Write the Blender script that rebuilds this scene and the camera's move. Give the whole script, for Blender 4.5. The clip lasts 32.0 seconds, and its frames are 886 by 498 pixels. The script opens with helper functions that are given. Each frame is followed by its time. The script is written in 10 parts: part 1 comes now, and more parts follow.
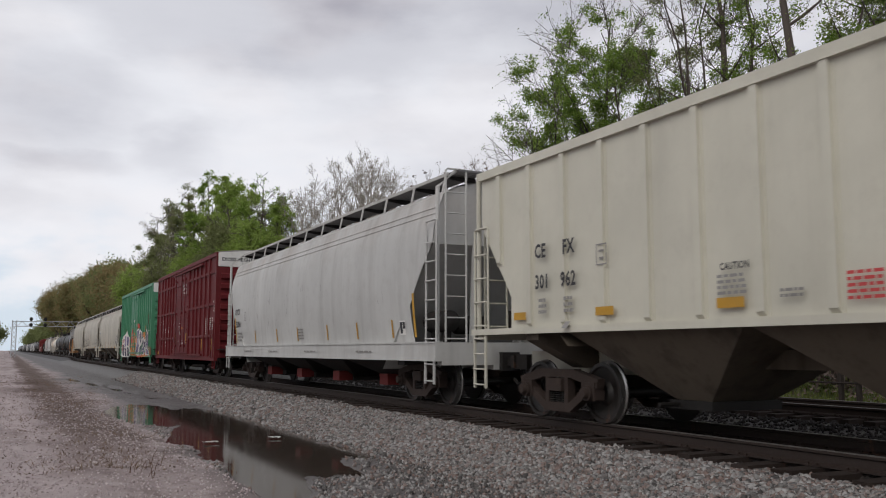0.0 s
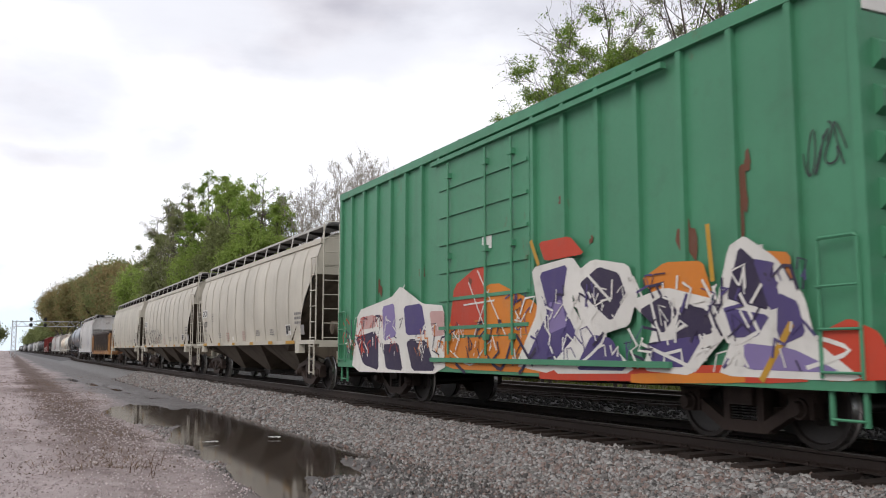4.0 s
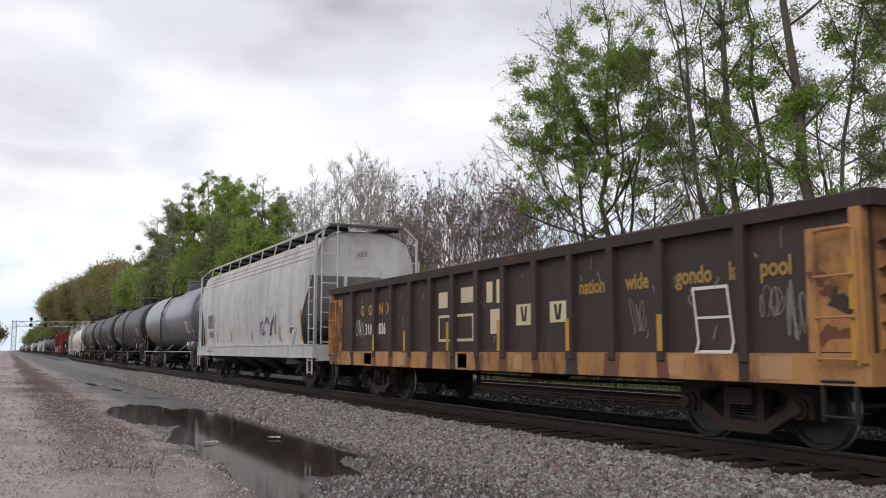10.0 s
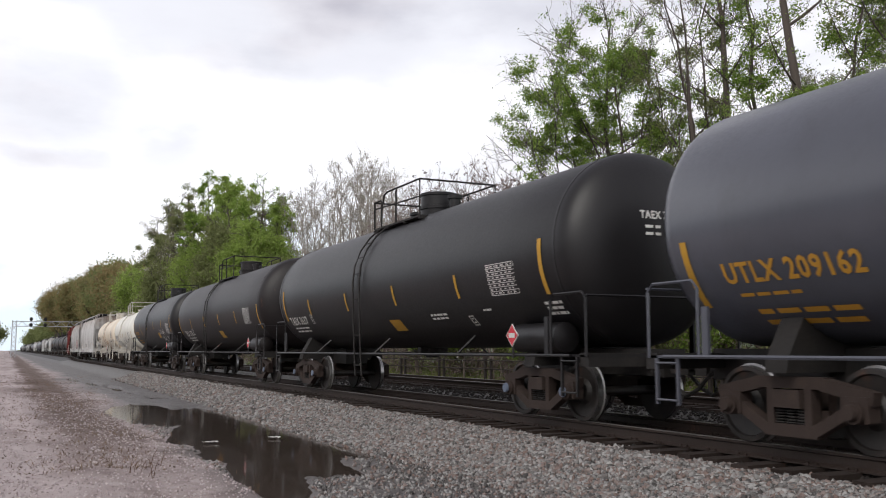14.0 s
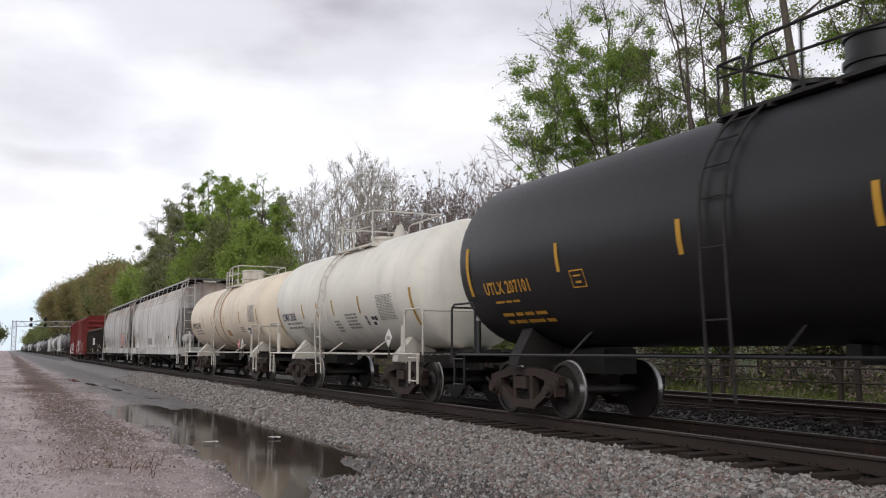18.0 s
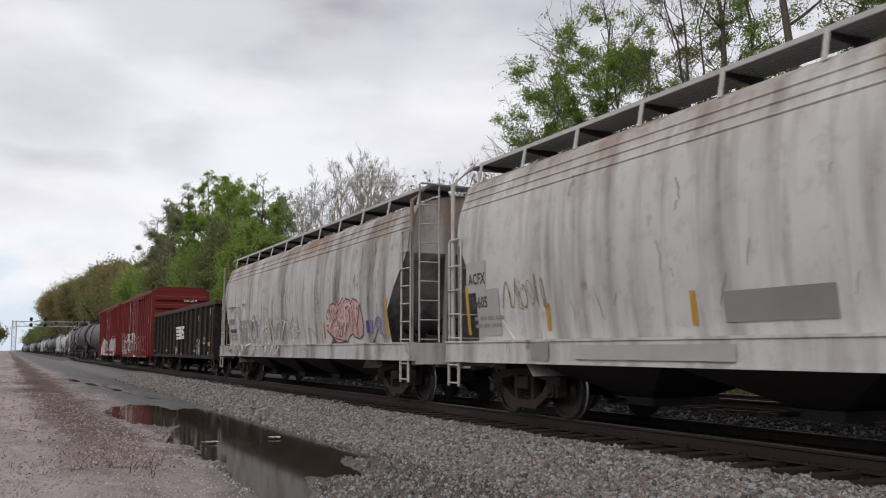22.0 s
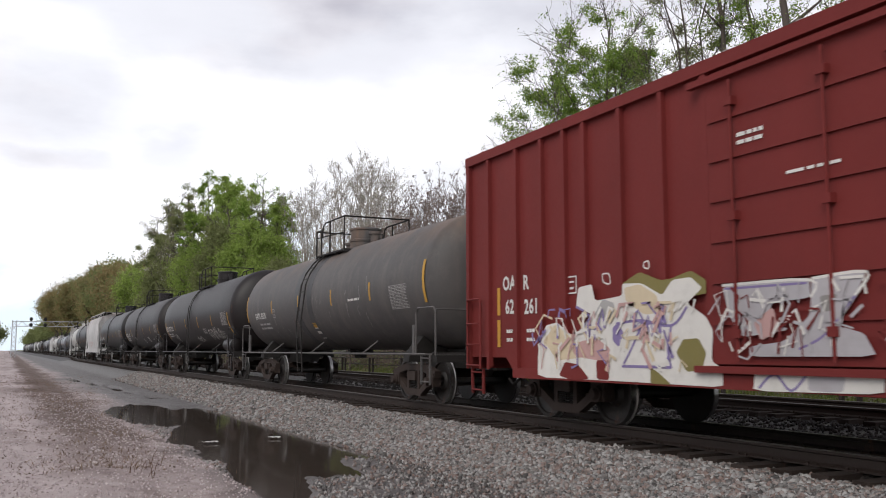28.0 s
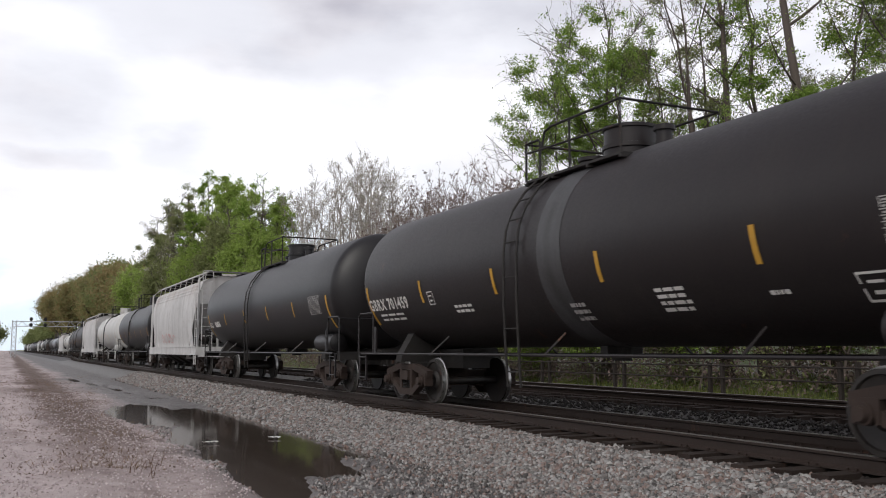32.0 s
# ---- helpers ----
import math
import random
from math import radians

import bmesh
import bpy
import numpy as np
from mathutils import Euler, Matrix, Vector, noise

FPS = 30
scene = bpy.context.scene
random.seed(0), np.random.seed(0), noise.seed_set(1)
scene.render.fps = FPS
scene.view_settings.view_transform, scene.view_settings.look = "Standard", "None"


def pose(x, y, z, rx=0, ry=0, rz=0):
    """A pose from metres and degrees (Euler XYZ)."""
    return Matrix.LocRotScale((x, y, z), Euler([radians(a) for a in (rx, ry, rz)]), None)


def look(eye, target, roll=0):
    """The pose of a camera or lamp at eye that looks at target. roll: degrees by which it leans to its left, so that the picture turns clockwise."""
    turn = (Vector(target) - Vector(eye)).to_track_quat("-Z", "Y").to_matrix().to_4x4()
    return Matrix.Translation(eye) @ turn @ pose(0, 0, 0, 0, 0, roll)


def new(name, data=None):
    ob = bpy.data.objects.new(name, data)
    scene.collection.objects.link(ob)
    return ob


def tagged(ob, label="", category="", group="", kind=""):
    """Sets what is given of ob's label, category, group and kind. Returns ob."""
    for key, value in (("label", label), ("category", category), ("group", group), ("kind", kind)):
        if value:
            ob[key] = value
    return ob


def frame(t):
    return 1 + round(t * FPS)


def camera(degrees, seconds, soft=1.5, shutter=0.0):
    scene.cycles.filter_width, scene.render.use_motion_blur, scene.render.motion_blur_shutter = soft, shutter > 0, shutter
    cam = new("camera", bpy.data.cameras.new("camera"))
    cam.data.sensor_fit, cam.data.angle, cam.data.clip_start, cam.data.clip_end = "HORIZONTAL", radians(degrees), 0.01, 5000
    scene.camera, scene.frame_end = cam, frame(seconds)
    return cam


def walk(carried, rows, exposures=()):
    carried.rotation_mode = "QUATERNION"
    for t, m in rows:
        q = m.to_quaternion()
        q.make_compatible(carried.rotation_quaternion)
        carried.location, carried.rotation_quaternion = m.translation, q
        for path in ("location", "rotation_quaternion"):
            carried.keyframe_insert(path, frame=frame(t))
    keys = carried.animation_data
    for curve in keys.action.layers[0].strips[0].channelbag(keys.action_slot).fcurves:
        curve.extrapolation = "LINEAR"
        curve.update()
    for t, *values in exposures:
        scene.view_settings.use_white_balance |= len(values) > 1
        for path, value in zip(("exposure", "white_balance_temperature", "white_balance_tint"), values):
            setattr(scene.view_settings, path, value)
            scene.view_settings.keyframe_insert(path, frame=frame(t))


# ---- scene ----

# ---------------------------------------------------------------- plan
# x: away from the camera across the track, y: along the track, z: up from the rail head
TRACK = 8.97           # centre line of the near track
TRACK_B = 14.3         # centre line of the far track
EYE = (0.0, 0.0, 1.10)
SPEED = 12.0           # metres a second, towards the camera
SECONDS = 32.0
GAUGE = 1.505          # between the centres of the rail heads


def jog(y):
    """How far the tracks have shifted to the side at y."""
    k = min(1.0, max(0.0, (y - 118.0) / 70.0))
    return 2.6 * k * k * (3 - 2 * k)


# ---------------------------------------------------------------- camera
cam = camera(52.49, SECONDS, soft=1.0, shutter=0.10)
AHEAD = (EYE[0] + 4.3091, EYE[1] + 8.9543, EYE[2] + 1.1187)
walk(cam, [(0, look(EYE, AHEAD)), (SECONDS, look(EYE, AHEAD))],
     [(0, -0.25), (1, -0.22), (2, -0.05), (3, 0.33), (3.6, 0.3), (5.4, -0.1), (7, -0.2), (9, -0.05), (10, 0.03), (11.5, -0.18), (13, 0.03), (14, 0.22), (17, 0.3), (18, 0.08), (19, -0.12), (20, -0.2), (22, -0.15), (24, -0.05), (25, 0.25), (28, 0.2), (29, 0.28), (30, 0.2), (32, 0.16)])

# ---------------------------------------------------------------- sky and sun
SUN_TO = Vector((-0.60, -0.45, 0.66)).normalized()


# clouds of the deck: azimuth, elevation and their half sizes in radians, and how much they darken the deck
CLOUDS = [(0.20, 0.37, 0.17, 0.075, 0.60), (0.36, 0.34, 0.18, 0.055, 0.62), (0.52, 0.36, 0.14, 0.05, 0.40), (0.0, 0.27, 0.09, 0.06, 0.22), (0.135, 0.215, 0.070, 0.024, 0.42), (0.03, 0.195, 0.060, 0.022, 0.32), (0.02, 0.14, 0.10, 0.016, 0.16), (0.205, 0.205, 0.012, 0.010, 0.14),
          (0.86, 0.36, 0.22, 0.08, 0.40), (-0.3, 0.25, 0.16, 0.05, 0.40), (1.5, 0.40, 0.35, 0.12, 0.5), (-1.0, 0.45, 0.4, 0.14, 0.5), (2.6, 0.35, 0.5, 0.12, 0.5), (-2.2, 0.5, 0.5, 0.16, 0.5)]


def make_sky():
    w = bpy.data.worlds.new("sky")
    scene.world = w
    w.use_nodes = True
    n, l = w.node_tree.nodes, w.node_tree.links
    n.clear()

    def calc(op, a, b=None, c=None):
        m = n.new("ShaderNodeMath")
        m.operation = op
        for i, v in enumerate((a, b, c)):
            if isinstance(v, (int, float)):
                m.inputs[i].default_value = v
            elif v is not None:
                l.new(v, m.inputs[i])
        return m.outputs[0]

    def blend(kind, fac, a, b):
        m = n.new("ShaderNodeMix")
        m.data_type, m.blend_type = "RGBA", kind
        for i, v in ((0, fac), (6, a), (7, b)):
            if isinstance(v, tuple):
                m.inputs[i].default_value = (*v, 1)
            elif isinstance(v, (int, float)):
                m.inputs[i].default_value = v
            else:
                l.new(v, m.inputs[i])
        return m.outputs[2]

    def ranged(v, a, b, lo, hi):
        r = n.new("ShaderNodeMapRange")
        r.interpolation_type = "SMOOTHSTEP"
        for i, q in enumerate((a, b, lo, hi)):
            r.inputs[i + 1].default_value = q
        l.new(v, r.inputs[0])
        return r.outputs[0]

    def cloud_noise(scale, detail, stretch, shift):
        mp, tx = n.new("ShaderNodeMapping"), n.new("ShaderNodeTexNoise")
        mp.inputs["Scale"].default_value, mp.inputs["Location"].default_value = (1, 1, stretch), shift
        tx.inputs["Scale"].default_value, tx.inputs["Detail"].default_value = scale, detail
        l.new(tc.outputs["Generated"], mp.inputs[0])
        l.new(mp.outputs[0], tx.inputs[0])
        return tx

    out, bg = n.new("ShaderNodeOutputWorld"), n.new("ShaderNodeBackground")
    sky = n.new("ShaderNodeTexSky")
    sky.sky_type, sky.sun_disc = "NISHITA", False
    sky.sun_elevation = math.asin(SUN_TO.z)
    sky.sun_rotation = math.atan2(SUN_TO.x, SUN_TO.y)
    tc, sep = n.new("ShaderNodeTexCoord"), n.new("ShaderNodeSeparateXYZ")
    l.new(tc.outputs["Generated"], sep.inputs[0])
    rag = n.new("ShaderNodeSeparateColor")
    l.new(cloud_noise(5.5, 7, 2.4, (1.3, 0.7, 0.2)).outputs["Color"], rag.inputs[0])
    az = calc("ADD", calc("ARCTAN2", sep.outputs[0], sep.outputs[1]), calc("MULTIPLY_ADD", rag.outputs[0], 0.22, -0.11))
    el = calc("ADD", calc("ARCSINE", sep.outputs[2]), calc("MULTIPLY_ADD", rag.outputs[1], 0.12, -0.06))
    shade = None
    for a0, e0, sa, se, dark in CLOUDS:
        u = calc("MULTIPLY", calc("SUBTRACT", az, a0), 1 / sa)
        v = calc("MULTIPLY", calc("SUBTRACT", el, e0), 1 / se)
        k = calc("MULTIPLY", calc("EXPONENT", calc("MULTIPLY", calc("POWER", calc("ADD", calc("MULTIPLY", u, u), calc("MULTIPLY", v, v)), 1.5), -0.8)), dark)
        shade = k if shade is None else calc("MAXIMUM", shade, k)
    soft = cloud_noise(3.2, 8, 2.6, (3.1, 0.4, 0.2)).outputs[0]
    thick = calc("MULTIPLY", shade, ranged(soft, 0.25, 0.72, 0.70, 1.15))
    thin = ranged(soft, 0.36, 0.66, 0.0, 0.34)
    deck = blend("MIX", calc("ADD", thick, thin), (0.95, 0.95, 0.995), (0.415, 0.405, 0.465))
    # blue shows through near the horizon, and the deck greys towards the zenith
    gap = calc("MULTIPLY", ranged(rag.outputs[2], 0.42, 0.58, 0.0, 0.75), ranged(sep.outputs[2], 0.07, 0.18, 1.0, 0.12))
    blue = blend("MIX", 0.85, blend("MULTIPLY", 1.0, sky.outputs[0], (0.10, 0.10, 0.10)), (0.66, 0.80, 0.95))
    deck = blend("MIX", gap, deck, blue)
    deck = blend("MULTIPLY", ranged(sep.outputs[2], 0.36, 0.65, 0.0, 1.0), deck, (0.40, 0.398, 0.43))
    l.new(deck, bg.inputs[0])
    bg.inputs[1].default_value = 1.10
    l.new(bg.outputs[0], out.inputs[0])


make_sky()
sun = new("sun", bpy.data.lights.new("sun", "SUN"))
sun.data.energy, sun.data.angle, sun.data.color = 1.55, radians(35), (1.0, 0.96, 0.90)
sun.matrix_world = look(SUN_TO * 50, (0, 0, 0))

# ---------------------------------------------------------------- materials
MATS = {}


def nodes_of(m):
    m.use_nodes = True
    return m.node_tree.nodes, m.node_tree.links, m.node_tree.nodes["Principled BSDF"]


def noise_at(n, l, coord, scale, detail=4, stretch=(1, 1, 1), shift=0.0, rough=0.55):
    mp, tx = n.new("ShaderNodeMapping"), n.new("ShaderNodeTexNoise")
    mp.inputs["Scale"].default_value = stretch
    mp.inputs["Location"].default_value = (shift, shift * 1.7, shift * 0.6)
    tx.inputs["Scale"].default_value, tx.inputs["Detail"].default_value, tx.inputs["Roughness"].default_value = scale, detail, rough
    l.new(coord, mp.inputs[0])
    l.new(mp.outputs[0], tx.inputs[0])
    return tx.outputs[0]


def ramped(n, l, value, a, b, lo=0.0, hi=1.0):
    r = n.new("ShaderNodeMapRange")
    for i, v in enumerate((a, b, lo, hi)):
        r.inputs[i + 1].default_value = v
    l.new(value, r.inputs[0])
    return r.outputs[0]


def mixed(n, l, fac, a, b):
    m = n.new("ShaderNodeMix")
    m.data_type = "RGBA"
    for i, v in ((0, fac), (6, a), (7, b)):
        if isinstance(v, (tuple, list)):
            m.inputs[i].default_value = (*v[:3], 1)
        elif isinstance(v, (int, float)):
            m.inputs[i].default_value = v
        else:
            l.new(v, m.inputs[i])
    return m.outputs[2]


def bumped(n, l, p, height, strength, distance=0.01):
    b = n.new("ShaderNodeBump")
    b.inputs["Strength"].default_value, b.inputs["Distance"].default_value = strength, distance
    l.new(height, b.inputs["Height"])
    l.new(b.outputs[0], p.inputs["Normal"])


def paint(name, color, rough=0.5, dirt=0.35, rust=0.0, streak=0.4, dirt_color=(0.16, 0.13, 0.11), metal=0.0, shift=0.0, gloss=0.0, spec=0.5, bleed=0.0, bleed_from=4.2):
    """Weathered paint on steel: blotches, streaks that run down, specks of rust."""
    if name in MATS:
        return MATS[name]
    m = MATS[name] = bpy.data.materials.new(name)
    n, l, p = nodes_of(m)
    co = n.new("ShaderNodeTexCoord").outputs["Object"]
    c = tuple(color)
    tone = noise_at(n, l, co, 0.55, 5, shift=shift)
    col = mixed(n, l, ramped(n, l, tone, 0.3, 0.75), tuple(v * 0.86 for v in c), tuple(min(1, v * 1.08) for v in c))
    if streak:
        s = noise_at(n, l, co, 2.2, 5, (1.0, 1.0, 0.10), shift + 3)
        col = mixed(n, l, ramped(n, l, s, 0.50, 0.78, 0, streak), col, dirt_color)
    if dirt:
        d = noise_at(n, l, co, 3.2, 8, shift=shift + 7, rough=0.68)
        col = mixed(n, l, ramped(n, l, d, 0.52, 0.80, 0, dirt), col, dirt_color)
    if rust:
        r = noise_at(n, l, co, 1.3, 9, (1, 1, 0.45), shift + 11, 0.72)
        col = mixed(n, l, ramped(n, l, r, 0.66 - 0.16 * rust, 0.76 - 0.12 * rust), col, (0.13, 0.055, 0.03))
    if bleed:
        # soot runs down the sides in broad streaks, and rust bleeds from the eaves
        soot = noise_at(n, l, co, 1.5, 3, (1, 1, 0.05), shift + 21, 0.6)
        torn = noise_at(n, l, co, 0.8, 6, (1, 1, 0.5), shift + 23, 0.7)
        k = n.new("ShaderNodeMath")
        k.operation = "MULTIPLY"
        l.new(ramped(n, l, soot, 0.50, 0.66, 0, 0.80 * bleed), k.inputs[0])
        l.new(ramped(n, l, torn, 0.30, 0.60), k.inputs[1])
        col = mixed(n, l, k.outputs[0], col, (0.10, 0.088, 0.082))
        up = n.new("ShaderNodeSeparateXYZ")
        l.new(co, up.inputs[0])
        red = noise_at(n, l, co, 0.75, 7, (1, 1, 0.35), shift + 27, 0.68)
        k = n.new("ShaderNodeMath")
        k.operation = "MULTIPLY"
        l.new(ramped(n, l, red, 0.42, 0.62, 0, 0.9 * bleed), k.inputs[0])
        l.new(ramped(n, l, up.outputs[2], bleed_from - 0.95, bleed_from - 0.1), k.inputs[1])
        col = mixed(n, l, k.outputs[0], col, (0.24, 0.135, 0.075))
    l.new(col, p.inputs["Base Color"])
    g = noise_at(n, l, co, 26, 3, shift=shift)
    rr = n.new("ShaderNodeMapRange")
    rr.inputs[3].default_value, rr.inputs[4].default_value = rough - 0.1, rough + 0.15
    l.new(g, rr.inputs[0])
    l.new(rr.outputs[0], p.inputs["Roughness"])
    p.inputs["Metallic"].default_value = metal
    p.inputs["Specular IOR Level"].default_value = spec
    if gloss:
        p.inputs["Coat Weight"].default_value, p.inputs["Coat Roughness"].default_value = gloss, 0.22
    bumped(n, l, p, noise_at(n, l, co, 1.6, 4, shift=shift + 5), 0.12, 0.03)
    return m


def flat_paint(name, color, rough=0.6):
    """Stencilled or sprayed paint, a little worn."""
    return paint(name, color, rough, dirt=0.25, streak=0.12)


def ground_material(name, a, b, scale=9.0, fine=70.0, rough=0.95, third=None, bump=0.6):
    m = MATS[name] = bpy.data.materials.new(name)
    n, l, p = nodes_of(m)
    co = n.new("ShaderNodeTexCoord").outputs["Object"]
    big = noise_at(n, l, co, scale * 0.06, 6)
    grain = noise_at(n, l, co, fine, 4, rough=0.7)
    mid = noise_at(n, l, co, scale, 6, rough=0.65)
    col = mixed(n, l, ramped(n, l, mid, 0.3, 0.7), a, b)
    if third:
        col = mixed(n, l, ramped(n, l, big, 0.42, 0.60), col, third)
    col = mixed(n, l, ramped(n, l, grain, 0.35, 0.7, 0.0, 0.55), col, tuple(v * 0.45 for v in a))
    l.new(col, p.inputs["Base Color"])
    p.inputs["Roughness"].default_value = rough
    bumped(n, l, p, grain, bump, 0.03)
    return m


def island_material(name, dark, light, rough=0.9, trans=0.0, hue_noise=0.0, odd=None):
    """One tone for each loose piece of a mesh."""
    m = MATS[name] = bpy.data.materials.new(name)
    n, l, p = nodes_of(m)
    g = n.new("ShaderNodeNewGeometry")
    co = n.new("ShaderNodeTexCoord").outputs["Object"]
    col = mixed(n, l, g.outputs["Random Per Island"], dark, light)
    if odd:
        # every third piece or so is of another stone
        k, q = n.new("ShaderNodeMath"), n.new("ShaderNodeMath")
        k.operation, q.operation = "MULTIPLY", "FRACT"
        k.inputs[1].default_value = 7.13
        l.new(g.outputs["Random Per Island"], k.inputs[0])
        l.new(k.outputs[0], q.inputs[0])
        col = mixed(n, l, ramped(n, l, q.outputs[0], 0.55, 0.9, 0, 0.8), col, odd)
    if hue_noise:
        col = mixed(n, l, ramped(n, l, noise_at(n, l, co, 0.25, 3), 0.35, 0.65, 0, hue_noise), col, tuple(0.5 * (a + b) * 0.75 for a, b in zip(dark, light)))
    l.new(col, p.inputs["Base Color"])
    p.inputs["Roughness"].default_value = rough
    if trans:
        out = n["Material Output"]
        t, mx = n.new("ShaderNodeBsdfTranslucent"), n.new("ShaderNodeMixShader")
        l.new(col, t.inputs[0])
        mx.inputs[0].default_value = trans
        l.new(p.outputs[0], mx.inputs[1])
        l.new(t.outputs[0], mx.inputs[2])
        l.new(mx.outputs[0], out.inputs[0])
    return m


BLACK_STEEL = paint("grimy_steel", (0.012, 0.010, 0.009), 0.7, 0.5, 0.25, 0.3, (0.04, 0.032, 0.027))
RUST_STEEL = paint("rusty_truck_steel", (0.034, 0.021, 0.0165), 0.8, 0.5, 0.35, 0.2, (0.09, 0.06, 0.045))
WHEEL = paint("worn_wheel_steel", (0.020, 0.017, 0.0155), 0.5, 0.4, 0.2, 0.0, (0.08, 0.06, 0.05))
TREAD = paint("polished_tread", (0.45, 0.44, 0.43), 0.28, 0.2, 0.0, 0.0, metal=0.9)
YELLOW = flat_paint("yellow_reflector", (0.50, 0.27, 0.025))
WHITE = flat_paint("stencil_white", (0.72, 0.71, 0.68))
DARK = flat_paint("stencil_black", (0.03, 0.03, 0.035))
GREY_TXT = flat_paint("stencil_grey", (0.26, 0.25, 0.24))
BLUE_CAP = flat_paint("blue_cap", (0.12, 0.15, 0.21))
GOLD_TXT = flat_paint("stencil_gold", (0.55, 0.28, 0.03))
RED_TXT = flat_paint("stencil_red", (0.55, 0.06, 0.06))
SIGN_RED = flat_paint("placard_red", (0.62, 0.03, 0.05))
BOARD_EDGE = paint("pale_board_edge", (0.50, 0.49, 0.47), 0.6, 0.4, 0.1, 0.2)
GRATE = paint("galvanised_grating", (0.15, 0.147, 0.147), 0.6, 0.3, 0.05, 0.0)


# ---------------------------------------------------------------- mesh helpers
def box(bm, x0, x1, y0, y1, z0, z1):
    v = [bm.verts.new((x, y, z)) for x in (x0, x1) for y in (y0, y1) for z in (z0, z1)]
    for q in ((0, 1, 3, 2), (4, 6, 7, 5), (0, 4, 5, 1), (2, 3, 7, 6), (0, 2, 6, 4), (1, 5, 7, 3)):
        bm.faces.new([v[i] for i in q])
    return v


def ring_basis(d):
    d = Vector(d).normalized()
    a = d.cross(Vector((0, 0, 1)) if abs(d.z) < 0.9 else Vector((1, 0, 0))).normalized()
    return a, d.cross(a)


def tube(bm, pts, r, seg=6):
    """A round bar through the points; r may be a list."""
    rings = []
    pts = [Vector(p) for p in pts]
    for i, p in enumerate(pts):
        d = pts[min(i + 1, len(pts) - 1)] - pts[max(i - 1, 0)]
        a, b = ring_basis(d)
        rr = r[i] if isinstance(r, (list, tuple)) else r
        rings.append([bm.verts.new(p + (a * math.cos(2 * math.pi * k / seg) + b * math.sin(2 * math.pi * k / seg)) * rr) for k in range(seg)])
    for u, w in zip(rings, rings[1:]):
        for k in range(seg):
            bm.faces.new((u[k], u[(k + 1) % seg], w[(k + 1) % seg], w[k]))
    bm.faces.new(rings[0][::-1])
    bm.faces.new(rings[-1])


def spin(bm, profile, seg=24, axis="x", at=(0, 0, 0)):
    """A turned body: profile of (along, radius) round an axis."""
    rings = []
    for s, r in profile:
        ring = []
        for k in range(seg):
            c, w = r * math.cos(2 * math.pi * k / seg), r * math.sin(2 * math.pi * k / seg)
            p = {"x": (s, c, w), "y": (c, s, w), "z": (c, w, s)}[axis]
            ring.append(bm.verts.new(Vector(p) + Vector(at)))
        rings.append(ring)
    for u, w in zip(rings, rings[1:]):
        for k in range(seg):
            bm.faces.new((u[k], u[(k + 1) % seg], w[(k + 1) % seg], w[k]))
    bm.faces.new(rings[0][::-1])
    bm.faces.new(rings[-1])


def extrude_y(bm, profile, y0, y1):
    """A closed (x, z) outline drawn along y."""
    a = [bm.verts.new((x, y0, z)) for x, z in profile]
    b = [bm.verts.new((x, y1, z)) for x, z in profile]
    k = len(profile)
    for i in range(k):
        bm.faces.new((a[i], a[(i + 1) % k], b[(i + 1) % k], b[i]))
    bm.faces.new(a[::-1])
    bm.faces.new(b)


def extrude_x(bm, profile, x0, x1):
    """A closed (y, z) outline drawn along x."""
    a = [bm.verts.new((x0, y, z)) for y, z in profile]
    b = [bm.verts.new((x1, y, z)) for y, z in profile]
    k = len(profile)
    for i in range(k):
        bm.faces.new((a[i], a[(i + 1) % k], b[(i + 1) % k], b[i]))
    bm.faces.new(a[::-1])
    bm.faces.new(b)


def sheet(bm, rows, closed=False):
    """A skin over rows of points."""
    vs = [[bm.verts.new(p) for p in r] for r in rows]
    for a, b in zip(vs, vs[1:]):
        k = len(a)
        for i in range(k if closed else k - 1):
            bm.faces.new((a[i], a[(i + 1) % k], b[(i + 1) % k], b[i]))
    return vs


def finish(bm, name, material, smooth=False):
    bmesh.ops.recalc_face_normals(bm, faces=bm.faces)
    me = bpy.data.meshes.new(name)
    bm.to_mesh(me)
    bm.free()
    me.materials.append(material)
    if smooth:
        me.polygons.foreach_set("use_smooth", [True] * len(me.polygons))
        me.set_sharp_from_angle(angle=radians(38))
    return me


def part(name, bm, material, parent, label="", smooth=False):
    me = bm if isinstance(bm, bpy.types.Mesh) else finish(bm, name, material, smooth)
    ob = new(name, me)
    ob.parent = parent
    return tagged(ob, label)


def thing(name, label, category, group="", kind=""):
    return tagged(new(name), label, category, group, kind)


# ---------------------------------------------------------------- lettering
LETTERS = {}


def letters(text, size, spread=1.0):
    """Flat outlines of a line of text: vertices (u, v) from its left foot, and faces."""
    key = (text, size, spread)
    if key not in LETTERS:
        cu = bpy.data.curves.new("lettering", "FONT")
        cu.body, cu.size, cu.resolution_u, cu.space_character, cu.offset = text, size, 2, spread * 1.06, size * 0.028
        ob = bpy.data.objects.new("lettering", cu)
        me = bpy.data.meshes.new_from_object(ob)
        LETTERS[key] = ([(v.co.x * 0.86, v.co.y) for v in me.vertices], [tuple(f.vertices) for f in me.polygons])
        bpy.data.objects.remove(ob)
        bpy.data.curves.remove(cu)
        bpy.data.meshes.remove(me)
    return LETTERS[key]


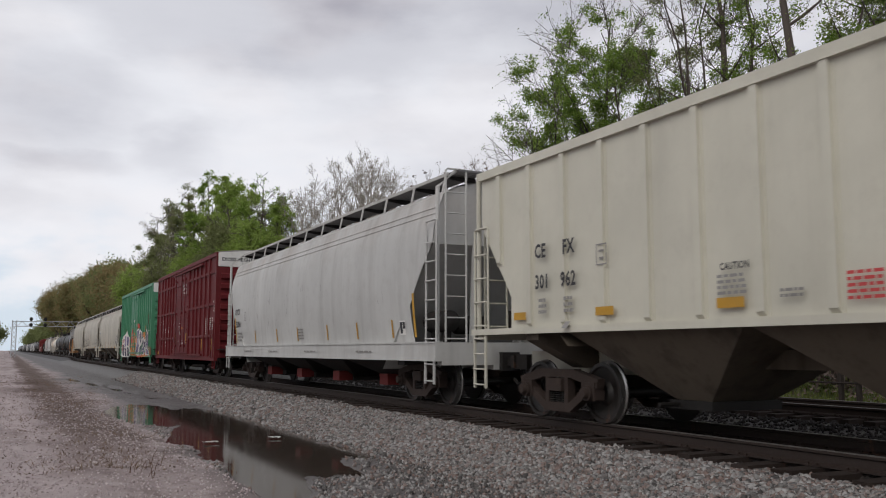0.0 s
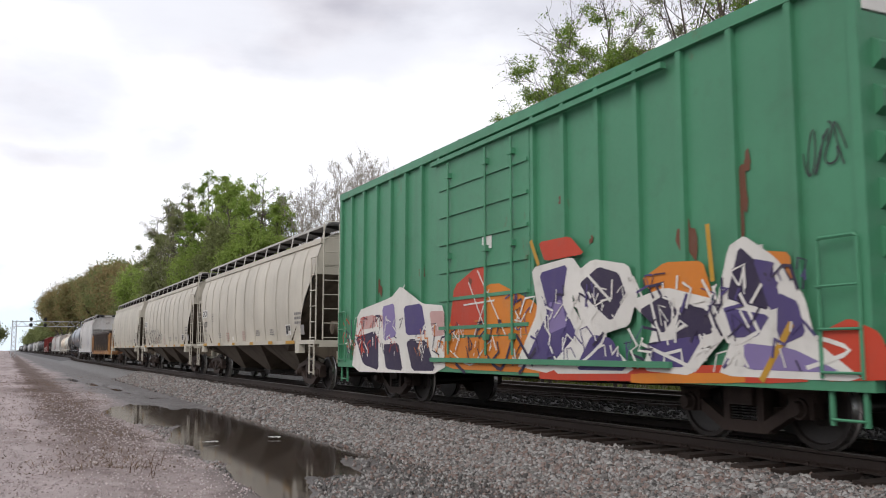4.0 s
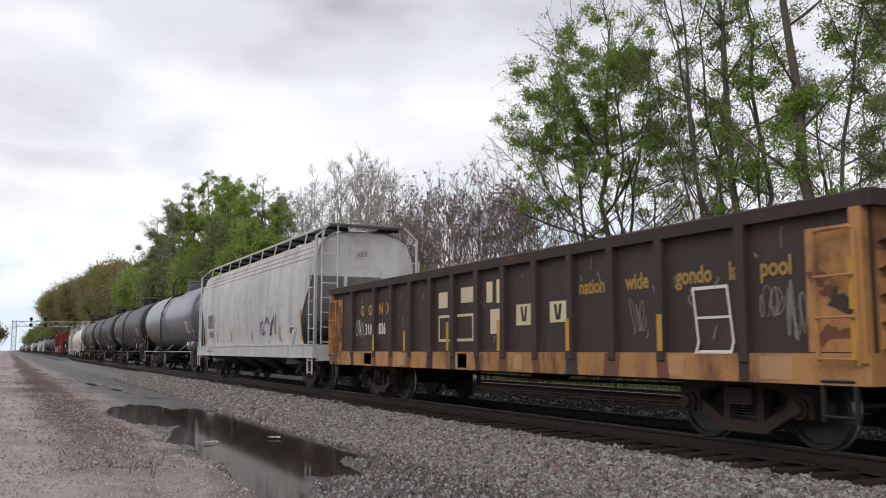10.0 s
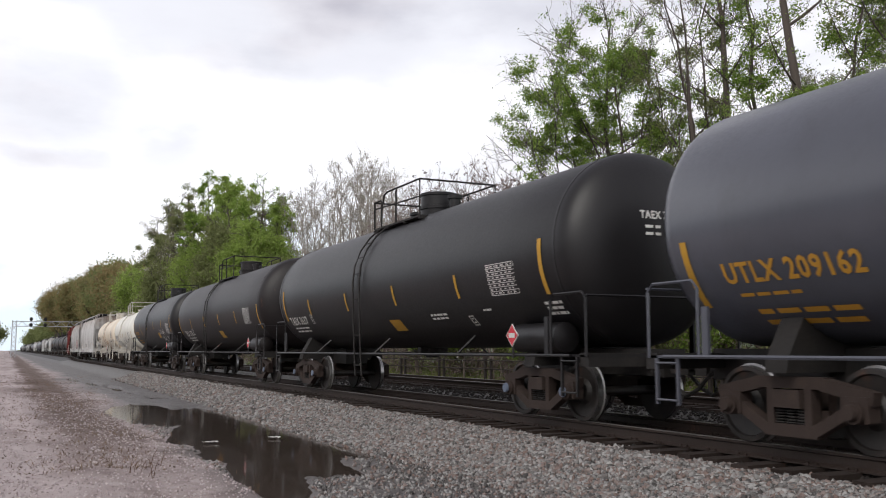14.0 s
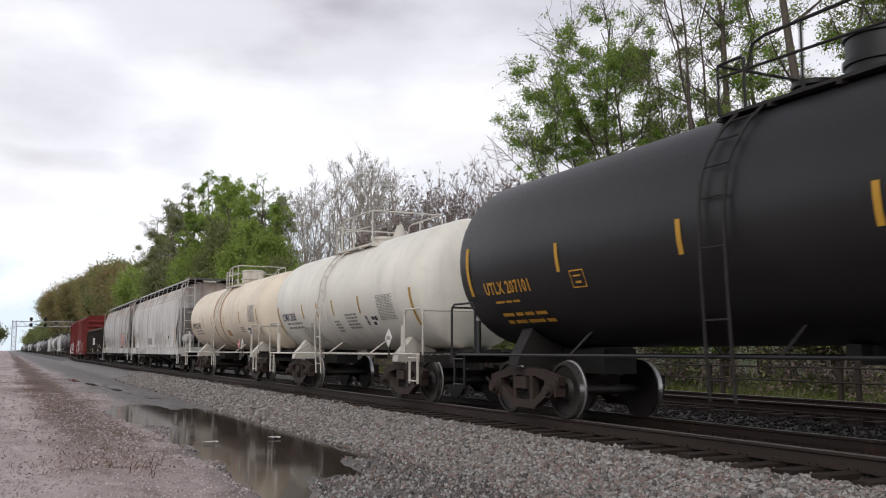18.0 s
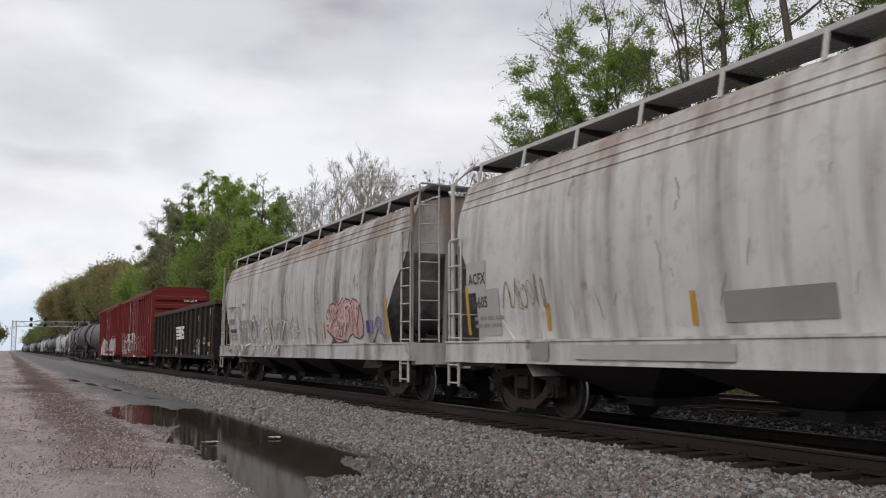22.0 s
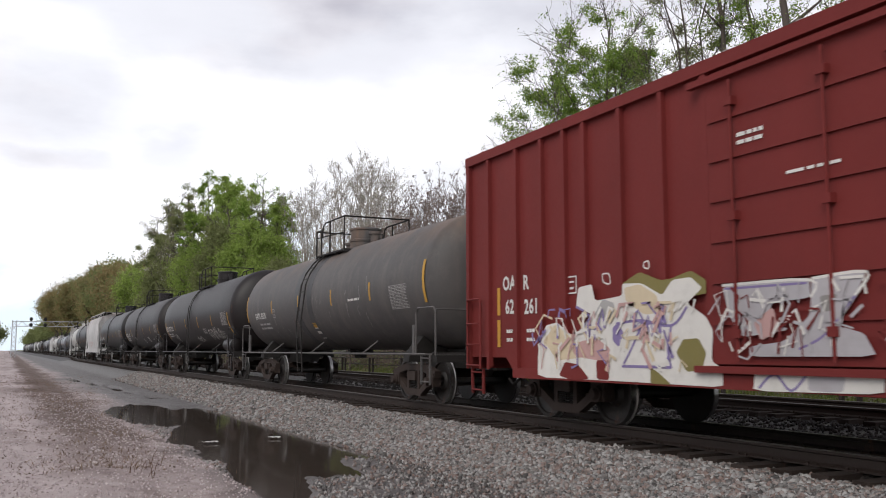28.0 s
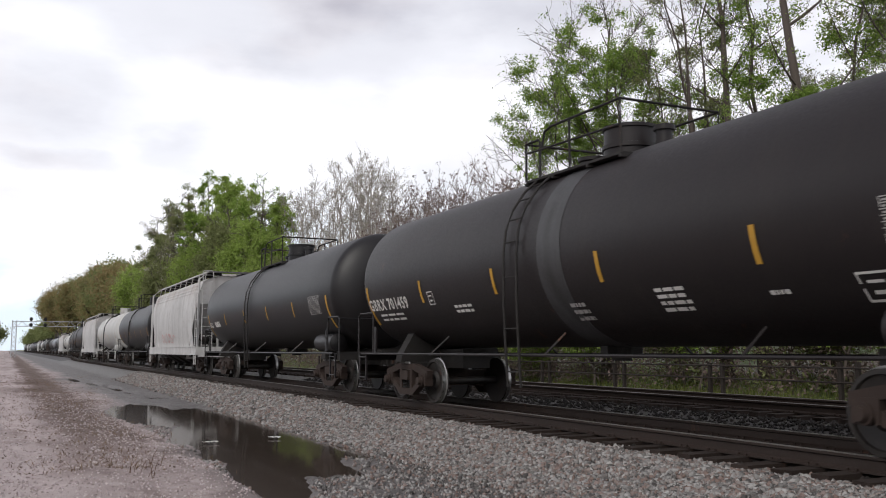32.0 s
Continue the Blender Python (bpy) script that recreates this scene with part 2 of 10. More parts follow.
def on_side(parent, name, material, y, z, surf, verts, faces, label="", out=0.008):
    """Flat work laid on a car's near side: u runs towards the car's front (-y), v up."""
    bm = bmesh.new()
    vs = [bm.verts.new((surf(z + v, y - u) - out, y - u, z + v)) for u, v in verts]
    for f in faces:
        try:
            bm.faces.new([vs[i] for i in f])
        except ValueError:
            pass
    return part(name, bm, material, parent, label)


def stencil(parent, text, size, y, z, surf, material=DARK, spread=1.0, squeeze=1.0):
    v, f = letters(text, size, spread)
    v = [(u * squeeze, w) for u, w in v]
    if not v:
        return None
    return on_side(parent, "lettering", material, y, z, surf, v, f)


def bars(parent, rows, y, z, width, pitch, surf, material=GREY_TXT, seed=1, fill=0.55, name="small_print"):
    """Small print that cannot be read: plain bars."""
    rnd = random.Random(seed)
    vs, fs = [], []
    for i in range(rows):
        u = 0.0
        while u < width * 0.94:
            w = min(width - u, width * rnd.uniform(0.12, 0.34))
            b = len(vs)
            v0 = -i * pitch
            vs += [(u, v0), (u + w, v0), (u + w, v0 + pitch * fill), (u, v0 + pitch * fill)]
            fs.append((b, b + 1, b + 2, b + 3))
            u += w + width * 0.05
    return tagged(on_side(parent, name, material, y, z, surf, vs, fs), kind="stuff")


def patch(parent, name, material, y, z, w, h, surf, label="", cut=0.0, out=0.008):
    """A painted or stuck-on panel, w along the car and h high, from its upper left."""
    k = max(1, int(h / 0.12))
    vs, fs = [], []
    for i in range(k + 1):
        vs += [(cut * i / k, -h * i / k), (w + cut * i / k, -h * i / k)]
    for i in range(k):
        fs.append((2 * i, 2 * i + 1, 2 * i + 3, 2 * i + 2))
    return on_side(parent, name, material, y, z, surf, vs, fs, label, out)


def frame_mark(parent, y, z, w, h, surf, material, bar=0.018, inner=True):
    """A thin stencilled box with a mark in it."""
    vs, fs = [], []
    rects = [(0, 0, w, bar), (0, h - bar, w, h), (0, bar, bar, h - bar), (w - bar, bar, w, h - bar)]
    if inner:
        rects += [(w * 0.3, h * 0.25, w * 0.7, h * 0.38), (w * 0.25, h * 0.62, w * 0.75, h * 0.72)]
    for a, b, c, d in rects:
        i = len(vs)
        vs += [(a, b), (c, b), (c, d), (a, d)]
        fs.append((i, i + 1, i + 2, i + 3))
    return on_side(parent, "stencil_box", material, y, z, surf, vs, fs)


def stroke(pts, w):
    """A brush line of width w through (u, v) points."""
    vs, fs = [], []
    for i, (u, v) in enumerate(pts):
        a, b = pts[max(0, i - 1)], pts[min(len(pts) - 1, i + 1)]
        d = math.hypot(b[0] - a[0], b[1] - a[1]) or 1
        nx, ny = -(b[1] - a[1]) / d * w / 2, (b[0] - a[0]) / d * w / 2
        vs += [(u + nx, v + ny), (u - nx, v - ny)]
    for i in range(len(pts) - 1):
        fs.append((2 * i, 2 * i + 1, 2 * i + 3, 2 * i + 2))
    return vs, fs


def scrawl(parent, material, y, z, w, h, surf, seed, n=9, thick=0.035, label="", out=0.014):
    """A sprayed tag: loops that run on from one stroke to the next and spell nothing."""
    rnd = random.Random(seed)
    vs, fs = [], []
    for i in range(n):
        cw = w / n
        cx, up, foot = cw * (i + 0.5), h * rnd.uniform(0.7, 1.05), h * rnd.uniform(-0.05, 0.15)
        fa, fb, pa, pb, lean = rnd.uniform(0.7, 2.4), rnd.uniform(1.6, 3.6), rnd.uniform(0, 6), rnd.uniform(0, 6), rnd.uniform(-0.2, 0.3)
        pts = []
        for k in range(16):
            q = k / 15 * 2.4
            v = 0.5 + 0.5 * math.sin(fb * q + pb)
            pts.append((cx + cw * (0.52 * math.sin(fa * q * 1.6 + pa) + lean * v + 0.25 * (q - 1.2)), foot + (up - foot) * v))
        a, b = stroke(pts, thick * rnd.uniform(0.6, 1.2))
        o = len(vs)
        vs += a
        fs += [tuple(o + q for q in f) for f in b]
    return tagged(on_side(parent, "graffiti_scrawl", material, y, z, surf, vs, fs, label, out), kind="stuff")


def blob(rnd, w, h, n=14, pinch=0.35):
    ph = [rnd.uniform(0, 6.28) for _ in range(3)]
    out = []
    for k in range(n):
        a = 2 * math.pi * k / n
        r = 1 + pinch * (0.5 * math.sin(2 * a + ph[0]) + 0.35 * math.sin(3 * a + ph[1]) + 0.3 * math.sin(5 * a + ph[2]))
        out.append((w / 2 + w / 2 * r * math.cos(a), h / 2 + h / 2 * r * math.sin(a)))
    return out


# ---------------------------------------------------------------- parts shared by the freight cars
SHARED = {}


def shared(key, make):
    if key not in SHARED:
        SHARED[key] = make()
    return SHARED[key]


def wheelset_mesh():
    bm = bmesh.new()
    for s in (-1, 1):
        prof = [(s * 0.685, 0.10), (s * 0.685, 0.485), (s * 0.715, 0.487), (s * 0.73, 0.462), (s * 0.82, 0.455), (s * 0.825, 0.40),
                (s * 0.79, 0.385), (s * 0.765, 0.20), (s * 0.82, 0.14), (s * 0.82, 0.05)]
        spin(bm, prof, 28, "x")
    spin(bm, [(-0.95, 0.075), (0.95, 0.075)], 10, "x")
    me = finish(bm, "wheelset", WHEEL, True)
    me.materials.append(TREAD)
    for f in me.polygons:
        r = math.hypot(f.center.y, f.center.z)
        if abs(f.center.x) > 0.7 and r > 0.44:
            f.material_index = 1
    return me


def side_frame_mesh(s):
    """One cast side frame of a truck, with its windows."""
    bm = bmesh.new()
    if True:
        x0, x1 = (0.93, 1.07) if s > 0 else (-1.07, -0.93)
        # the frame as a ring of bars round its windows
        bars_ = [((-1.1, 0.60), (-0.45, 0.73), 0.14), ((1.1, 0.60), (0.45, 0.73), 0.14), ((-0.5, 0.74), (0.5, 0.74), 0.13), ((-0.95, 0.55), (-0.35, 0.22), 0.13),
                 ((0.95, 0.55), (0.35, 0.22), 0.13), ((-0.38, 0.21), (0.38, 0.21), 0.14), ((-0.27, 0.24), (-0.27, 0.72), 0.10), ((0.27, 0.24), (0.27, 0.72), 0.10)]
        for (ya, za), (yb, zb), w in bars_:
            d = Vector((yb - ya, zb - za)).normalized()
            nrm = Vector((-d.y, d.x)) * w / 2
            extrude_x(bm, [(ya + nrm.x, za + nrm.y), (yb + nrm.x, zb + nrm.y), (yb - nrm.x, zb - nrm.y), (ya - nrm.x, za - nrm.y)], x0, x1)
        for y in (-0.889, 0.889):
            extrude_x(bm, [(y - 0.17, 0.36), (y - 0.17, 0.62), (y + 0.17, 0.62), (y + 0.17, 0.36), (y + 0.12, 0.34), (y + 0.12, 0.50), (y - 0.12, 0.50), (y - 0.12, 0.34)], x0 - 0.02, x1 + 0.02)
    return finish(bm, "side_frame", RUST_STEEL)


def truck_mesh():
    """The bolster and brake beams between the side frames."""
    bm = bmesh.new()
    box(bm, -1.12, 1.12, -0.2, 0.2, 0.46, 0.66)
    box(bm, -0.3, 0.3, -0.3, 0.3, 0.66, 0.80)
    for y in (-0.35, 0.35):
        box(bm, -0.9, 0.9, y - 0.05, y + 0.05, 0.34, 0.44)
        for s in (-1, 1):
            box(bm, s * 0.76 - 0.06, s * 0.76 + 0.06, y * 1.12 - 0.06, y * 1.12 + 0.06, 0.3, 0.62)
    return finish(bm, "truck", RUST_STEEL)


def cap_mesh():
    bm = bmesh.new()
    spin(bm, [(-1.20, 0.03), (-1.20, 0.075), (-1.17, 0.085), (-1.13, 0.09), (-1.13, 0.12), (-1.02, 0.125)], 14, "x")
    return finish(bm, "bearing_cap", RUST_STEEL, True)


def spring_mesh():
    bm = bmesh.new()
    for y in (-0.16, 0.0, 0.16):
        for k in range(6):
            spin(bm, [(0.29 + k * 0.033, 0.07), (0.305 + k * 0.033, 0.07)], 8, "z", (-1.0, y, 0))
    return finish(bm, "spring_nest", BLACK_STEEL)


WHEELSETS = []


def add_trucks(car, half, ends=(-1, 1), cap=None):
    for s in ends:
        tr = part("truck", shared("truck", truck_mesh), None, car)
        tr.location = (0, s * half, 0)
        for q in (-1, 1):
            part("side_frame", shared(("side_frame", q), lambda: side_frame_mesh(q)), None, tr, "rusty brown cast steel side frame")
        for dy in (-0.889, 0.889):
            ws = part("wheelset", shared("wheelset", wheelset_mesh), None, tr)
            ws.location = (0, dy, 0.457)
            WHEELSETS.append((car, s * half + dy, ws))
            bc = part("bearing_cap", shared(("cap", cap), cap_mesh if not cap else blue_cap_mesh), None, tr)
            bc.location = (0, dy, 0.457)
        tagged(part("spring_nest", shared("spring_nest", spring_mesh), None, tr), kind="stuff")


def blue_cap_mesh():
    """A bearing cap with a painted end face."""
    me = cap_mesh()
    me.materials.append(BLUE_CAP)
    for f in me.polygons:
        if f.center.x < -1.16 or f.center.x > 1.16:
            f.material_index = 1
    return me


def coupler_mesh():
    bm = bmesh.new()
    box(bm, -0.09, 0.09, -0.75, 0.0, 0.80, 0.96)
    box(bm, -0.16, 0.12, -0.98, -0.75, 0.74, 1.02)
    box(bm, 0.02, 0.17, -1.06, -0.93, 0.76, 1.0)
    box(bm, -0.2, 0.2, -0.12, 0.0, 0.70, 1.06)
    tube(bm, [(0.25, -0.1, 0.8), (0.25, -0.4, 0.55), (0.2, -0.7, 0.45), (0.15, -0.95, 0.55)], 0.03, 6)
    return finish(bm, "coupler", BLACK_STEEL)


def add_couplers(car, half):
    for s in (-1, 1):
        c = part("coupler", shared("coupler", coupler_mesh), None, car)
        c.location = (0, s * half, 0)
        if s > 0:
            c.rotation_euler = (0, 0, math.pi)


def ladder_mesh(bm, p, width, z0, z1, along="y", rungs=0.38, r=0.016):
    """Two stiles and their rungs, standing at p."""
    x, y = p
    dx, dy = (0, width) if along == "y" else (width, 0)
    for k in (0, 1):
        xx, yy = x + dx * k, y + dy * k
        box(bm, xx - 0.018, xx + 0.018, yy - 0.022, yy + 0.022, z0, z1)
    n = max(1, int((z1 - z0) / rungs))
    for i in range(n + 1):
        z = z0 + 0.06 + (z1 - z0 - 0.12) * i / n
        tube(bm, [(x - 0.02, y, z), (x + dx - 0.02, y + dy, z)], r, 6)


def add_ladder(car, p, width, z0, z1, material, along="y", name="ladder", rungs=0.38):
    """A ladder whose rungs are pieces of their own."""
    x, y = p
    dx, dy = (0, width) if along == "y" else (width, 0)
    bm = bmesh.new()
    tube(bm, [(x, y, z0), (x, y, z1 - 0.03), (x + dx * 0.08, y + dy * 0.08, z1), (x + dx * 0.92, y + dy * 0.92, z1), (x + dx, y + dy, z1 - 0.03), (x + dx, y + dy, z0)], 0.021, 6)
    lad = part(name, bm, material, car)
    bm = bmesh.new()
    tube(bm, [(0, 0, 0), (dx, dy, 0)], 0.016, 6)
    rung = finish(bm, "rung", material)
    n = max(1, int((z1 - z0) / rungs))
    for i in range(n):
        part("rung", rung, None, lad).location = (x - 0.02, y, z0 + 0.06 + (z1 - z0 - 0.12) * i / n)
    return lad


def brake_gear(car, half, material=BLACK_STEEL):
    """Reservoir, cylinder and rods under the floor."""
    bm = bmesh.new()
    spin(bm, [(-0.55, 0.12), (-0.5, 0.20), (0.5, 0.20), (0.55, 0.12)], 14, "y", (0.75, half * 0.15, 0.74))
    part("air_reservoir", bm, material, car, smooth=True)
    bm = bmesh.new()
    tube(bm, [(0.3, -half + 1.0, 0.62), (0.35, 0, 0.55), (0.3, half - 1.0, 0.62)], 0.025, 5)
    tube(bm, [(-0.5, -half + 1.4, 0.70), (-0.5, half - 1.4, 0.70)], 0.03, 5)
    part("brake_rod", bm, material, car)


# ---------------------------------------------------------------- tank car
def tank_car(label, length, colour, y_mid, R=1.55, zc=2.70, dome="tall", step_ladder=True, seams=(), saddle=True, sill_z=1.0, trim=None, cap=None, pl=1.35, dome_y=0.0, ladder_y=None, rail_h=0.62, reservoir=True, housing_dy=-0.35):
    car = thing("tank_car", label, "tank car", "freight cars of the train")
    trim = trim or colour
    half = length / 2
    tl = half - 0.04
    bm = bmesh.new()
    hd = 0.62
    prof = [(-tl + hd * (1 - math.cos(a)), R * math.sin(a) ** 0.9) for a in [math.pi / 2 * i / 9 for i in range(10)]]
    prof[0] = (-tl, 0.02)
    cols = [-tl + hd + (2 * tl - 2 * hd) * i / 8 for i in range(1, 8)]
    prof += [(y, R) for y in cols] + [(-y, r) for y, r in prof[::-1]]
    spin(bm, prof, 48, "y", (0, 0, zc))
    part("tank", bm, colour, car, smooth=True)
    for y in seams:
        bm = bmesh.new()
        spin(bm, [(y - 0.05, R * 0.99), (y - 0.045, R + 0.012), (y + 0.045, R + 0.012), (y + 0.05, R * 0.99)], 48, "y", (0, 0, zc))
        part("band", bm, trim, car, smooth=True)
    # stub sills, bolsters and saddles
    for s in (-1, 1):
        bm = bmesh.new()
        y0, y1 = sorted((s * (half), s * (half - 3.3)))
        box(bm, -0.32, 0.32, y0, y1, 0.72, 1.12)
        y0, y1 = sorted((s * half, s * (half - 0.22)))
        box(bm, -1.45, 1.45, y0, y1, 0.86, 1.06)
        part("stub_sill", bm, BLACK_STEEL, car)
    for s in (-1, 1):
        bm = bmesh.new()
        yb = s * (half - 2.0)
        pr = [(-1.25, 0.85), (1.25, 0.85), (1.22, 1.0)]
        pr += [(R * 1.005 * math.sin(a), zc - R * 1.005 * math.cos(a)) for a in [0.66 - 1.32 * i / 10 for i in range(11)]] + [(-1.22, 1.0)]
        extrude_y(bm, pr, yb - 0.16, yb + 0.16)
        part("bolster_saddle", bm, BLACK_STEEL if saddle else trim, car)
    # end platforms
    for s in (-1, 1):
        bm = bmesh.new()
        y0, y1 = sorted((s * half, s * (half - 0.55)))
        box(bm, -1.45, 1.45, y0, y1, sill_z, sill_z + 0.035)
        part("end_platform", bm, trim, car)
        # hoop rail at the near and far corner
        bm = bmesh.new()
        for x in (-1.45, 1.45):
            tube(bm, [(x, s * (half - 0.06), sill_z), (x, s * (half - 0.06), sill_z + 0.85), (x, s * (half - 0.16), sill_z + 0.95), (x, s * (half - 0.9), sill_z + 0.95), (x, s * (half - 1.0), sill_z + 0.85), (x, s * (half - 1.0), sill_z)], 0.022, 6)
        tube(bm, [(-1.45, s * (half - 0.04), sill_z + 0.9), (1.45, s * (half - 0.04), sill_z + 0.9)], 0.02, 6)
        part("end_handrail", bm, trim, car)
        for x in (-1.48, 1.48):
            bm = bmesh.new()
            ladder_mesh(bm, (x, s * (half - 0.45) - 0.2), 0.4, 0.42, sill_z, "y", 0.3)
            part("step", bm, trim, car)
        for x in (-1.44, 1.44):
            bm = bmesh.new()
            box(bm, x - 0.02, x + 0.02, s * (half - 1.12) - 0.055, s * (half - 1.12) + 0.055, sill_z, sill_z + 0.62)
            part("head_brace", bm, trim, car)
    # line of the running rail and its brackets along the side
    bm = bmesh.new()
    for x in (-1.5, 1.5):
        tube(bm, [(x, -half + 0.4, sill_z + 0.02), (x, half - 0.4, sill_z + 0.02)], 0.026, 6)
        n = 4
        for i in range(1, n):
            y = -half + length * i / n
            tube(bm, [(x, y, sill_z), (x * 0.72, y, zc - R * 0.86)], 0.022, 5)
    part("side_rail", bm, trim, car)
    # dome platform, valve housing and its railing
    zt = zc + R
    ladder_y = pl * 0.62 if ladder_y is None else ladder_y
    kr = rail_h / 0.82
    ya, yb = dome_y - pl, dome_y + pl
    deck = BLACK_STEEL if trim is not WHITE_TRIM else trim
    for x in (-0.95, 0.35):
        bm = bmesh.new()
        box(bm, x, x + 0.6, ya, yb, zt - 0.22, zt - 0.18)
        part("platform_board", bm, deck, car)
    for y in (ya, dome_y - 0.5, dome_y + 0.5, yb):
        bm = bmesh.new()
        box(bm, -0.97, 0.97, y - 0.03, y + 0.03, zt - 0.27, zt - 0.222)
        part("platform_bearer", bm, deck, car)
    if dome == "low":
        bm = bmesh.new()
        spin(bm, [(zt - 0.1, 0.34), (zt + 0.08, 0.34), (zt + 0.09, 0.38), (zt + 0.15, 0.38), (zt + 0.17, 0.02)], 24, "z", (0, dome_y + 0.2, 0))
        part("manway_cover", bm, trim, car, smooth=True)
        bm = bmesh.new()
        spin(bm, [(zt - 0.1, 0.20), (zt + 0.05, 0.18), (zt + 0.36, 0.08), (zt + 0.37, 0.02)], 16, "z", (0, dome_y - 0.85, 0))
        part("vent_cone", bm, trim, car, smooth=True)
    else:
        bm = bmesh.new()
        spin(bm, [(zt - 0.1, 0.44), (zt + 0.10, 0.44), (zt + 0.11, 0.47), (zt + 0.17, 0.47), (zt + 0.18, 0.43), (zt + 0.42, 0.43), (zt + 0.43, 0.46), (zt + 0.48, 0.46), (zt + 0.50, 0.40), (zt + 0.51, 0.02)], 24, "z", (0, dome_y + housing_dy, 0))
        part("valve_housing", bm, trim, car, smooth=True)
        bm = bmesh.new()
        spin(bm, [(zt - 0.1, 0.13), (zt + 0.25, 0.13), (zt + 0.26, 0.17), (zt + 0.34, 0.17), (zt + 0.36, 0.02)], 14, "z", (0, dome_y - pl * 0.88, 0))
        part("vent_valve", bm, trim, car, smooth=True)
        bm = bmesh.new()
        spin(bm, [(zt - 0.1, 0.24), (zt + 0.10, 0.24), (zt + 0.12, 0.28), (zt + 0.18, 0.28), (zt + 0.20, 0.02)], 16, "z", (0, dome_y + pl * 0.5, 0))
        part("hatch_cover", bm, trim, car, smooth=True)
    for x in (-0.95, 0.95):
        bm = bmesh.new()
        tube(bm, [(x, yb, zt - 0.2), (x, yb, zt + 0.62 * kr), (x, yb - 0.40, zt + 0.62 * kr), (x, yb - 0.45, zt + 0.56 * kr), (x, yb - 0.45, zt - 0.2)], 0.024, 6)
        tube(bm, [(x, yb - 0.5, zt + 0.35 * kr), (x, yb - 0.6, zt + 0.75 * kr), (x, yb - 0.8, zt + rail_h), (x, ya, zt + rail_h), (x, ya, zt - 0.2)], 0.022, 6)
        tube(bm, [(x, yb, zt + 0.4 * kr), (x, ya, zt + 0.3 * kr)], 0.018, 6)
        tube(bm, [(x, dome_y, zt - 0.2), (x, dome_y, zt + rail_h)], 0.022, 6)
        part("dome_railing", bm, deck, car)
    for y, zz in ((yb, 0.62 * kr), (ya, rail_h)):
        bm = bmesh.new()
        tube(bm, [(-0.95, y, zt + zz), (0.95, y, zt + zz)], 0.022, 6)
        part("cross_rail", bm, deck, car)
    # ladder that follows the tank's side up to the platform
    if step_ladder:
        bm = bmesh.new()
        path = [(-1.53, sill_z - 0.5), (-1.56, sill_z), (-1.60, 1.9)] + [(-(R + 0.07) * math.cos(a), zc + (R + 0.07) * math.sin(a)) for a in (0.0, 0.25, 0.5, 0.75, 0.95)]
        for dy in (-0.21, 0.21):
            tube(bm, [(x, ladder_y + dy, z) for x, z in path], 0.022, 6)
        for (xa, za), (xb, zb) in zip(path, path[1:]):
            for q in (0.5,):
                x, z = xa + (xb - xa) * q, za + (zb - za) * q
                tube(bm, [(x, ladder_y - 0.21, z), (x, ladder_y + 0.21, z)], 0.014, 5)
        part("ladder", bm, deck, car)
    bm = bmesh.new()
    spin(bm, [(zc - R - 0.22, 0.16), (zc - R + 0.1, 0.22)], 14, "z")
    box(bm, -0.35, 0.35, -0.1, 0.1, zc - R - 0.12, zc - R + 0.02)
    part("bottom_valve", bm, BLACK_STEEL, car)
    if trim is not WHITE_TRIM and reservoir:
        bm = bmesh.new()
        spin(bm, [(-0.75, 0.10), (-0.68, 0.24), (0.68, 0.24), (0.75, 0.10)], 16, "y", (-1.12, -half + 1.75, 1.30))
        part("air_reservoir", bm, trim, car, smooth=True)
    add_trucks(car, half - 2.0, cap=cap)
    add_couplers(car, half)

    def surf(z, y):
        return -math.sqrt(max(0.01, R * R - (z - zc) ** 2))
    CARS.append((car, y_mid))
    return car, surf, half, zc, R


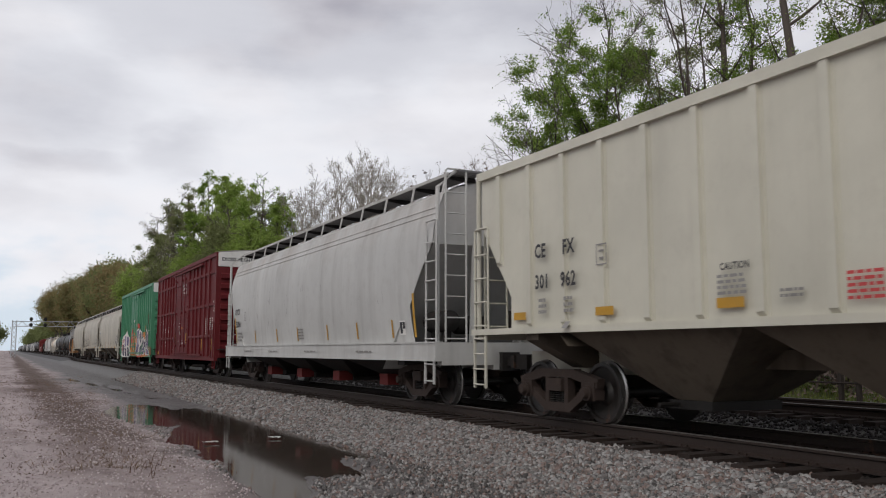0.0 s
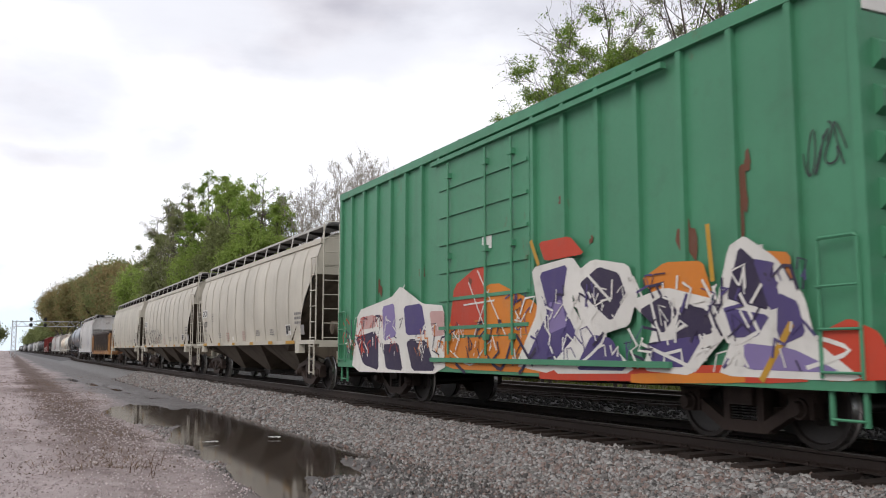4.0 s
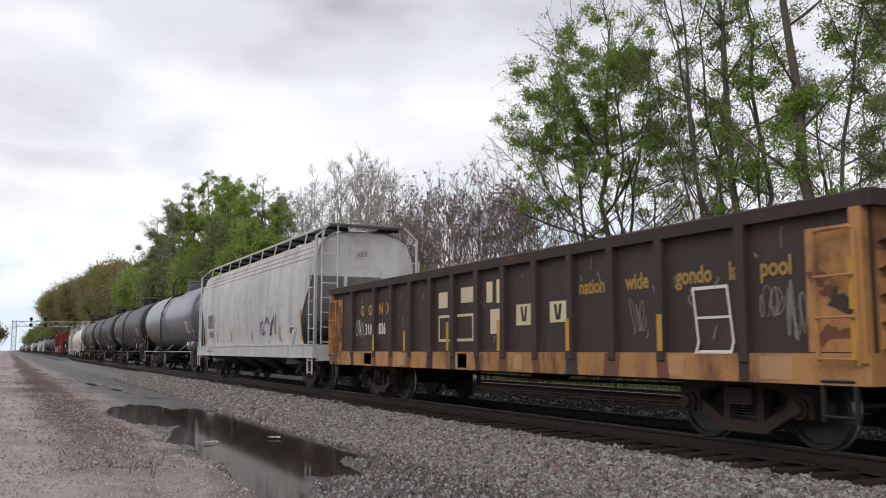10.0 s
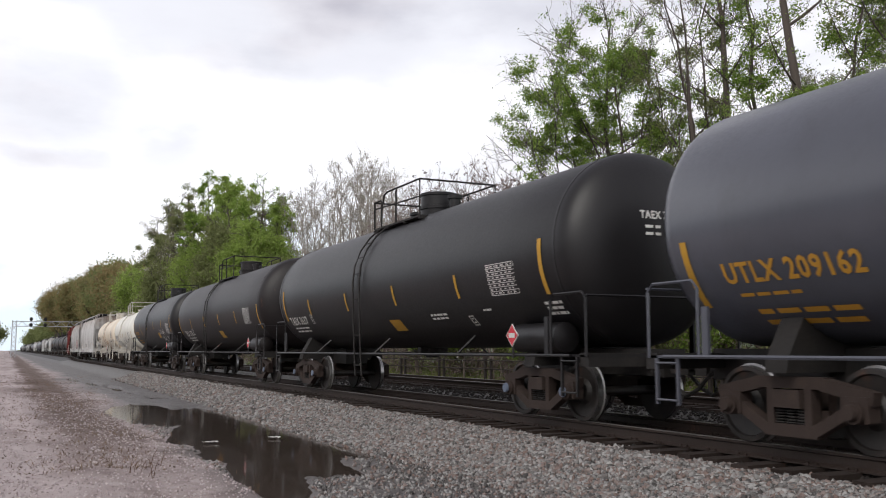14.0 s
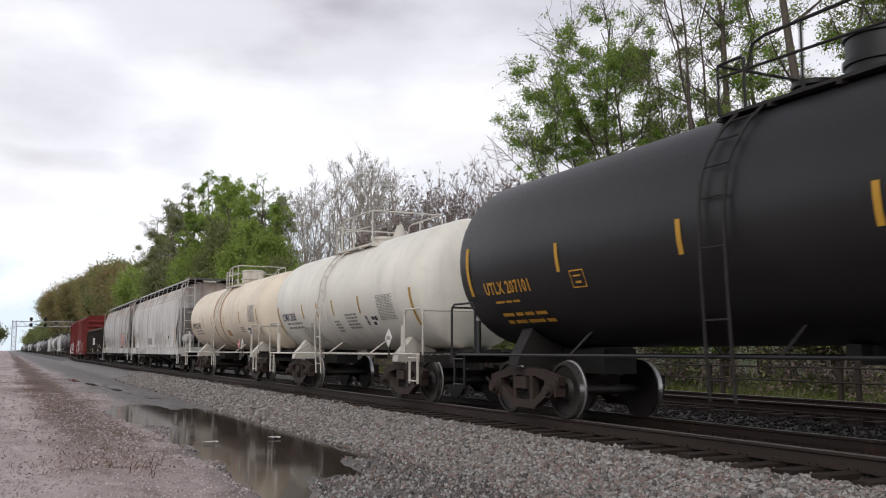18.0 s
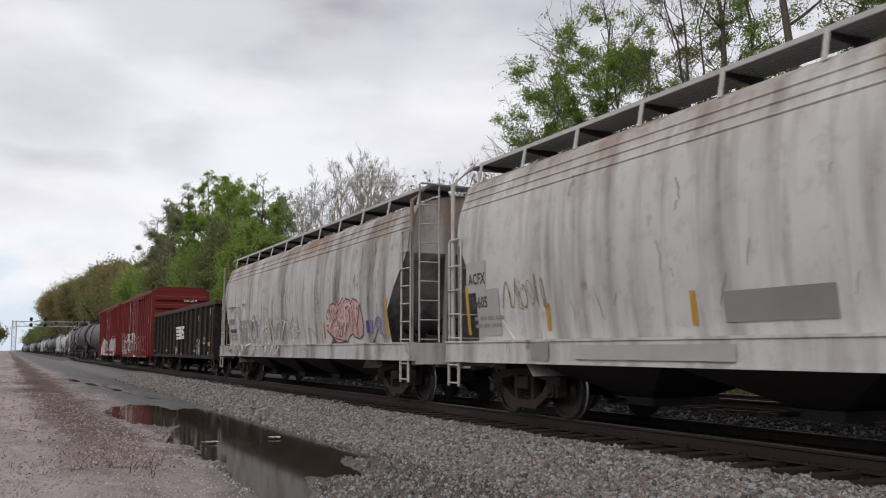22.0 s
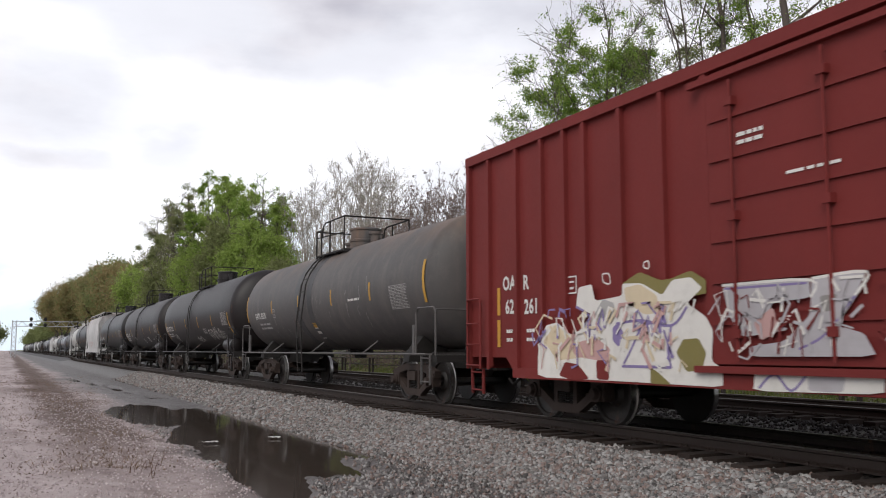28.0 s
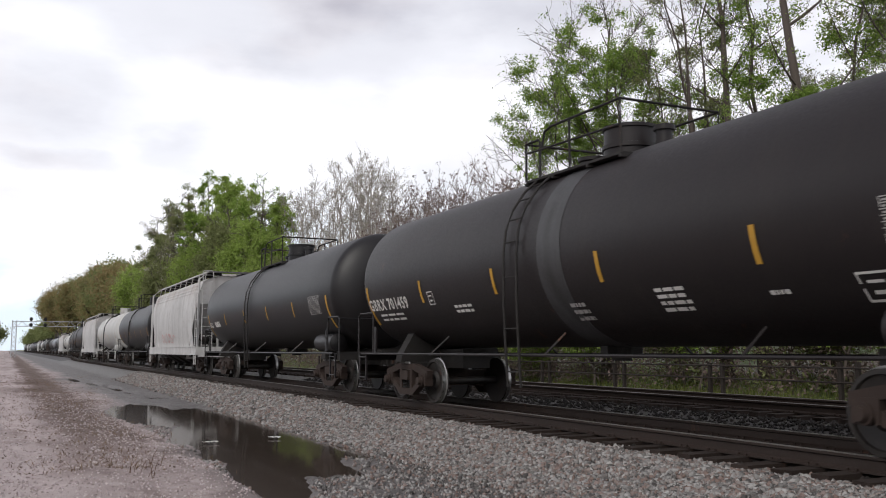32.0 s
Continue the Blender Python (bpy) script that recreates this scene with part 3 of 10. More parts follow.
# ---------------------------------------------------------------- covered hopper
def hopper_car(label, length, colour, y_mid, sill=(1.27, 1.38), eave=4.12, top=4.52, bulge=0.10, half_w=1.55, cut="arc", ribs=0, bands=False, bays=4, board=4.80, trim=None, under=None, posts=True, seams=0, tubes=False, slope=None, reservoir=None, ledges=(0.12, 0.27, 0.42), ledge_r=0.018):
    car = thing("covered_hopper_car", label, "hopper car", "freight cars of the train")
    trim, under = trim or colour, under or colour
    half = length / 2
    zs0, zs1 = sill

    def width(z):
        k = (z - zs1) / (eave - zs1)
        return half_w - 0.06 - bulge + bulge * math.sin(math.pi * min(1, max(0, k * 0.92 + 0.08))) - (0.12 * max(0, k - 0.8) / 0.2 if bulge > 0.05 else 0)

    def end_at(z, s=-1):
        """Where the side sheet ends, from the middle: s = -1 at the front, 1 at the rear."""
        a = half - 0.32
        zk = zs1 + (eave - zs1) * 0.66
        if z > zk:
            return a
        k = (zk - z) / (zk - zs1)
        if cut == "arc":
            return a - (1.40 if s < 0 else 0.62) * math.sin(k * math.pi / 2) ** 0.8
        if cut == "bent":
            return a - (1.0 if s < 0 else 0.72) * min(1.0, k / 0.62) - 0.10 * math.sin(k * math.pi)
        return a - 1.0 * min(1.0, k / 0.7)

    def roof_at(u):
        """Height of the roof's skin, u from -1 to 1 across."""
        return eave + (top - eave) * (1 - abs(u) ** 3.5)

    zrows = [zs1 + (eave - zs1) * i / 16 for i in range(17)]
    for s, nm in ((-1, "side_sheet"), (1, "side_sheet")):
        bm = bmesh.new()
        rows = []
        for z in zrows:
            e0, e1 = -end_at(z, -1), end_at(z, 1)
            rows.append([(s * width(z), e0 + (e1 - e0) * i / 20, z) for i in range(21)])
        sheet(bm, rows)
        part(nm, bm, colour, car, smooth=True)
    # weld seams or ribs down the side
    if seams:
        bm = bmesh.new()
        for i in range(1, seams):
            y = -half + length * i / seams
            rows = [[(-width(z) - 0.012, y - 0.02, z), (-width(z) - 0.018, y, z), (-width(z) + 0.004, y + 0.03, z)] for z in zrows if -end_at(z, -1) + 0.05 < y < end_at(z, 1) - 0.05]
            sheet(bm, rows)
        part("side_seams", bm, colour, car, smooth=True)
    for i in range(1, ribs):
        y = -half + length * i / ribs
        zb = zs1
        while abs(y) > end_at(zb, 1 if y > 0 else -1) - 0.06 and zb < eave:
            zb += 0.05
        w0 = width(zb)
        for s in (-1, 1):
            bm = bmesh.new()
            extrude_x(bm, [(y - 0.10, zb), (y + 0.10, zb), (y + 0.10, eave), (y - 0.10, eave)], s * (w0 - 0.01), s * (w0 + 0.01))
            extrude_y(bm, [(s * w0, zb), (s * (w0 + 0.055), zb + 0.06), (s * (w0 + 0.055), eave - 0.02), (s * w0, eave)], y - 0.06, y + 0.06)
            part("rib", bm, colour, car, smooth=False)
    # end sheets: upright above, sloping inwards below
    zk = zs1 + (eave - zs1) * 0.66
    for s in (-1, 1):
        bm = bmesh.new()
        e = half - 0.34
        rows = []
        for z in [zk + (eave - zk) * i / 4 for i in range(5)]:
            rows.append([(-width(z) + 0.01 + (2 * width(z) - 0.02) * i / 6, s * e, z) for i in range(7)])
        rows.append([(width(eave) * u, s * e, roof_at(u) - 0.01) for u in (-0.97, -0.8, -0.45, 0, 0.45, 0.8, 0.97)])
        sheet(bm, rows)
        part("end_sheet", bm, colour, car, smooth=True)
        bm = bmesh.new()
        w = width(zk) - 0.02
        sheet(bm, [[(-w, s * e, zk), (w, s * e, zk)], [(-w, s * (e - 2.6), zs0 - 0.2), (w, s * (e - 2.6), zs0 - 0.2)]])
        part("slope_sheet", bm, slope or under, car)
    # roof
    bm = bmesh.new()
    w = width(eave)
    prof = [(w * math.sin(math.pi / 2 * (i / 8 - 1)), roof_at(math.sin(math.pi / 2 * (i / 8 - 1)))) for i in range(17)]
    sheet(bm, [[(x, y, z) for x, z in prof] for y in (-half + 0.3, -half * 0.5, 0, half * 0.5, half - 0.3)])
    part("roof", bm, colour, car, smooth=True)
    # eave rail
    for s in (-1, 1):
        if bands:
            for drop in ledges:
                z = eave - drop
                bm = bmesh.new()
                tube(bm, [(s * (width(z) + 0.004), -half + 0.34, z), (s * (width(z) + 0.004), half - 0.34, z)], ledge_r, 6)
                part("eave_rail", bm, colour, car)
        else:
            x0, x1 = sorted((s * (w - 0.02), s * (w + 0.07)))
            bm = bmesh.new()
            extrude_y(bm, [(x0, eave - 0.07), (x1, eave - 0.07), (x1, eave + 0.05), (x0, eave + 0.07)], -half + 0.3, half - 0.3)
            part("eave_rail", bm, colour, car)
    # loading trough and hatches
    bm = bmesh.new()
    box(bm, -0.32, 0.32, -half + 1.0, half - 1.0, top - 0.04, top + 0.14)
    part("hatch_trough", bm, colour, car)
    # running boards on posts
    brackets = int(round((length - 1.1) / 1.64)) + 1
    for s in (-1, 1):
        bm = bmesh.new()
        x0, x1 = sorted((s * 0.46, s * 1.08))
        nb = 10
        for i in range(9):
            x = x0 + (x1 - x0) * i / 8
            box(bm, x - 0.012, x + 0.012, -half + 0.45, half - 0.45, board - 0.04, board)
        k = int((length - 0.9) / 0.07)
        for i in range(k + 1):
            y = -half + 0.45 + (length - 0.9) * i / k
            box(bm, x0, x1, y - 0.016, y + 0.016, board - 0.035, board - 0.004)
        tagged(part("running_board", bm, GRATE, car), kind="stuff")
        bm = bmesh.new()
        x = s * 1.10
        xr = s * min(w - 0.05, 1.18)
        zr = eave + (top - eave) * 0.30
        extrude_y(bm, [(x - 0.012, board + 0.01), (x + 0.012, board + 0.01), (xr + 0.012, zr), (xr - 0.012, zr)], -0.035, 0.035)
        br = finish(bm, "board_bracket", BOARD_EDGE)
        bm = bmesh.new()
        extrude_y(bm, [(x, board - 0.045), (s * 0.46, board - 0.045), (s * 0.40, top), (s * 0.46, top), (x * 0.98, board - 0.10)], -0.02, 0.02)
        arm = finish(bm, "bearer", BLACK_STEEL)
        for i in range(brackets):
            b_ = part("board_bracket", br, None, car)
            b_.location = (0, -half + 0.55 + (length - 1.1) * i / (brackets - 1), 0)
            part("bearer", arm, None, b_)
        bm = bmesh.new()
        box(bm, *sorted((s * 1.085, s * 1.115)), -half + 0.45, half - 0.45, board - 0.05, board + 0.012)
        part("board_edge", bm, BOARD_EDGE, car)
    for s in (-1, 1):
        bm = bmesh.new()
        y0, y1 = sorted((s * (half - 0.45), s * (half - 0.05)))
        for i in range(6):
            y = y0 + (y1 - y0) * i / 5
            box(bm, -1.08, 1.08, y - 0.012, y + 0.012, board - 0.04, board)
        for i in range(14):
            x = -1.08 + 2.16 * i / 13
            box(bm, x - 0.012, x + 0.012, y0, y1, board - 0.035, board - 0.004)
        part("end_board", bm, GRATE, car)
    # side sills and end sills
    for s in (-1, 1):
        bm = bmesh.new()
        x0, x1 = sorted((s * (half_w - 0.14), s * half_w))
        box(bm, x0, x1, -half, half, zs0, zs1)
        sill_ = part("side_sill", bm, trim, car)
        if zs1 - zs0 > 0.2:
            for za, zb in ((zs1 - 0.03, zs1 + 0.004), (zs0 - 0.004, zs0 + 0.025)):
                bm = bmesh.new()
                box(bm, x0 - 0.02, x1 + 0.02, -half, half, za, zb)
                part("sill_flange", bm, trim, sill_)
        bm = bmesh.new()
        y0, y1 = sorted((s * half, s * (half - 0.2)))
        box(bm, -half_w + 0.14, half_w - 0.14, y0, y1, zs0 - 0.08, zs1 - 0.01)
        box(bm, -0.33, 0.33, *sorted((s * half, s * (half - 3.4))), 0.72, 1.08)
        part("end_sill", bm, trim, car)
        bm = bmesh.new()
        y0, y1 = sorted((s * (half - 0.2), s * (half - 1.0)))
        box(bm, -half_w + 0.15, half_w - 0.15, y0, y1, zs1 - 0.05, zs1 - 0.02)
        part("end_platform", bm, under, car)
        bm = bmesh.new()
        yb = s * (half - 1.9)
        extrude_y(bm, [(-half_w + 0.1, zs1), (half_w - 0.1, zs1), (half_w - 0.1, zs0 - 0.1), (0.6, 0.82), (-0.6, 0.82), (-half_w + 0.1, zs0 - 0.1)], yb - 0.18, yb + 0.18)
        part("bolster", bm, under, car)
        # corner posts, ladders and steps
        for x in (-half_w + 0.1, half_w - 0.1):
            if posts:
                bm = bmesh.new()
                tube(bm, [(x, s * (half - 0.12), zs1), (x, s * (half - 0.12), eave + 0.1), (x * 0.72, s * (half - 0.12), board)], 0.045, 8)
                part("corner_post", bm, trim, car)
        for x in (-0.55, 0.55):
            bm = bmesh.new()
            tube(bm, [(x, s * (half - 0.5), zs1), (x, s * (half - 0.36), zk)], 0.06, 6)
            part("end_post", bm, trim, car)
        for x in (-half_w + 0.05, half_w - 0.05):
            if x < 0 or s < 0:
                add_ladder(car, (x, s * (half - 0.3) - 0.24), 0.48, zs1, zk + 0.45 if s < 0 else zk, trim)
        add_ladder(car, (-half_w + 0.25, s * (half - 0.06)), 0.45, zs1, board if s < 0 else zk, trim, "x")
        for x in (-half_w + 0.02, half_w - 0.02):
            bm = bmesh.new()
            ladder_mesh(bm, (x, s * (half - 0.3) - 0.2), 0.4, 0.45, zs0, "y", 0.3)
            part("step", bm, trim, car)
    # discharge hoppers
    span = (length - 5.4) / bays
    for i in range(bays):
        y = -length / 2 + 2.7 + span * (i + 0.5)
        bm = bmesh.new()
        hw = half_w - 0.16
        a = [(-hw, y - span * 0.5, zs0 + 0.05), (hw, y - span * 0.5, zs0 + 0.05), (hw, y + span * 0.5, zs0 + 0.05), (-hw, y + span * 0.5, zs0 + 0.05)]
        b = [(-0.55, y - 0.34, 0.42), (0.55, y - 0.34, 0.42), (0.55, y + 0.34, 0.42), (-0.55, y + 0.34, 0.42)]
        sheet(bm, [a, b], True)
        part("hopper_bay", bm, under, car)
        bm = bmesh.new()
        box(bm, -0.62, 0.62, y - 0.42, y + 0.42, 0.30, 0.42)
        tube(bm, [(-0.95, y + 0.25, 0.36), (0.95, y + 0.25, 0.36)], 0.035, 6)
        if tubes:
            spin(bm, [(-1.0, 0.09), (1.0, 0.09)], 10, "x", (0, y, 0.36))
        part("outlet_gate", bm, BLACK_STEEL, car)
    bm = bmesh.new()
    box(bm, -0.28, 0.28, -half + 0.3, half - 0.3, 0.86, 1.1)
    part("centre_sill", bm, under, car)
    # brake fittings on the front end
    bm = bmesh.new()
    spin(bm, [(-0.35, 0.08), (-0.3, 0.19), (0.35, 0.19), (0.4, 0.08)], 14, "x", (-0.5, -half + 0.75, zs1 + 0.35))
    part("brake_cylinder", bm, under, car, smooth=True)
    if bands:
        bm = bmesh.new()
        spin(bm, [(-0.5, 0.03), (-0.49, 0.12), (-0.42, 0.22), (0.42, 0.22), (0.49, 0.12), (0.5, 0.03)], 18, "y", (-1.0, -half + 1.0, zs1 + 0.42))
        for y in (-half + 0.72, -half + 1.28):
            box(bm, -1.08, -0.92, y - 0.03, y + 0.03, zs1 - 0.03, zs1 + 0.24)
        part("air_reservoir", bm, reservoir or under, car, smooth=True)
    bm = bmesh.new()
    box(bm, 0.3, 0.55, -half + 0.3, -half + 0.55, zs1 + 0.2, zs1 + 0.65)
    part("control_valve", bm, under, car)
    bm = bmesh.new()
    spin(bm, [(-half + 0.06, 0.28), (-half + 0.09, 0.30), (-half + 0.12, 0.28)], 18, "y", (0.5, 0, zs1 + 1.0))
    part("brake_wheel", bm, under, car)
    add_trucks(car, half - 1.95)
    add_couplers(car, half)

    def surf(z, y):
        if z < zs1:
            return -half_w - 0.02
        return -width(min(z, eave)) - 0.004
    CARS.append((car, y_mid))
    return car, surf, half, width, end_at


# ---------------------------------------------------------------- box car
def box_car(label, length, colour, y_mid, height, floor=0.74, posts=(5, 5), door=3.6, door_mid=0.0, belts=(), end_ribs=8, end_white=0.0, half_w=1.6, roof_rise=0.16, drop=0.0, post_w=0.06, post_list=None):
    car = thing("box_car", label, "box car", "freight cars of the train")
    half = length / 2
    bm = bmesh.new()
    for s in (-1, 1):
        x0, x1 = sorted((s * (half_w - 0.09), s * (half_w - 0.04)))
        prof = [(-half + 0.02, floor + 0.30), (-half + drop, floor + 0.30), (-half + drop + 0.35, floor), (half - drop - 0.35, floor), (half - drop, floor + 0.30), (half - 0.02, floor + 0.30), (half - 0.02, height), (-half + 0.02, height)]
        if not drop:
            prof = [(-half + 0.02, floor), (half - 0.02, floor), (half - 0.02, height), (-half + 0.02, height)]
        extrude_x(bm, prof, x0, x1)
    part("side_wall", bm, colour, car)
    # posts between the ends and the door
    d0, d1 = door_mid - door / 2, door_mid + door / 2
    for s in (-1, 1):
        for lo, hi, n in ((-half, d0, posts[0]), (d1, half, posts[1])):
            ys = [lo + (hi - lo) * i / n for i in range(n + 1)]
            if post_list:
                ys = [lo] + [q for q in post_list if lo < q < hi] + [hi]
            for y in ys:
                edge = y in (lo, hi)
                y = min(half - 0.06, max(-half + 0.06, y))
                bm = bmesh.new()
                x0, x1 = sorted((s * (half_w - 0.05), s * (half_w + 0.03)))
                pw = post_w * (1.3 if edge else 1.0)
                extrude_y(bm, [(x0, floor + 0.1), (x1, floor + 0.16), (x1, height - 0.10), (x0, height - 0.03)], y - pw, y + pw)
                part("post", bm, colour, car)
    for z in belts:
        for lo, hi in ((-half, d0), (d1, half)):
            for s in (-1, 1):
                bm = bmesh.new()
                x0, x1 = sorted((s * (half_w - 0.05), s * (half_w + 0.015)))
                box(bm, x0, x1, lo + 0.05, hi - 0.05, z - 0.05, z + 0.05)
                part("belt_rail", bm, colour, car)
    # side sill and top chord
    for s in (-1, 1):
        x0, x1 = sorted((s * (half_w - 0.10), s * (half_w + 0.04)))
        bm = bmesh.new()
        box(bm, x0, x1, -half, half, height - 0.14, height + 0.02)
        part("top_chord", bm, colour, car)
        bm = bmesh.new()
        box(bm, x0, x1, -half + (drop + 0.35 if drop else 0), half - (drop + 0.35 if drop else 0), floor - 0.02, floor + 0.14)
        part("side_sill", bm, colour, car)
    # doors
    for s in (-1, 1):
        bm = bmesh.new()
        x0, x1 = sorted((s * (half_w - 0.045), s * (half_w + 0.035)))
        box(bm, x0, x1, d0 + 0.06, d1 - 0.06, floor + 0.26, height - 0.28)
        dr = part("sliding_door", bm, colour, car)
        x0, x1 = sorted((s * (half_w + 0.03), s * (half_w + 0.065)))
        for i in range(1, 7):
            z = floor + 0.26 + (height - floor - 0.54) * i / 7
            bm = bmesh.new()
            box(bm, x0, x1, d0 + 0.1, d1 - 0.1, z - 0.03, z + 0.03)
            part("door_rib", bm, colour, dr)
        for k in (0.16, 0.42, 0.84):
            bm = bmesh.new()
            y = d0 + door * k
            tube(bm, [(s * (half_w + 0.09), y, floor + 0.3), (s * (half_w + 0.09), y, height - 0.35)], 0.022, 6)
            for z in (floor + 0.6, (floor + height) / 2, height - 0.6):
                box(bm, *sorted((s * (half_w + 0.03), s * (half_w + 0.12))), y - 0.06, y + 0.06, z - 0.05, z + 0.05)
            part("lock_rod", bm, colour, dr)
        x0, x1 = sorted((s * (half_w + 0.02), s * (half_w + 0.11)))
        for za, zb in ((floor + 0.16, floor + 0.24), (height - 0.30, height - 0.22)):
            bm = bmesh.new()
            box(bm, x0, x1, max(-half + 0.1, d0 - door * 0.95), d1 + 0.2, za, zb)
            part("door_track", bm, colour, car)
    # corrugated ends
    for s in (-1, 1):
        bm = bmesh.new()
        y0, y1 = sorted((s * (half - 0.06), s * half))
        box(bm, -half_w + 0.05, half_w - 0.05, y0, y1, floor + 0.1, height - end_white - 0.02)
        part("end_wall", bm, colour, car)
        zt = height - end_white
        for i in range(end_ribs):
            z0 = floor + 0.3 + (zt - floor - 0.45) * i / end_ribs
            dz = (zt - floor - 0.45) / end_ribs
            bm = bmesh.new()
            y_in, y_out = s * half, s * (half + 0.10)
            v = []
            pr = [(y_in, z0 + dz * 0.06), (y_out, z0 + dz * 0.22), (y_out, z0 + dz * 0.58), (y_in, z0 + dz * 0.74)]
            extrude_x(bm, pr, -half_w + 0.16, half_w - 0.16)
            part("end_rib", bm, colour, car)
        if end_white:
            bm = bmesh.new()
            zz = height - end_white
            extrude_y(bm, [(-half_w + 0.04, zz), (half_w - 0.04, zz), (half_w - 0.04, height), (0, height + roof_rise - 0.02), (-half_w + 0.04, height)], *sorted((s * (half - 0.05), s * (half + 0.012))))
            part("excess_height_panel", bm, WHITE, car, "white painted panel under the roof edge")
        else:
            bm = bmesh.new()
            extrude_y(bm, [(-half_w + 0.04, height - 0.03), (half_w - 0.04, height - 0.03), (half_w - 0.3, height + roof_rise * 0.8), (0, height + roof_rise), (-half_w + 0.3, height + roof_rise * 0.8)], *sorted((s * (half - 0.06), s * (half + 0.02))))
            part("end_fascia", bm, colour, car)
        # ladders and hand brake
        add_ladder(car, (-half_w - 0.06, s * (half - 0.35) - 0.24), 0.48, floor + 0.1, floor + 1.5 if s < 0 else floor + 1.3, colour)
        add_ladder(car, (-half_w + 0.15, s * (half + 0.13)), 0.45, floor + 0.1, floor + 1.6, colour, "x")
        bm = bmesh.new()
        for x in (-half_w + 0.02, half_w - 0.02):
            ladder_mesh(bm, (x, s * (half - 0.35) - 0.2), 0.4, 0.36, floor + 0.1, "y", 0.3)
        part("step", bm, colour, car)
        bm = bmesh.new()
        y0, y1 = sorted((s * half, s * (half + 0.30)))
        box(bm, -half_w + 0.1, half_w - 0.1, y0, y1, 1.12, 1.15)
        part("crossover_platform", bm, BLACK_STEEL, car)
    bm = bmesh.new()
    spin(bm, [(-half - 0.24, 0.28), (-half - 0.21, 0.30), (-half - 0.18, 0.28)], 18, "y", (0.55, 0, 2.3))
    box(bm, 0.35, 0.75, -half - 0.17, -half - 0.02, 2.0, 2.6)
    part("brake_wheel", bm, BLACK_STEEL, car)
    # roof
    bm = bmesh.new()
    prof = [(-half_w, height), (-half_w, height + 0.03), (-half_w * 0.55, height + roof_rise * 0.75), (0, height + roof_rise), (half_w * 0.55, height + roof_rise * 0.75), (half_w, height + 0.03), (half_w, height)]
    extrude_y(bm, prof, -half + 0.02, half - 0.02)
    for i in range(1, 14):
        y = -half + length * i / 14
        extrude_y(bm, [(x, z + 0.025) for x, z in prof], y - 0.03, y + 0.03)
    part("roof", bm, GREY_ROOF, car)
    # floor and frame
    bm = bmesh.new()
    box(bm, -half_w + 0.1, half_w - 0.1, -half + 0.05, half - 0.05, 1.02, 1.10)
    box(bm, -0.3, 0.3, -half, half, 0.74, 1.03)
    for i in range(1, 9):
        y = -half + length * i / 9
        box(bm, -half_w + 0.12, half_w - 0.12, y - 0.05, y + 0.05, 0.86, 1.03)
    part("underframe", bm, BLACK_STEEL, car)
    brake_gear(car, half)
    add_trucks(car, half - 2.3)
    add_couplers(car, half + 0.1)

    def surf(z, y):
        if d0 < y < d1:
            return -half_w - 0.04
        return -half_w + 0.035
    CARS.append((car, y_mid))
    return car, surf, half


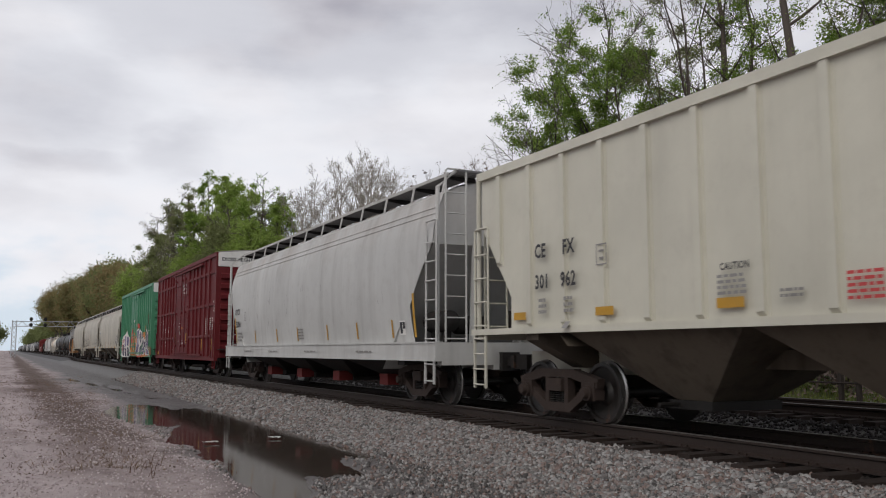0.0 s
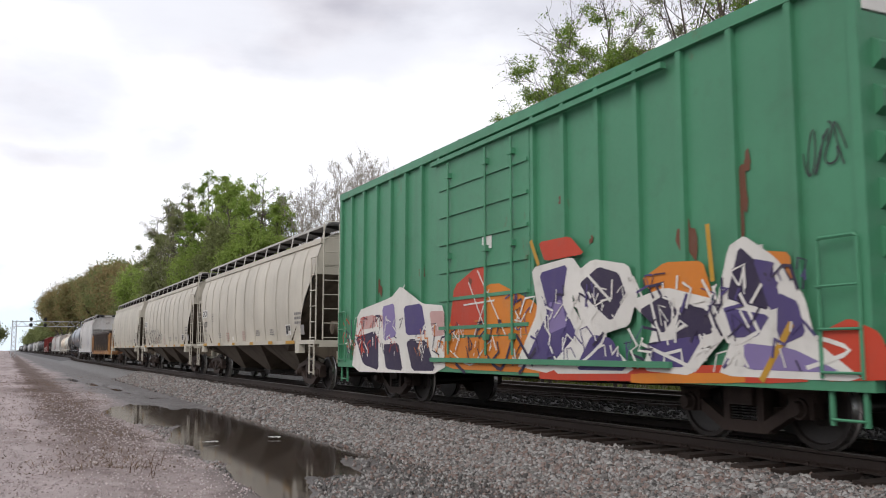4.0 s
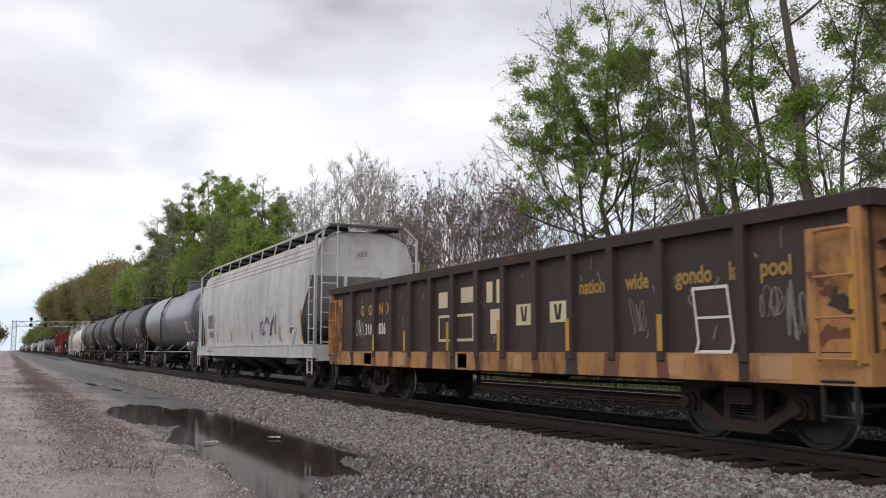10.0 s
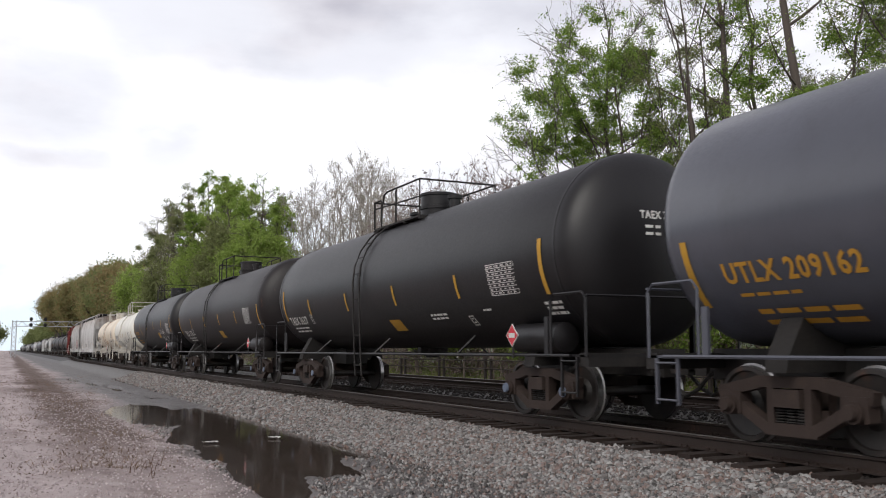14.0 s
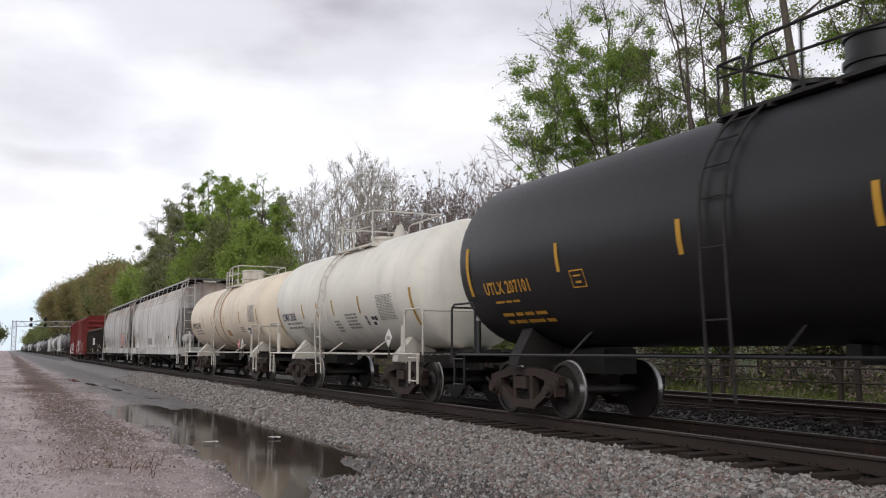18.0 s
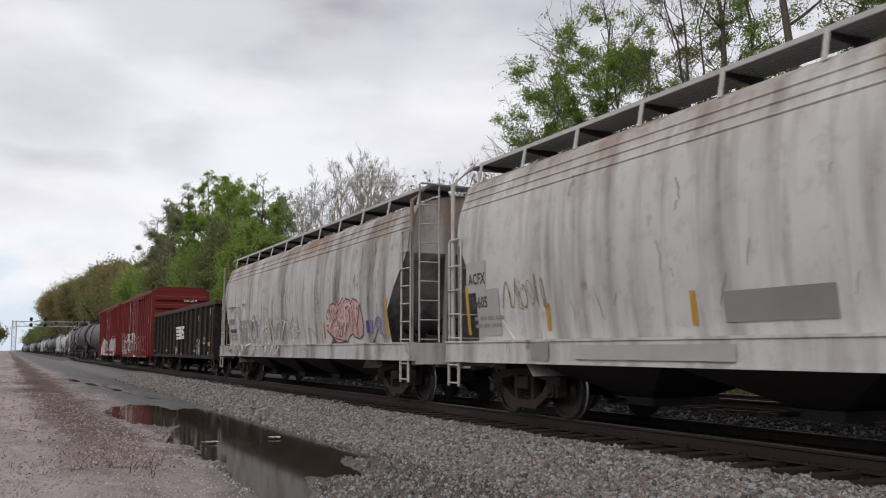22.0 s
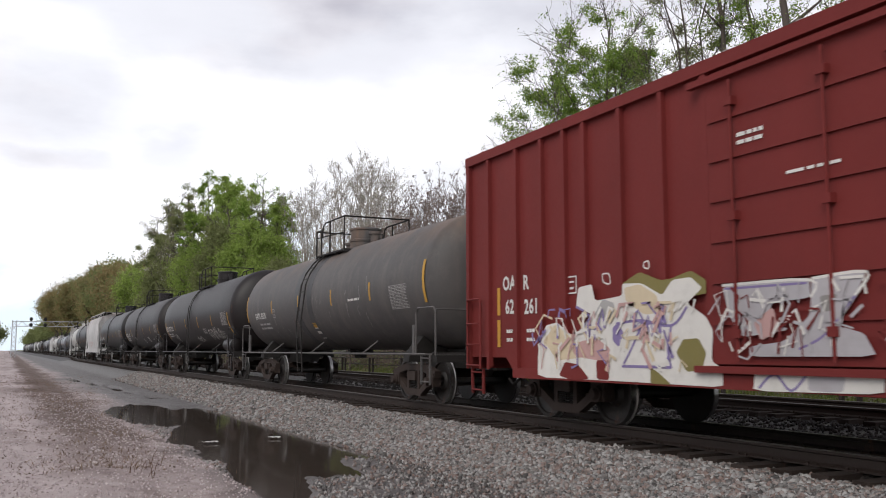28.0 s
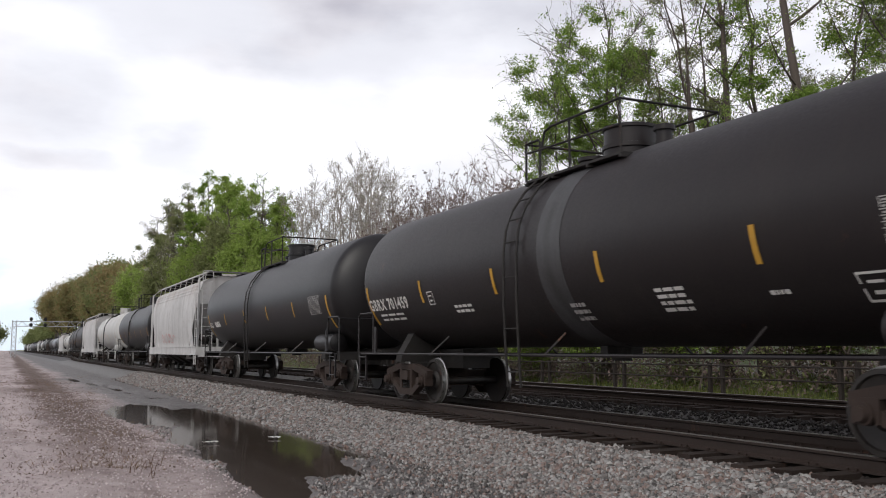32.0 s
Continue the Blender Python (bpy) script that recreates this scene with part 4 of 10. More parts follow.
# ---------------------------------------------------------------- gondola
def gondola_car(label, length, colour, y_mid, height, floor=0.76, posts=13, band=None, band_h=0.3, half_w=1.55, end_colour=None, chord=None, post_list=None, post_w=0.09):
    car = thing("gondola_car", label, "gondola car", "freight cars of the train")
    half = length / 2
    end_colour = end_colour or colour
    bm = bmesh.new()
    for s in (-1, 1):
        box(bm, *sorted((s * (half_w - 0.12), s * (half_w - 0.07))), -half, half, floor + band_h, height - 0.02)
    part("side_wall", bm, colour, car)
    for s in (-1, 1):
        bm = bmesh.new()
        box(bm, *sorted((s * (half_w - 0.14), s * (half_w + 0.0))), -half, half, floor, floor + band_h)
        part("side_sill", bm, band or colour, car)
        bm = bmesh.new()
        extrude_y(bm, [(s * (half_w - 0.16), height - 0.16), (s * (half_w + 0.03), height - 0.16), (s * (half_w + 0.05), height - 0.02), (s * (half_w + 0.03), height), (s * (half_w - 0.16), height)], -half - 0.02, half + 0.02)
        part("top_chord", bm, chord or colour, car)
        ys = [-half + 0.09] + sorted(post_list) + [half - 0.09] if post_list else [-half + 0.09 + (length - 0.18) * i / posts for i in range(posts + 1)]
        for i, y in enumerate(ys):
            bm = bmesh.new()
            extrude_y(bm, [(s * (half_w - 0.08), floor + band_h * 0.4), (s * (half_w + 0.03), floor + band_h * 0.7), (s * (half_w + 0.03), height - 0.16), (s * (half_w - 0.08), height - 0.15)], y - post_w, y + post_w)
            part("post", bm, (end_colour if i in (0, len(ys) - 1) else colour), car)
        bm = bmesh.new()
        box(bm, -half_w + 0.1, half_w - 0.1, *sorted((s * (half - 0.08), s * half)), floor, height - 0.05)
        part("end_wall", bm, end_colour, car)
        for i in range(5):
            z0 = floor + 0.35 + (height - floor - 0.6) * i / 5
            dz = (height - floor - 0.6) / 5
            bm = bmesh.new()
            extrude_x(bm, [(s * half, z0), (s * (half + 0.11), z0 + dz * 0.15), (s * (half + 0.11), z0 + dz * 0.55), (s * half, z0 + dz * 0.7)], -half_w + 0.16, half_w - 0.16)
            part("end_rib", bm, end_colour, car)
        bm = bmesh.new()
        box(bm, -half_w - 0.02, half_w + 0.02, *sorted((s * (half - 0.1), s * (half + 0.1))), height - 0.16, height + 0.005)
        part("end_chord", bm, chord or colour, car)
        add_ladder(car, (-half_w - 0.05, s * (half - 0.34) - 0.24), 0.48, floor + 0.2, height - 0.35, end_colour)
        add_ladder(car, (-half_w + 0.15, s * (half + 0.14)), 0.45, floor + 0.2, height - 0.35, end_colour, "x")
        bm = bmesh.new()
        for x in (-half_w + 0.02, half_w - 0.02):
            ladder_mesh(bm, (x, s * (half - 0.4) - 0.2), 0.4, 0.38, floor + 0.1, "y", 0.3)
        part("step", bm, BLACK_STEEL, car)
    bm = bmesh.new()
    box(bm, -half_w + 0.1, half_w - 0.1, -half + 0.05, half - 0.05, 1.02, 1.10)
    box(bm, -0.3, 0.3, -half, half, 0.72, 1.03)
    for i in range(1, 10):
        y = -half + length * i / 10
        box(bm, -half_w + 0.12, half_w - 0.12, y - 0.05, y + 0.05, 0.82, 1.03)
    part("underframe", bm, BLACK_STEEL, car)
    brake_gear(car, half)
    add_trucks(car, half - 2.2)
    add_couplers(car, half + 0.1)

    def surf(z, y):
        return -half_w + 0.065 if z > floor + band_h else -half_w
    CARS.append((car, y_mid))
    return car, surf, half

CARS = []
WHITE_TRIM = paint("white_handrail_paint", (0.60, 0.57, 0.51), 0.5, 0.6, 0.22, 0.5, (0.22, 0.15, 0.11))
GREY_ROOF = paint("galvanised_roof", (0.30, 0.28, 0.27), 0.55, 0.5, 0.15, 0.2)
CREAM = paint("cream_hopper_paint", (0.60, 0.58, 0.49), 0.5, 0.12, 0.0, 0.12)
PALE = paint("pale_grey_hopper_paint", (0.52, 0.52, 0.505), 0.55, 0.22, 0.0, 0.22, shift=2.0, bleed=0.28)
TAUPE = paint("warm_grey_hopper_paint", (0.52, 0.485, 0.41), 0.5, 0.12, 0.0, 0.15, shift=4.0)
# dark brown for bays, slope sheets and bolsters, far darker than the bodies
TAUPE_UNDER = paint("dark_brown_hopper_underside", (0.135, 0.108, 0.08), 0.8, 0.7, 0.10, 0.9, (0.035, 0.027, 0.021))
CHALK = paint("chalky_white_paint", (0.55, 0.545, 0.54), 0.6, 0.5, 0.05, 0.35, shift=6.0, bleed=0.4)
SOOTY = paint("sooty_white_paint", (0.50, 0.49, 0.475), 0.65, 0.65, 0.38, 0.92, (0.13, 0.115, 0.11), shift=8.0, bleed=1.0)
SOOTY_B = paint("streaked_white_paint", (0.58, 0.57, 0.555), 0.65, 0.5, 0.28, 0.78, (0.19, 0.155, 0.135), shift=13.0, bleed=0.75)
MAROON = paint("maroon_box_car_paint", (0.125, 0.015, 0.018), 0.6, 0.15, 0.0, 0.12, (0.055, 0.010, 0.011), spec=0.22)
GREEN = paint("green_box_car_paint", (0.065, 0.245, 0.135), 0.5, 0.3, 0.12, 0.25, (0.05, 0.10, 0.06))
OXIDE = paint("red_oxide_box_car_paint", (0.170, 0.026, 0.024), 0.65, 0.2, 0.0, 0.18, (0.10, 0.020, 0.017), spec=0.22)
COAL = paint("black_gondola_paint", (0.019, 0.0145, 0.0125), 0.7, 0.6, 0.3, 0.5, (0.055, 0.036, 0.028), spec=0.3)
BROWN = paint("brown_gondola_paint", (0.040, 0.028, 0.024), 0.7, 0.5, 0.3, 0.3, (0.08, 0.05, 0.04))
ORANGE = paint("faded_orange_gondola_paint", (0.43, 0.215, 0.075), 0.7, 0.7, 1.0, 0.7, (0.10, 0.05, 0.033))
SLATE = paint("slate_tank_paint", (0.074, 0.078, 0.098), 0.38, 0.3, 0.0, 0.25, (0.035, 0.034, 0.036), gloss=0.45)
INK = paint("black_tank_paint", (0.0095, 0.0085, 0.0095), 0.42, 0.3, 0.0, 0.3, (0.018, 0.015, 0.014), spec=0.42)
BROWNED = paint("brown_black_tank_paint", (0.0145, 0.0112, 0.0118), 0.46, 0.4, 0.06, 0.35, (0.028, 0.022, 0.019), shift=3.0, spec=0.36)
IVORY = paint("white_tank_paint", (0.74, 0.72, 0.645), 0.45, 0.15, 0.02, 0.2, shift=1.0)
BEIGE = paint("beige_tank_paint", (0.74, 0.65, 0.525), 0.5, 0.25, 0.05, 0.3, (0.30, 0.20, 0.14), shift=5.0)
PURPLE = flat_paint("sprayed_purple", (0.07, 0.05, 0.17))
SPRAY_ORANGE = flat_paint("sprayed_orange", (0.62, 0.20, 0.02))
SPRAY_WHITE = flat_paint("sprayed_white", (0.70, 0.68, 0.64))
SPRAY_PINK = flat_paint("sprayed_pink", (0.52, 0.32, 0.30))
SPRAY_CREAM = flat_paint("sprayed_cream", (0.62, 0.52, 0.36))
SPRAY_MINT = flat_paint("sprayed_mint", (0.36, 0.50, 0.36))
SPRAY_RED = flat_paint("sprayed_red", (0.50, 0.05, 0.02))

# ---------------------------------------------------------------- ground
rng = np.random.default_rng(5)


def smooth_step(a, b, x):
    k = np.clip((x - a) / (b - a), 0, 1)
    return k * k * (3 - 2 * k)


def jog_np(y):
    return 2.6 * smooth_step(118.0, 188.0, y)


WAVES = [(rng.uniform(0.05, 2.4), rng.uniform(0, 6.28), rng.uniform(0, 6.28)) for _ in range(26)]


def rolling(x, y, top=2.4):
    """Gentle unevenness of the ground, about -1 to 1."""
    z = np.zeros_like(x)
    for f, a, ph in WAVES:
        if f < top:
            z += np.sin(f * (x * math.cos(a) + y * math.sin(a) * 0.8) + ph) / (1 + f)
    return z / 4.0


WATER_Z = -0.76
# hollows that hold the water: centre, half axes, turn
POOLS = [(4.63, 19.5, 1.32, 6.12, 0.10), (3.65, 14.2, 0.47, 2.96, 0.13), (3.73, 28.1, 1.02, 5.13, 0.02), (5.59, 16.15, 0.39, 1.65, -0.03), (5.20, 24.7, 0.88, 4.98, -0.01), (4.55, 16.0, 0.76, 2.93, 0.0), (4.18, 22.0, 0.49, 3.64, 0.28),
         (5.35, 36.5, 0.42, 0.9, 0.0), (4.75, 41.0, 0.28, 1.5, 0.0), (4.65, 46.0, 0.30, 2.6, 0.0), (4.2, 52.5, 0.25, 3.0, 0.0), (3.75, 61.0, 0.30, 4.0, 0.0), (2.45, 37.5, 0.12, 0.8, 0.0)]


def height(x, y):
    j = jog_np(y)
    xt = x - j
    road = -0.70 + 0.045 * rolling(x * 2.0, y * 1.1) + 0.012 * rolling(x * 9, y * 7)
    # dirt heaped at the edge of the road
    heap = smooth_step(2.9, 0.6, x + 0.02 * y * 0.3) * smooth_step(9, 24, y)
    road += heap * (0.12 + 0.13 * np.abs(rolling(x * 3 + 4, y * 2.2)))
    road += smooth_step(3.0, -2.0, x) * 0.10
    wet = np.full_like(x, -9.0)
    for cx, cy, ax, ay, turn in POOLS:
        dx, dy = x - cx, y - cy
        u = dx * math.cos(turn) - dy * math.sin(turn)
        v = dx * math.sin(turn) + dy * math.cos(turn)
        wet = np.maximum(wet, 1 - (u / ax) ** 2 - (v / ay) ** 2)
    wet += 0.26 * rolling(x * 3.0 + 7, y * 1.6) + 0.24 * rolling(x * 9, y * 5) + 0.12 * rolling(x * 21, y * 13)
    road = np.maximum(road, WATER_Z + 0.02)
    dip = smooth_step(-0.9, -0.05, wet)
    road = road * (1 - dip) + (WATER_Z - 0.07 * np.clip(wet, -0.4, 1.0)) * dip
    bed = -0.275 + 0.10 * smooth_step(TRACK_B - 2.4, TRACK_B - 1.5, xt) + 0.014 * rolling(x * 14, y * 12)
    near_shoulder = smooth_step(TRACK - 2.95, TRACK - 1.35, xt)
    z = road * (1 - near_shoulder) + bed * near_shoulder
    # beyond the far track: a ditch, then a rough bank
    far = smooth_step(TRACK_B + 1.7, TRACK_B + 3.2, xt)
    bank = -0.55 + 2.3 * smooth_step(TRACK_B + 5.0, TRACK_B + 17.0, xt) + 0.10 * rolling(x, y)
    return z * (1 - far) + bank * far


def axis(parts):
    out = []
    for a, b, n in parts:
        out += list(np.linspace(a, b, n, endpoint=False))
    return np.array(out + [parts[-1][1]])


GX = axis([(-1500, -60, 12), (-60, -4, 28), (-4, 0, 24), (0, 8, 110), (8, 20, 60), (20, 60, 24), (60, 1500, 14)])
GY = axis([(-120, 2, 20), (2, 9, 50), (9, 34, 210), (34, 80, 120), (80, 260, 60), (260, 3500, 30)])
xx, yy = np.meshgrid(GX, GY)
zz = height(xx, yy)
nx, ny = len(GX), len(GY)
idx = np.arange(nx * ny).reshape(ny, nx)
quads = np.stack([idx[:-1, :-1], idx[:-1, 1:], idx[1:, 1:], idx[1:, :-1]], -1).reshape(-1, 4)


def ground_shader():
    """Stone dust, mud and brown dirt by their place; the stones themselves lie on it."""
    m = MATS["ground"] = bpy.data.materials.new("ground")
    n, l, p = nodes_of(m)
    co = n.new("ShaderNodeTexCoord").outputs["Object"]
    sep = n.new("ShaderNodeSeparateXYZ")
    l.new(co, sep.inputs[0])
    grain = noise_at(n, l, co, 42, 5, rough=0.72)
    mid = noise_at(n, l, co, 3.5, 7, (1, 0.6, 1), rough=0.62)
    big = noise_at(n, l, co, 0.42, 6, (1, 0.45, 1))
    pink = mixed(n, l, ramped(n, l, mid, 0.32, 0.68), (0.40, 0.325, 0.318), (0.55, 0.475, 0.47))
    dirt = mixed(n, l, ramped(n, l, mid, 0.35, 0.65), (0.085, 0.055, 0.043), (0.18, 0.125, 0.105))
    road = mixed(n, l, ramped(n, l, big, 0.50, 0.66, 0, 0.7), pink, dirt)
    # a band of brown dirt heaped along the road's edge
    xm = n.new("ShaderNodeMath")
    xm.operation = "MULTIPLY_ADD"
    l.new(mid, xm.inputs[0])
    xm.inputs[1].default_value = 1.5
    l.new(sep.outputs[0], xm.inputs[2])
    xb = n.new("ShaderNodeMath")
    xb.operation = "MULTIPLY_ADD"
    l.new(big, xb.inputs[0])
    xb.inputs[1].default_value = 2.4
    l.new(xm.outputs[0], xb.inputs[2])
    band = n.new("ShaderNodeMath")
    band.operation = "MULTIPLY"
    l.new(ramped(n, l, xb.outputs[0], 2.5, 3.1), band.inputs[0])
    l.new(ramped(n, l, xb.outputs[0], 4.2, 4.9, 1.0, 0.0), band.inputs[1])
    far_ = n.new("ShaderNodeMath")
    far_.operation = "MULTIPLY"
    l.new(band.outputs[0], far_.inputs[0])
    l.new(ramped(n, l, sep.outputs[1], 13.0, 20.0, 0.25, 0.9), far_.inputs[1])
    road = mixed(n, l, far_.outputs[0], road, dirt)
    # loose brown streaks between the dust and the mud
    fleck = noise_at(n, l, co, 1.9, 8, (1, 0.35, 1), 5.0, 0.72)
    zone = n.new("ShaderNodeMath")
    zone.operation = "MULTIPLY"
    l.new(ramped(n, l, fleck, 0.50, 0.64, 0, 0.55), zone.inputs[0])
    l.new(ramped(n, l, xm.outputs[0], 1.2, 2.6), zone.inputs[1])
    road = mixed(n, l, zone.outputs[0], road, dirt)
    # wet fines near the foot of the ballast
    wet = mixed(n, l, ramped(n, l, mid, 0.35, 0.65), (0.075, 0.066, 0.062), (0.15, 0.135, 0.13))
    w = n.new("ShaderNodeMath")
    w.operation = "ADD"
    l.new(sep.outputs[0], w.inputs[0])
    wob = n.new("ShaderNodeMath")
    wob.operation = "MULTIPLY"
    l.new(big, wob.inputs[0])
    wob.inputs[1].default_value = 3.0
    l.new(wob.outputs[0], w.inputs[1])
    col = mixed(n, l, ramped(n, l, w.outputs[0], 4.1, 5.4), road, wet)
    gravel = mixed(n, l, ramped(n, l, grain, 0.3, 0.72), (0.06, 0.056, 0.053), (0.22, 0.21, 0.205))
    col = mixed(n, l, ramped(n, l, sep.outputs[0], 5.9, 6.5), col, gravel)
    # oil on the track bed, with the train's shade put into its colour
    oily_shade = mixed(n, l, ramped(n, l, mid, 0.3, 0.7), (0.007, 0.0052, 0.0044), (0.018, 0.0135, 0.011))
    col = mixed(n, l, ramped(n, l, sep.outputs[0], 7.75, 8.0), col, oily_shade)
    cess = mixed(n, l, ramped(n, l, grain, 0.3, 0.72), (0.022, 0.018, 0.016), (0.085, 0.073, 0.066))
    col = mixed(n, l, ramped(n, l, sep.outputs[0], 10.1, 10.4), col, cess)
    soil = mixed(n, l, ramped(n, l, mid, 0.3, 0.7), (0.10, 0.075, 0.055), (0.22, 0.17, 0.13))
    col = mixed(n, l, ramped(n, l, sep.outputs[0], 15.9, 16.6), col, soil)
    grass = mixed(n, l, ramped(n, l, mid, 0.3, 0.7), (0.05, 0.085, 0.02), (0.13, 0.19, 0.045))
    gr = n.new("ShaderNodeMath")
    gr.operation = "MULTIPLY"
    l.new(ramped(n, l, sep.outputs[0], 18.0, 21.0), gr.inputs[0])
    l.new(ramped(n, l, big, 0.38, 0.55), gr.inputs[1])
    col = mixed(n, l, gr.outputs[0], col, grass)
    col = mixed(n, l, ramped(n, l, grain, 0.42, 0.70, 0, 0.28), col, mixed(n, l, 0.55, col, (0.04, 0.035, 0.03)))
    l.new(col, p.inputs["Base Color"])
    p.inputs["Roughness"].default_value = 0.9
    l.new(ramped(n, l, w.outputs[0], 4.0, 5.2, 0.95, 0.55), p.inputs["Roughness"])
    bumped(n, l, p, grain, 0.7, 0.03)
    return m


me = bpy.data.meshes.new("ground")
me.from_pydata(np.stack([xx.ravel(), yy.ravel(), zz.ravel()], -1).tolist(), [], quads.tolist())
me.materials.append(ground_shader())
me.polygons.foreach_set("use_smooth", [True] * len(me.polygons))
tagged(new("ground", me), "pinkish stone dust and brown dirt beside a ballasted track bed", "ground", kind="structure")


def water_material():
    m = MATS["puddle"] = bpy.data.materials.new("puddle")
    n, l, p = nodes_of(m)
    co = n.new("ShaderNodeTexCoord").outputs["Object"]
    p.inputs["Base Color"].default_value = (0.060, 0.046, 0.037, 1)
    p.inputs["Roughness"].default_value = 0.07
    p.inputs["IOR"].default_value = 1.33
    p.inputs["Specular IOR Level"].default_value = 0.5
    bumped(n, l, p, noise_at(n, l, co, 2.2, 3), 0.02, 0.01)
    return m


bm = bmesh.new()
box(bm, -0.5, 7.0, 8.0, 75.0, WATER_Z - 0.3, WATER_Z)
tagged(new("water", finish(bm, "water", water_material())), "still rain puddle in the hollows of the dirt road", "puddle", kind="structure")

# ---------------------------------------------------------------- unseen wall added behind the camera to cut low sky light on the cars
def unseen_light_block():
    m = ground_material("dark_green_light_block", (0.03, 0.04, 0.018), (0.075, 0.085, 0.04), 1.2, 9.0)
    g = np.random.default_rng(9)
    for name, ax, at, lo, hi in (("backdrop", "y", -34.0, -260.0, 330.0), ("backdrop", "x", -90.0, -34.0, 260.0)):
        n = int((hi - lo) / 3)
        bm = bmesh.new()
        top = 7.5 + 1.5 * np.sin(np.arange(n + 1) * 0.7) + g.normal(0, 1.0, n + 1)
        rows = []
        for i in range(n + 1):
            s = lo + (hi - lo) * i / n
            wob = at + g.normal(0, 0.8)
            pts = [(wob, s, -1.0), (wob - 0.8, s, top[i] * 0.6), (wob - 2.5, s, top[i]), (wob - 5.0, s, top[i] * 0.9), (wob - 6.0, s, -1.0)]
            rows.append([(x, y, z) if ax == "y" else (y, x, z) for x, y, z in pts])
        sheet(bm, rows)
        tagged(new(name, finish(bm, name, m)), "unseen dark green wall added behind the road to block low sky light", "backdrop", kind="structure")


unseen_light_block()

# ---------------------------------------------------------------- track
RAIL = paint("rusty_rail", (0.023, 0.013, 0.0095), 0.7, 0.4, 0.2, 0.2, (0.025, 0.018, 0.015))
RAIL_TOP = paint("worn_rail_head", (0.20, 0.185, 0.175), 0.42, 0.4, 0.1, 0.0, (0.06, 0.045, 0.04), metal=0.6)
TIE = paint("creosoted_tie", (0.021, 0.012, 0.0085), 0.85, 0.5, 0.15, 0.0, (0.075, 0.053, 0.04))
RAIL_SHAPE = [(-0.07, -0.185), (0.07, -0.185), (0.07, -0.165), (0.012, -0.14), (0.010, -0.05), (0.036, -0.038), (0.036, -0.008), (0.028, 0.0), (-0.028, 0.0), (-0.036, -0.008), (-0.036, -0.038), (-0.010, -0.05), (-0.012, -0.14), (-0.07, -0.165)]


def rail(x, z, name):
    bm = bmesh.new()
    ys = list(range(-60, 100, 20)) + list(range(100, 210, 6)) + list(range(210, 1500, 60))
    rows = []
    for y in ys:
        rows.append([(x + jog(y) + a, y, z + b) for a, b in RAIL_SHAPE])
    sheet(bm, rows, True)
    me = finish(bm, name, RAIL)
    me.materials.append(RAIL_TOP)
    for f in me.polygons:
        if f.center.z > z - 0.006:
            f.material_index = 1
    return new(name, me)


TRACKS = []
for cx, z, lab in ((TRACK, 0.0, "near"), (TRACK_B, 0.10, "far")):
    tr = thing("railway_track", "rusty steel rails on dark wooden ties in ballast", "track", "parallel tracks", "structure")
    for s in (-1, 1):
        r = rail(cx + s * GAUGE / 2, z, "rail")
        r.parent = tr
    TRACKS.append((tr, cx, z))

# ---------------------------------------------------------------- trees
BARK = paint("grey_brown_bark", (0.100, 0.080, 0.068), 0.9, 0.5, 0.0, 0.4, (0.09, 0.076, 0.066))
PALE_BARK = paint("pale_tan_bark", (0.34, 0.30, 0.27), 0.9, 0.4, 0.0, 0.3, (0.18, 0.155, 0.135))
LEAF_BRIGHT = island_material("young_green_leaves", (0.120, 0.205, 0.028), (0.33, 0.455, 0.095), 0.7, 0.52)
LEAF_SPRING = island_material("light_spring_leaves", (0.22, 0.315, 0.055), (0.40, 0.51, 0.135), 0.7, 0.52)
LEAF_DULL = island_material("olive_leaves", (0.14, 0.165, 0.058), (0.30, 0.325, 0.14), 0.75, 0.48)
LEAF_BUD = island_material("reddish_brown_buds", (0.12, 0.085, 0.075), (0.26, 0.195, 0.17), 0.8, 0.35)
LEAF_PALE = island_material("pale_tan_buds", (0.30, 0.275, 0.22), (0.50, 0.47, 0.39), 0.8, 0.45)
LEAF_RUST = island_material("rusty_spring_foliage", (0.24, 0.185, 0.080), (0.35, 0.285, 0.135), 0.8, 0.5)
LEAF_FAR = island_material("hazy_green_foliage", (0.16, 0.19, 0.070), (0.26, 0.29, 0.115), 0.8, 0.45)
SCRUB_BARK = paint("reddish_grey_bark", (0.22, 0.175, 0.16), 0.9, 0.4, 0.0, 0.3, (0.08, 0.06, 0.055))


